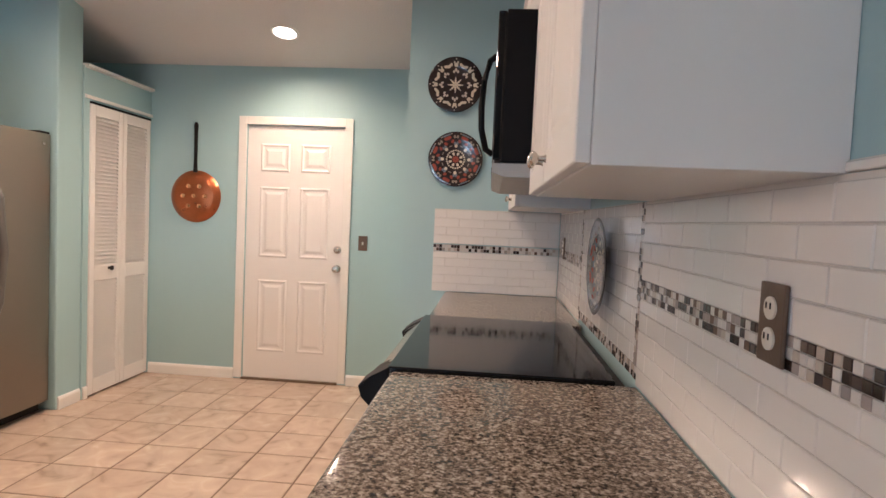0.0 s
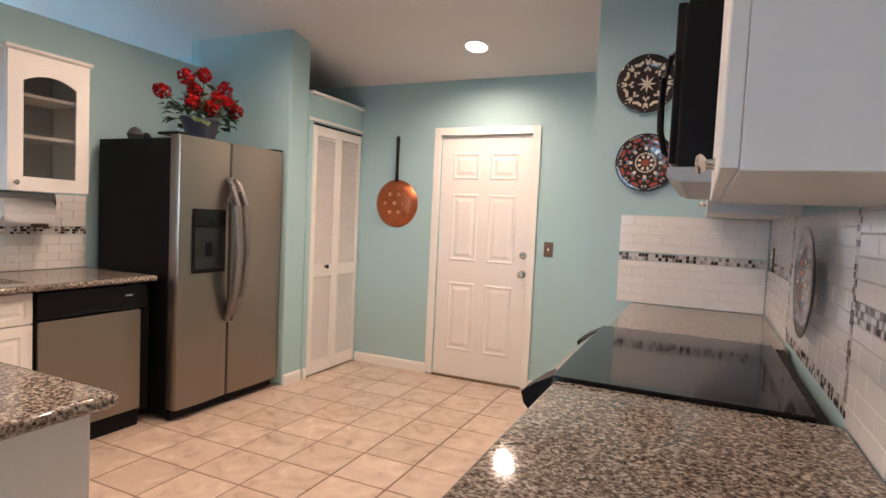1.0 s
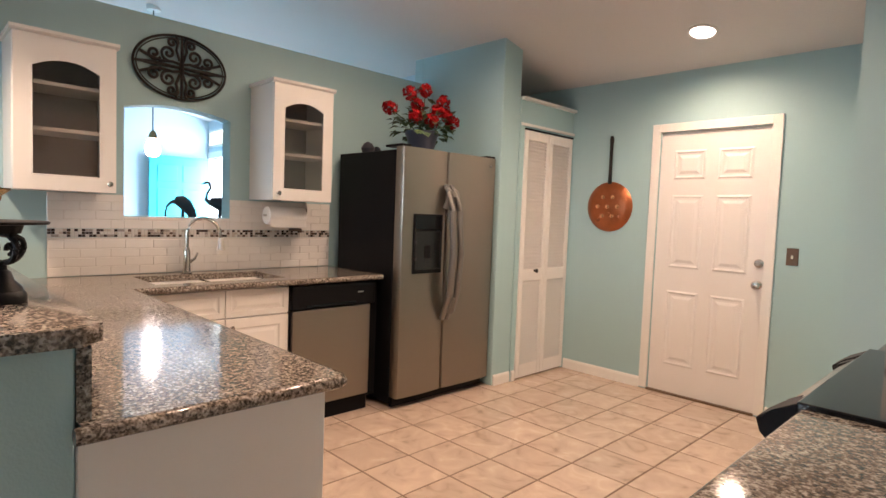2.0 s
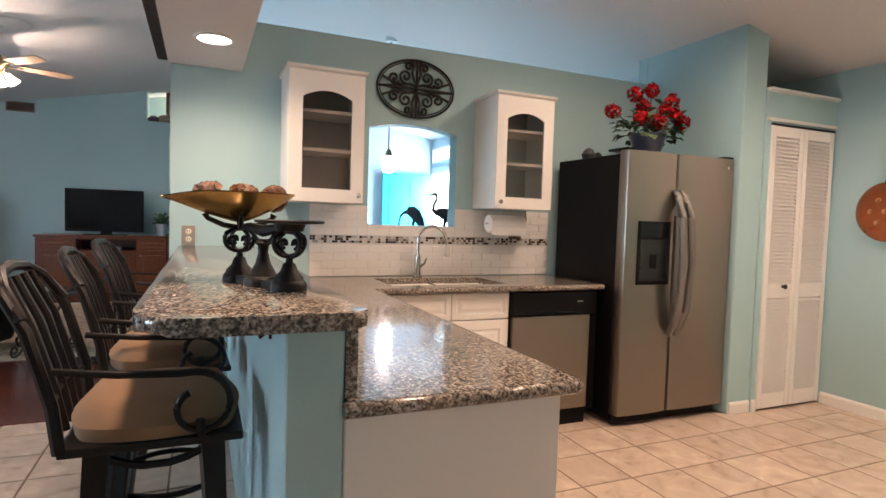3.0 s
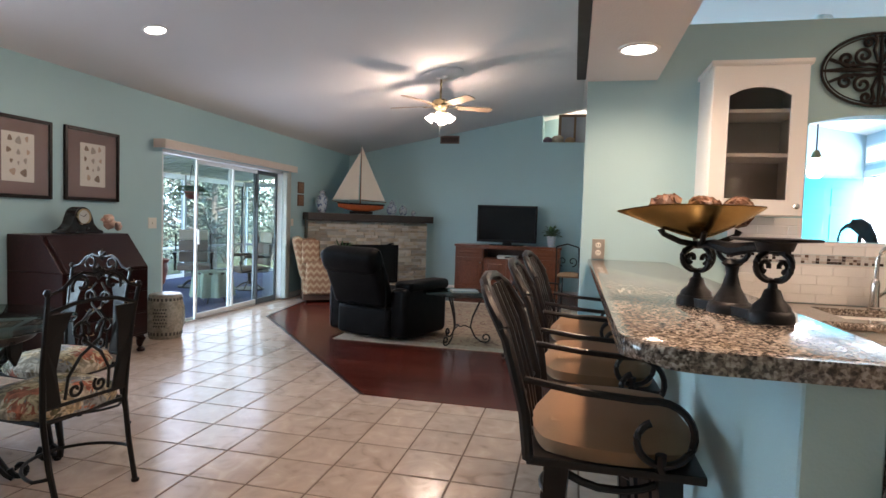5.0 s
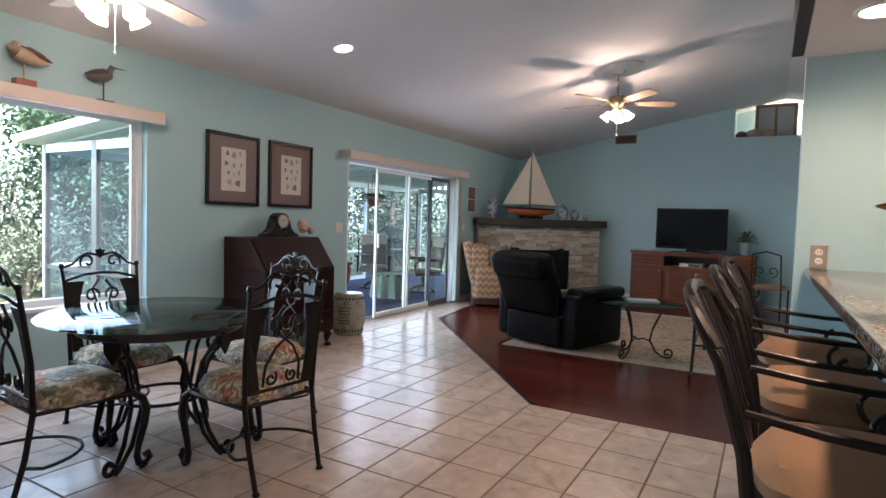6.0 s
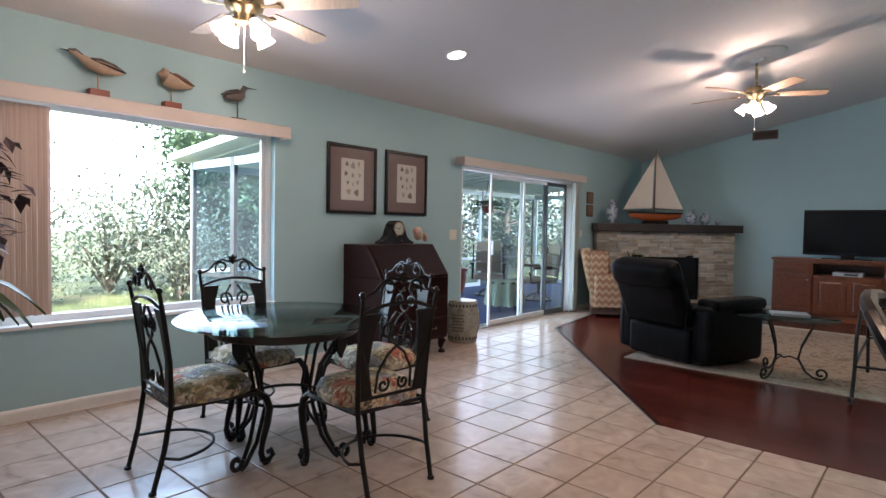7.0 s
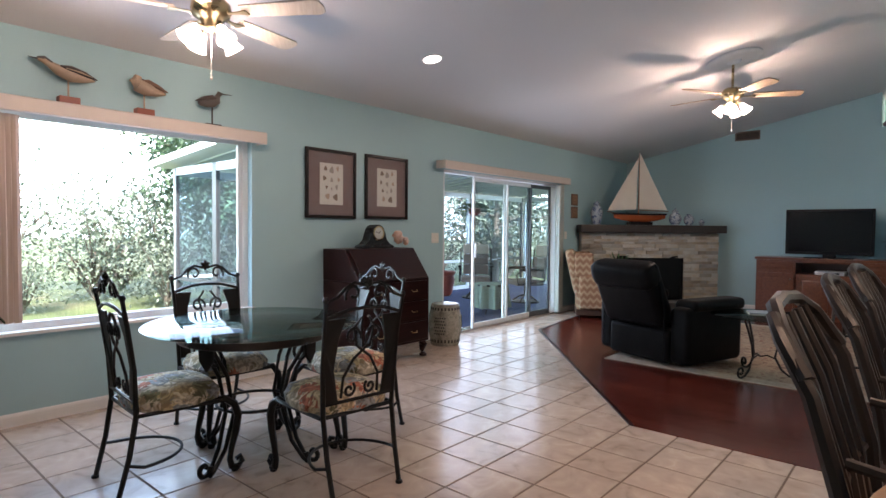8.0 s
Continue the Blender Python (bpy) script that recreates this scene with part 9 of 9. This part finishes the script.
backsplash((2.31, 5.05), -90,
           [(0.0, 0.825, 0.917, 1.156), (0.0, 0.825, 1.206, 1.416), (0.86, 1.815, 0.970, 1.416), (1.85, 3.35, 0.917, 1.156), (1.85, 3.35, 1.206, 1.416), (2.70, 3.35, 1.4175, 1.432)],
           [(0.0, 0.825, 1.156, 1.206), (0.825, 0.86, 0.93, 1.416), (0.86, 1.815, 0.932, 0.968), (1.815, 1.85, 0.93, 1.416), (1.85, 3.35, 1.156, 1.206)],
           "white subway tile backsplash with brown mosaic bands")
backsplash((1.549, 5.05), 0, [(0, 0.749, 0.917, 1.158), (0, 0.749, 1.206, 1.414)], [(0, 0.749, 1.160, 1.200)], "white subway tile backsplash with a mosaic band")
backsplash((W, 2.270), 90, [(0, 1.765, 0.917, 1.131), (0, 0.372, 1.182, 1.377), (0.372, 0.998, 1.182, 1.252), (0.998, 1.765, 1.182, 1.377)], [(0, 1.765, 1.133, 1.180)],
           "cream subway tile backsplash below the pass-through")

# ---- cherry plank floor of the living room ----
CHERRYF = ramped("cherry_floor_plank", [(0.2, (0.045, 0.007, 0.004)), (0.5, (0.085, 0.014, 0.008)), (0.8, (0.135, 0.028, 0.014))], 3.0, rough=0.16, rough_to=0.30, stretch=(9, 0.8, 1), distort=1.3, random_piece=0.28, spec=0.5)
EDGE = [(-8.8, -2.60), (-6.25, -2.555), (-4.78, -2.355), (-2.13, -0.035)]


def edge_y(x):
    for (x0, y0), (x1, y1) in zip(EDGE, EDGE[1:]):
        if x <= x1:
            return y0 + (y1 - y0) * (x - x0) / (x1 - x0)
    return EDGE[-1][1]


bm = bmesh.new()
for (x0, y0), (x1, y1) in zip(EDGE, EDGE[1:]):
    prism(bm, [(x0, y0), (x1, y1), (x1, 1.75), (x0, 1.75)], "z", -0.0034, 0.0012)
wood = setting("floor_living", bm, DARKWOOD, "dark glossy cherry plank floor")
rnd = random.Random(5)
PW = 0.092
cols = int((8.8 - 2.13) / PW)
for c in range(cols):
    x1 = -2.13 - c * PW
    x0 = x1 - PW + 0.0012
    ya, yb = edge_y(x0) + 0.02, edge_y(x1) + 0.02
    y = max(ya, yb) + rnd.uniform(0.3, 1.2)
    cuts = []
    while y < 1.5:
        cuts.append(y)
        y += rnd.uniform(0.9, 1.7)
    cuts.append(1.745)
    lo0, lo1 = ya, yb
    for y in cuts:
        bm = bmesh.new()
        w2 = (x1 - x0)
        base = min(lo0, lo1)
        prism(bm, [(0, lo0 - base), (w2, lo1 - base), (w2, y - 0.001 - base), (0, y - 0.001 - base)], "z", 0.0, 0.0028)
        ob = part("plank", bm, CHERRYF, wood)
        ob.location = (x0, base, 0.0012)
        lo0 = lo1 = y
bm = bmesh.new()
for (x0, y0), (x1, y1) in zip(EDGE, EDGE[1:]):
    prism(bm, [(x0, y0 - 0.018), (x1, y1 - 0.018), (x1, y1 + 0.019), (x0, y0 + 0.019)], "z", 0.0005, 0.0062)
setting("trim_floor_edge", bm, MAHOG, "dark cherry reducer strip")

# ---- ceramic floor tiles ----
def floor_tile(bm, x, y, sx, sy):
    e = 0.0025
    for (x0, x1, y0, y1, z0), (X0, X1, Y0, Y1, Z) in (((x, x + sx, y, y + sy, -0.006), (x, x + sx, y, y + sy, -0.0015)), ((x, x + sx, y, y + sy, -0.0015), (x + e, x + sx - e, y + e, y + sy - e, 0.0))):
        a = [bm.verts.new(p) for p in ((x0, y0, z0), (x1, y0, z0), (x1, y1, z0), (x0, y1, z0))]
        b = [bm.verts.new(p) for p in ((X0, Y0, Z), (X1, Y0, Z), (X1, Y1, Z), (X0, Y1, Z))]
        for i in range(4):
            bm.faces.new((a[i], a[(i + 1) % 4], b[(i + 1) % 4], b[i]))
        if Z == 0.0:
            bm.faces.new(b)
    bmesh.ops.remove_doubles(bm, verts=bm.verts[-16:], dist=0.0001)


TSX, TSY = PITCHX - 0.0095, PITCHY - 0.0095
far = []
tile_mesh = None
for i in range(-29, 11):
    for j in range(-24, 6):
        x, y = TX + i * PITCHX + 0.00425, TY + j * PITCHY + 0.00425
        if y + TSY < -2.95 or x < -8.9:
            continue
        if x + TSX < -2.2 and y < 1.6 and y > max(edge_y(x), edge_y(x + TSX)) + 0.05:
            continue
        near = (-3.6 < x < 1.5 and -2.95 < y + TSY and y < 1.0) or (-1.2 < x < 1.3 and 2.9 < y < 6.0)
        if near:
            if tile_mesh is None:
                bm = bmesh.new()
                floor_tile(bm, 0, 0, TSX, TSY)
                ob = part("tile", bm, TILE, floor)
                tile_mesh = ob.data
            else:
                ob = new("tile", tile_mesh)
                ob.parent = floor
            ob.location = (x, y, 0)
        else:
            far.append((x, y))
verts, faces = [], []
e = 0.0025
for x, y in far:
    k = len(verts)
    for in_, z in ((0, -0.006), (0, -0.0015), (e, 0.0)):
        verts += [(x + in_, y + in_, z), (x + TSX - in_, y + in_, z), (x + TSX - in_, y + TSY - in_, z), (x + in_, y + TSY - in_, z)]
    for r0 in (0, 4):
        faces += [(k + r0 + i, k + r0 + (i + 1) % 4, k + r0 + 4 + (i + 1) % 4, k + r0 + 4 + i) for i in range(4)]
    faces.append((k + 8, k + 9, k + 10, k + 11))
me = bpy.data.meshes.new("far_tiles")
me.from_pydata(verts, [], faces)
me.materials.append(by_island(TILE, "floor_tile_glaze_joined"))
ob = new("far_tiles", me)
ob.parent = floor
tagged(ob, kind="stuff")
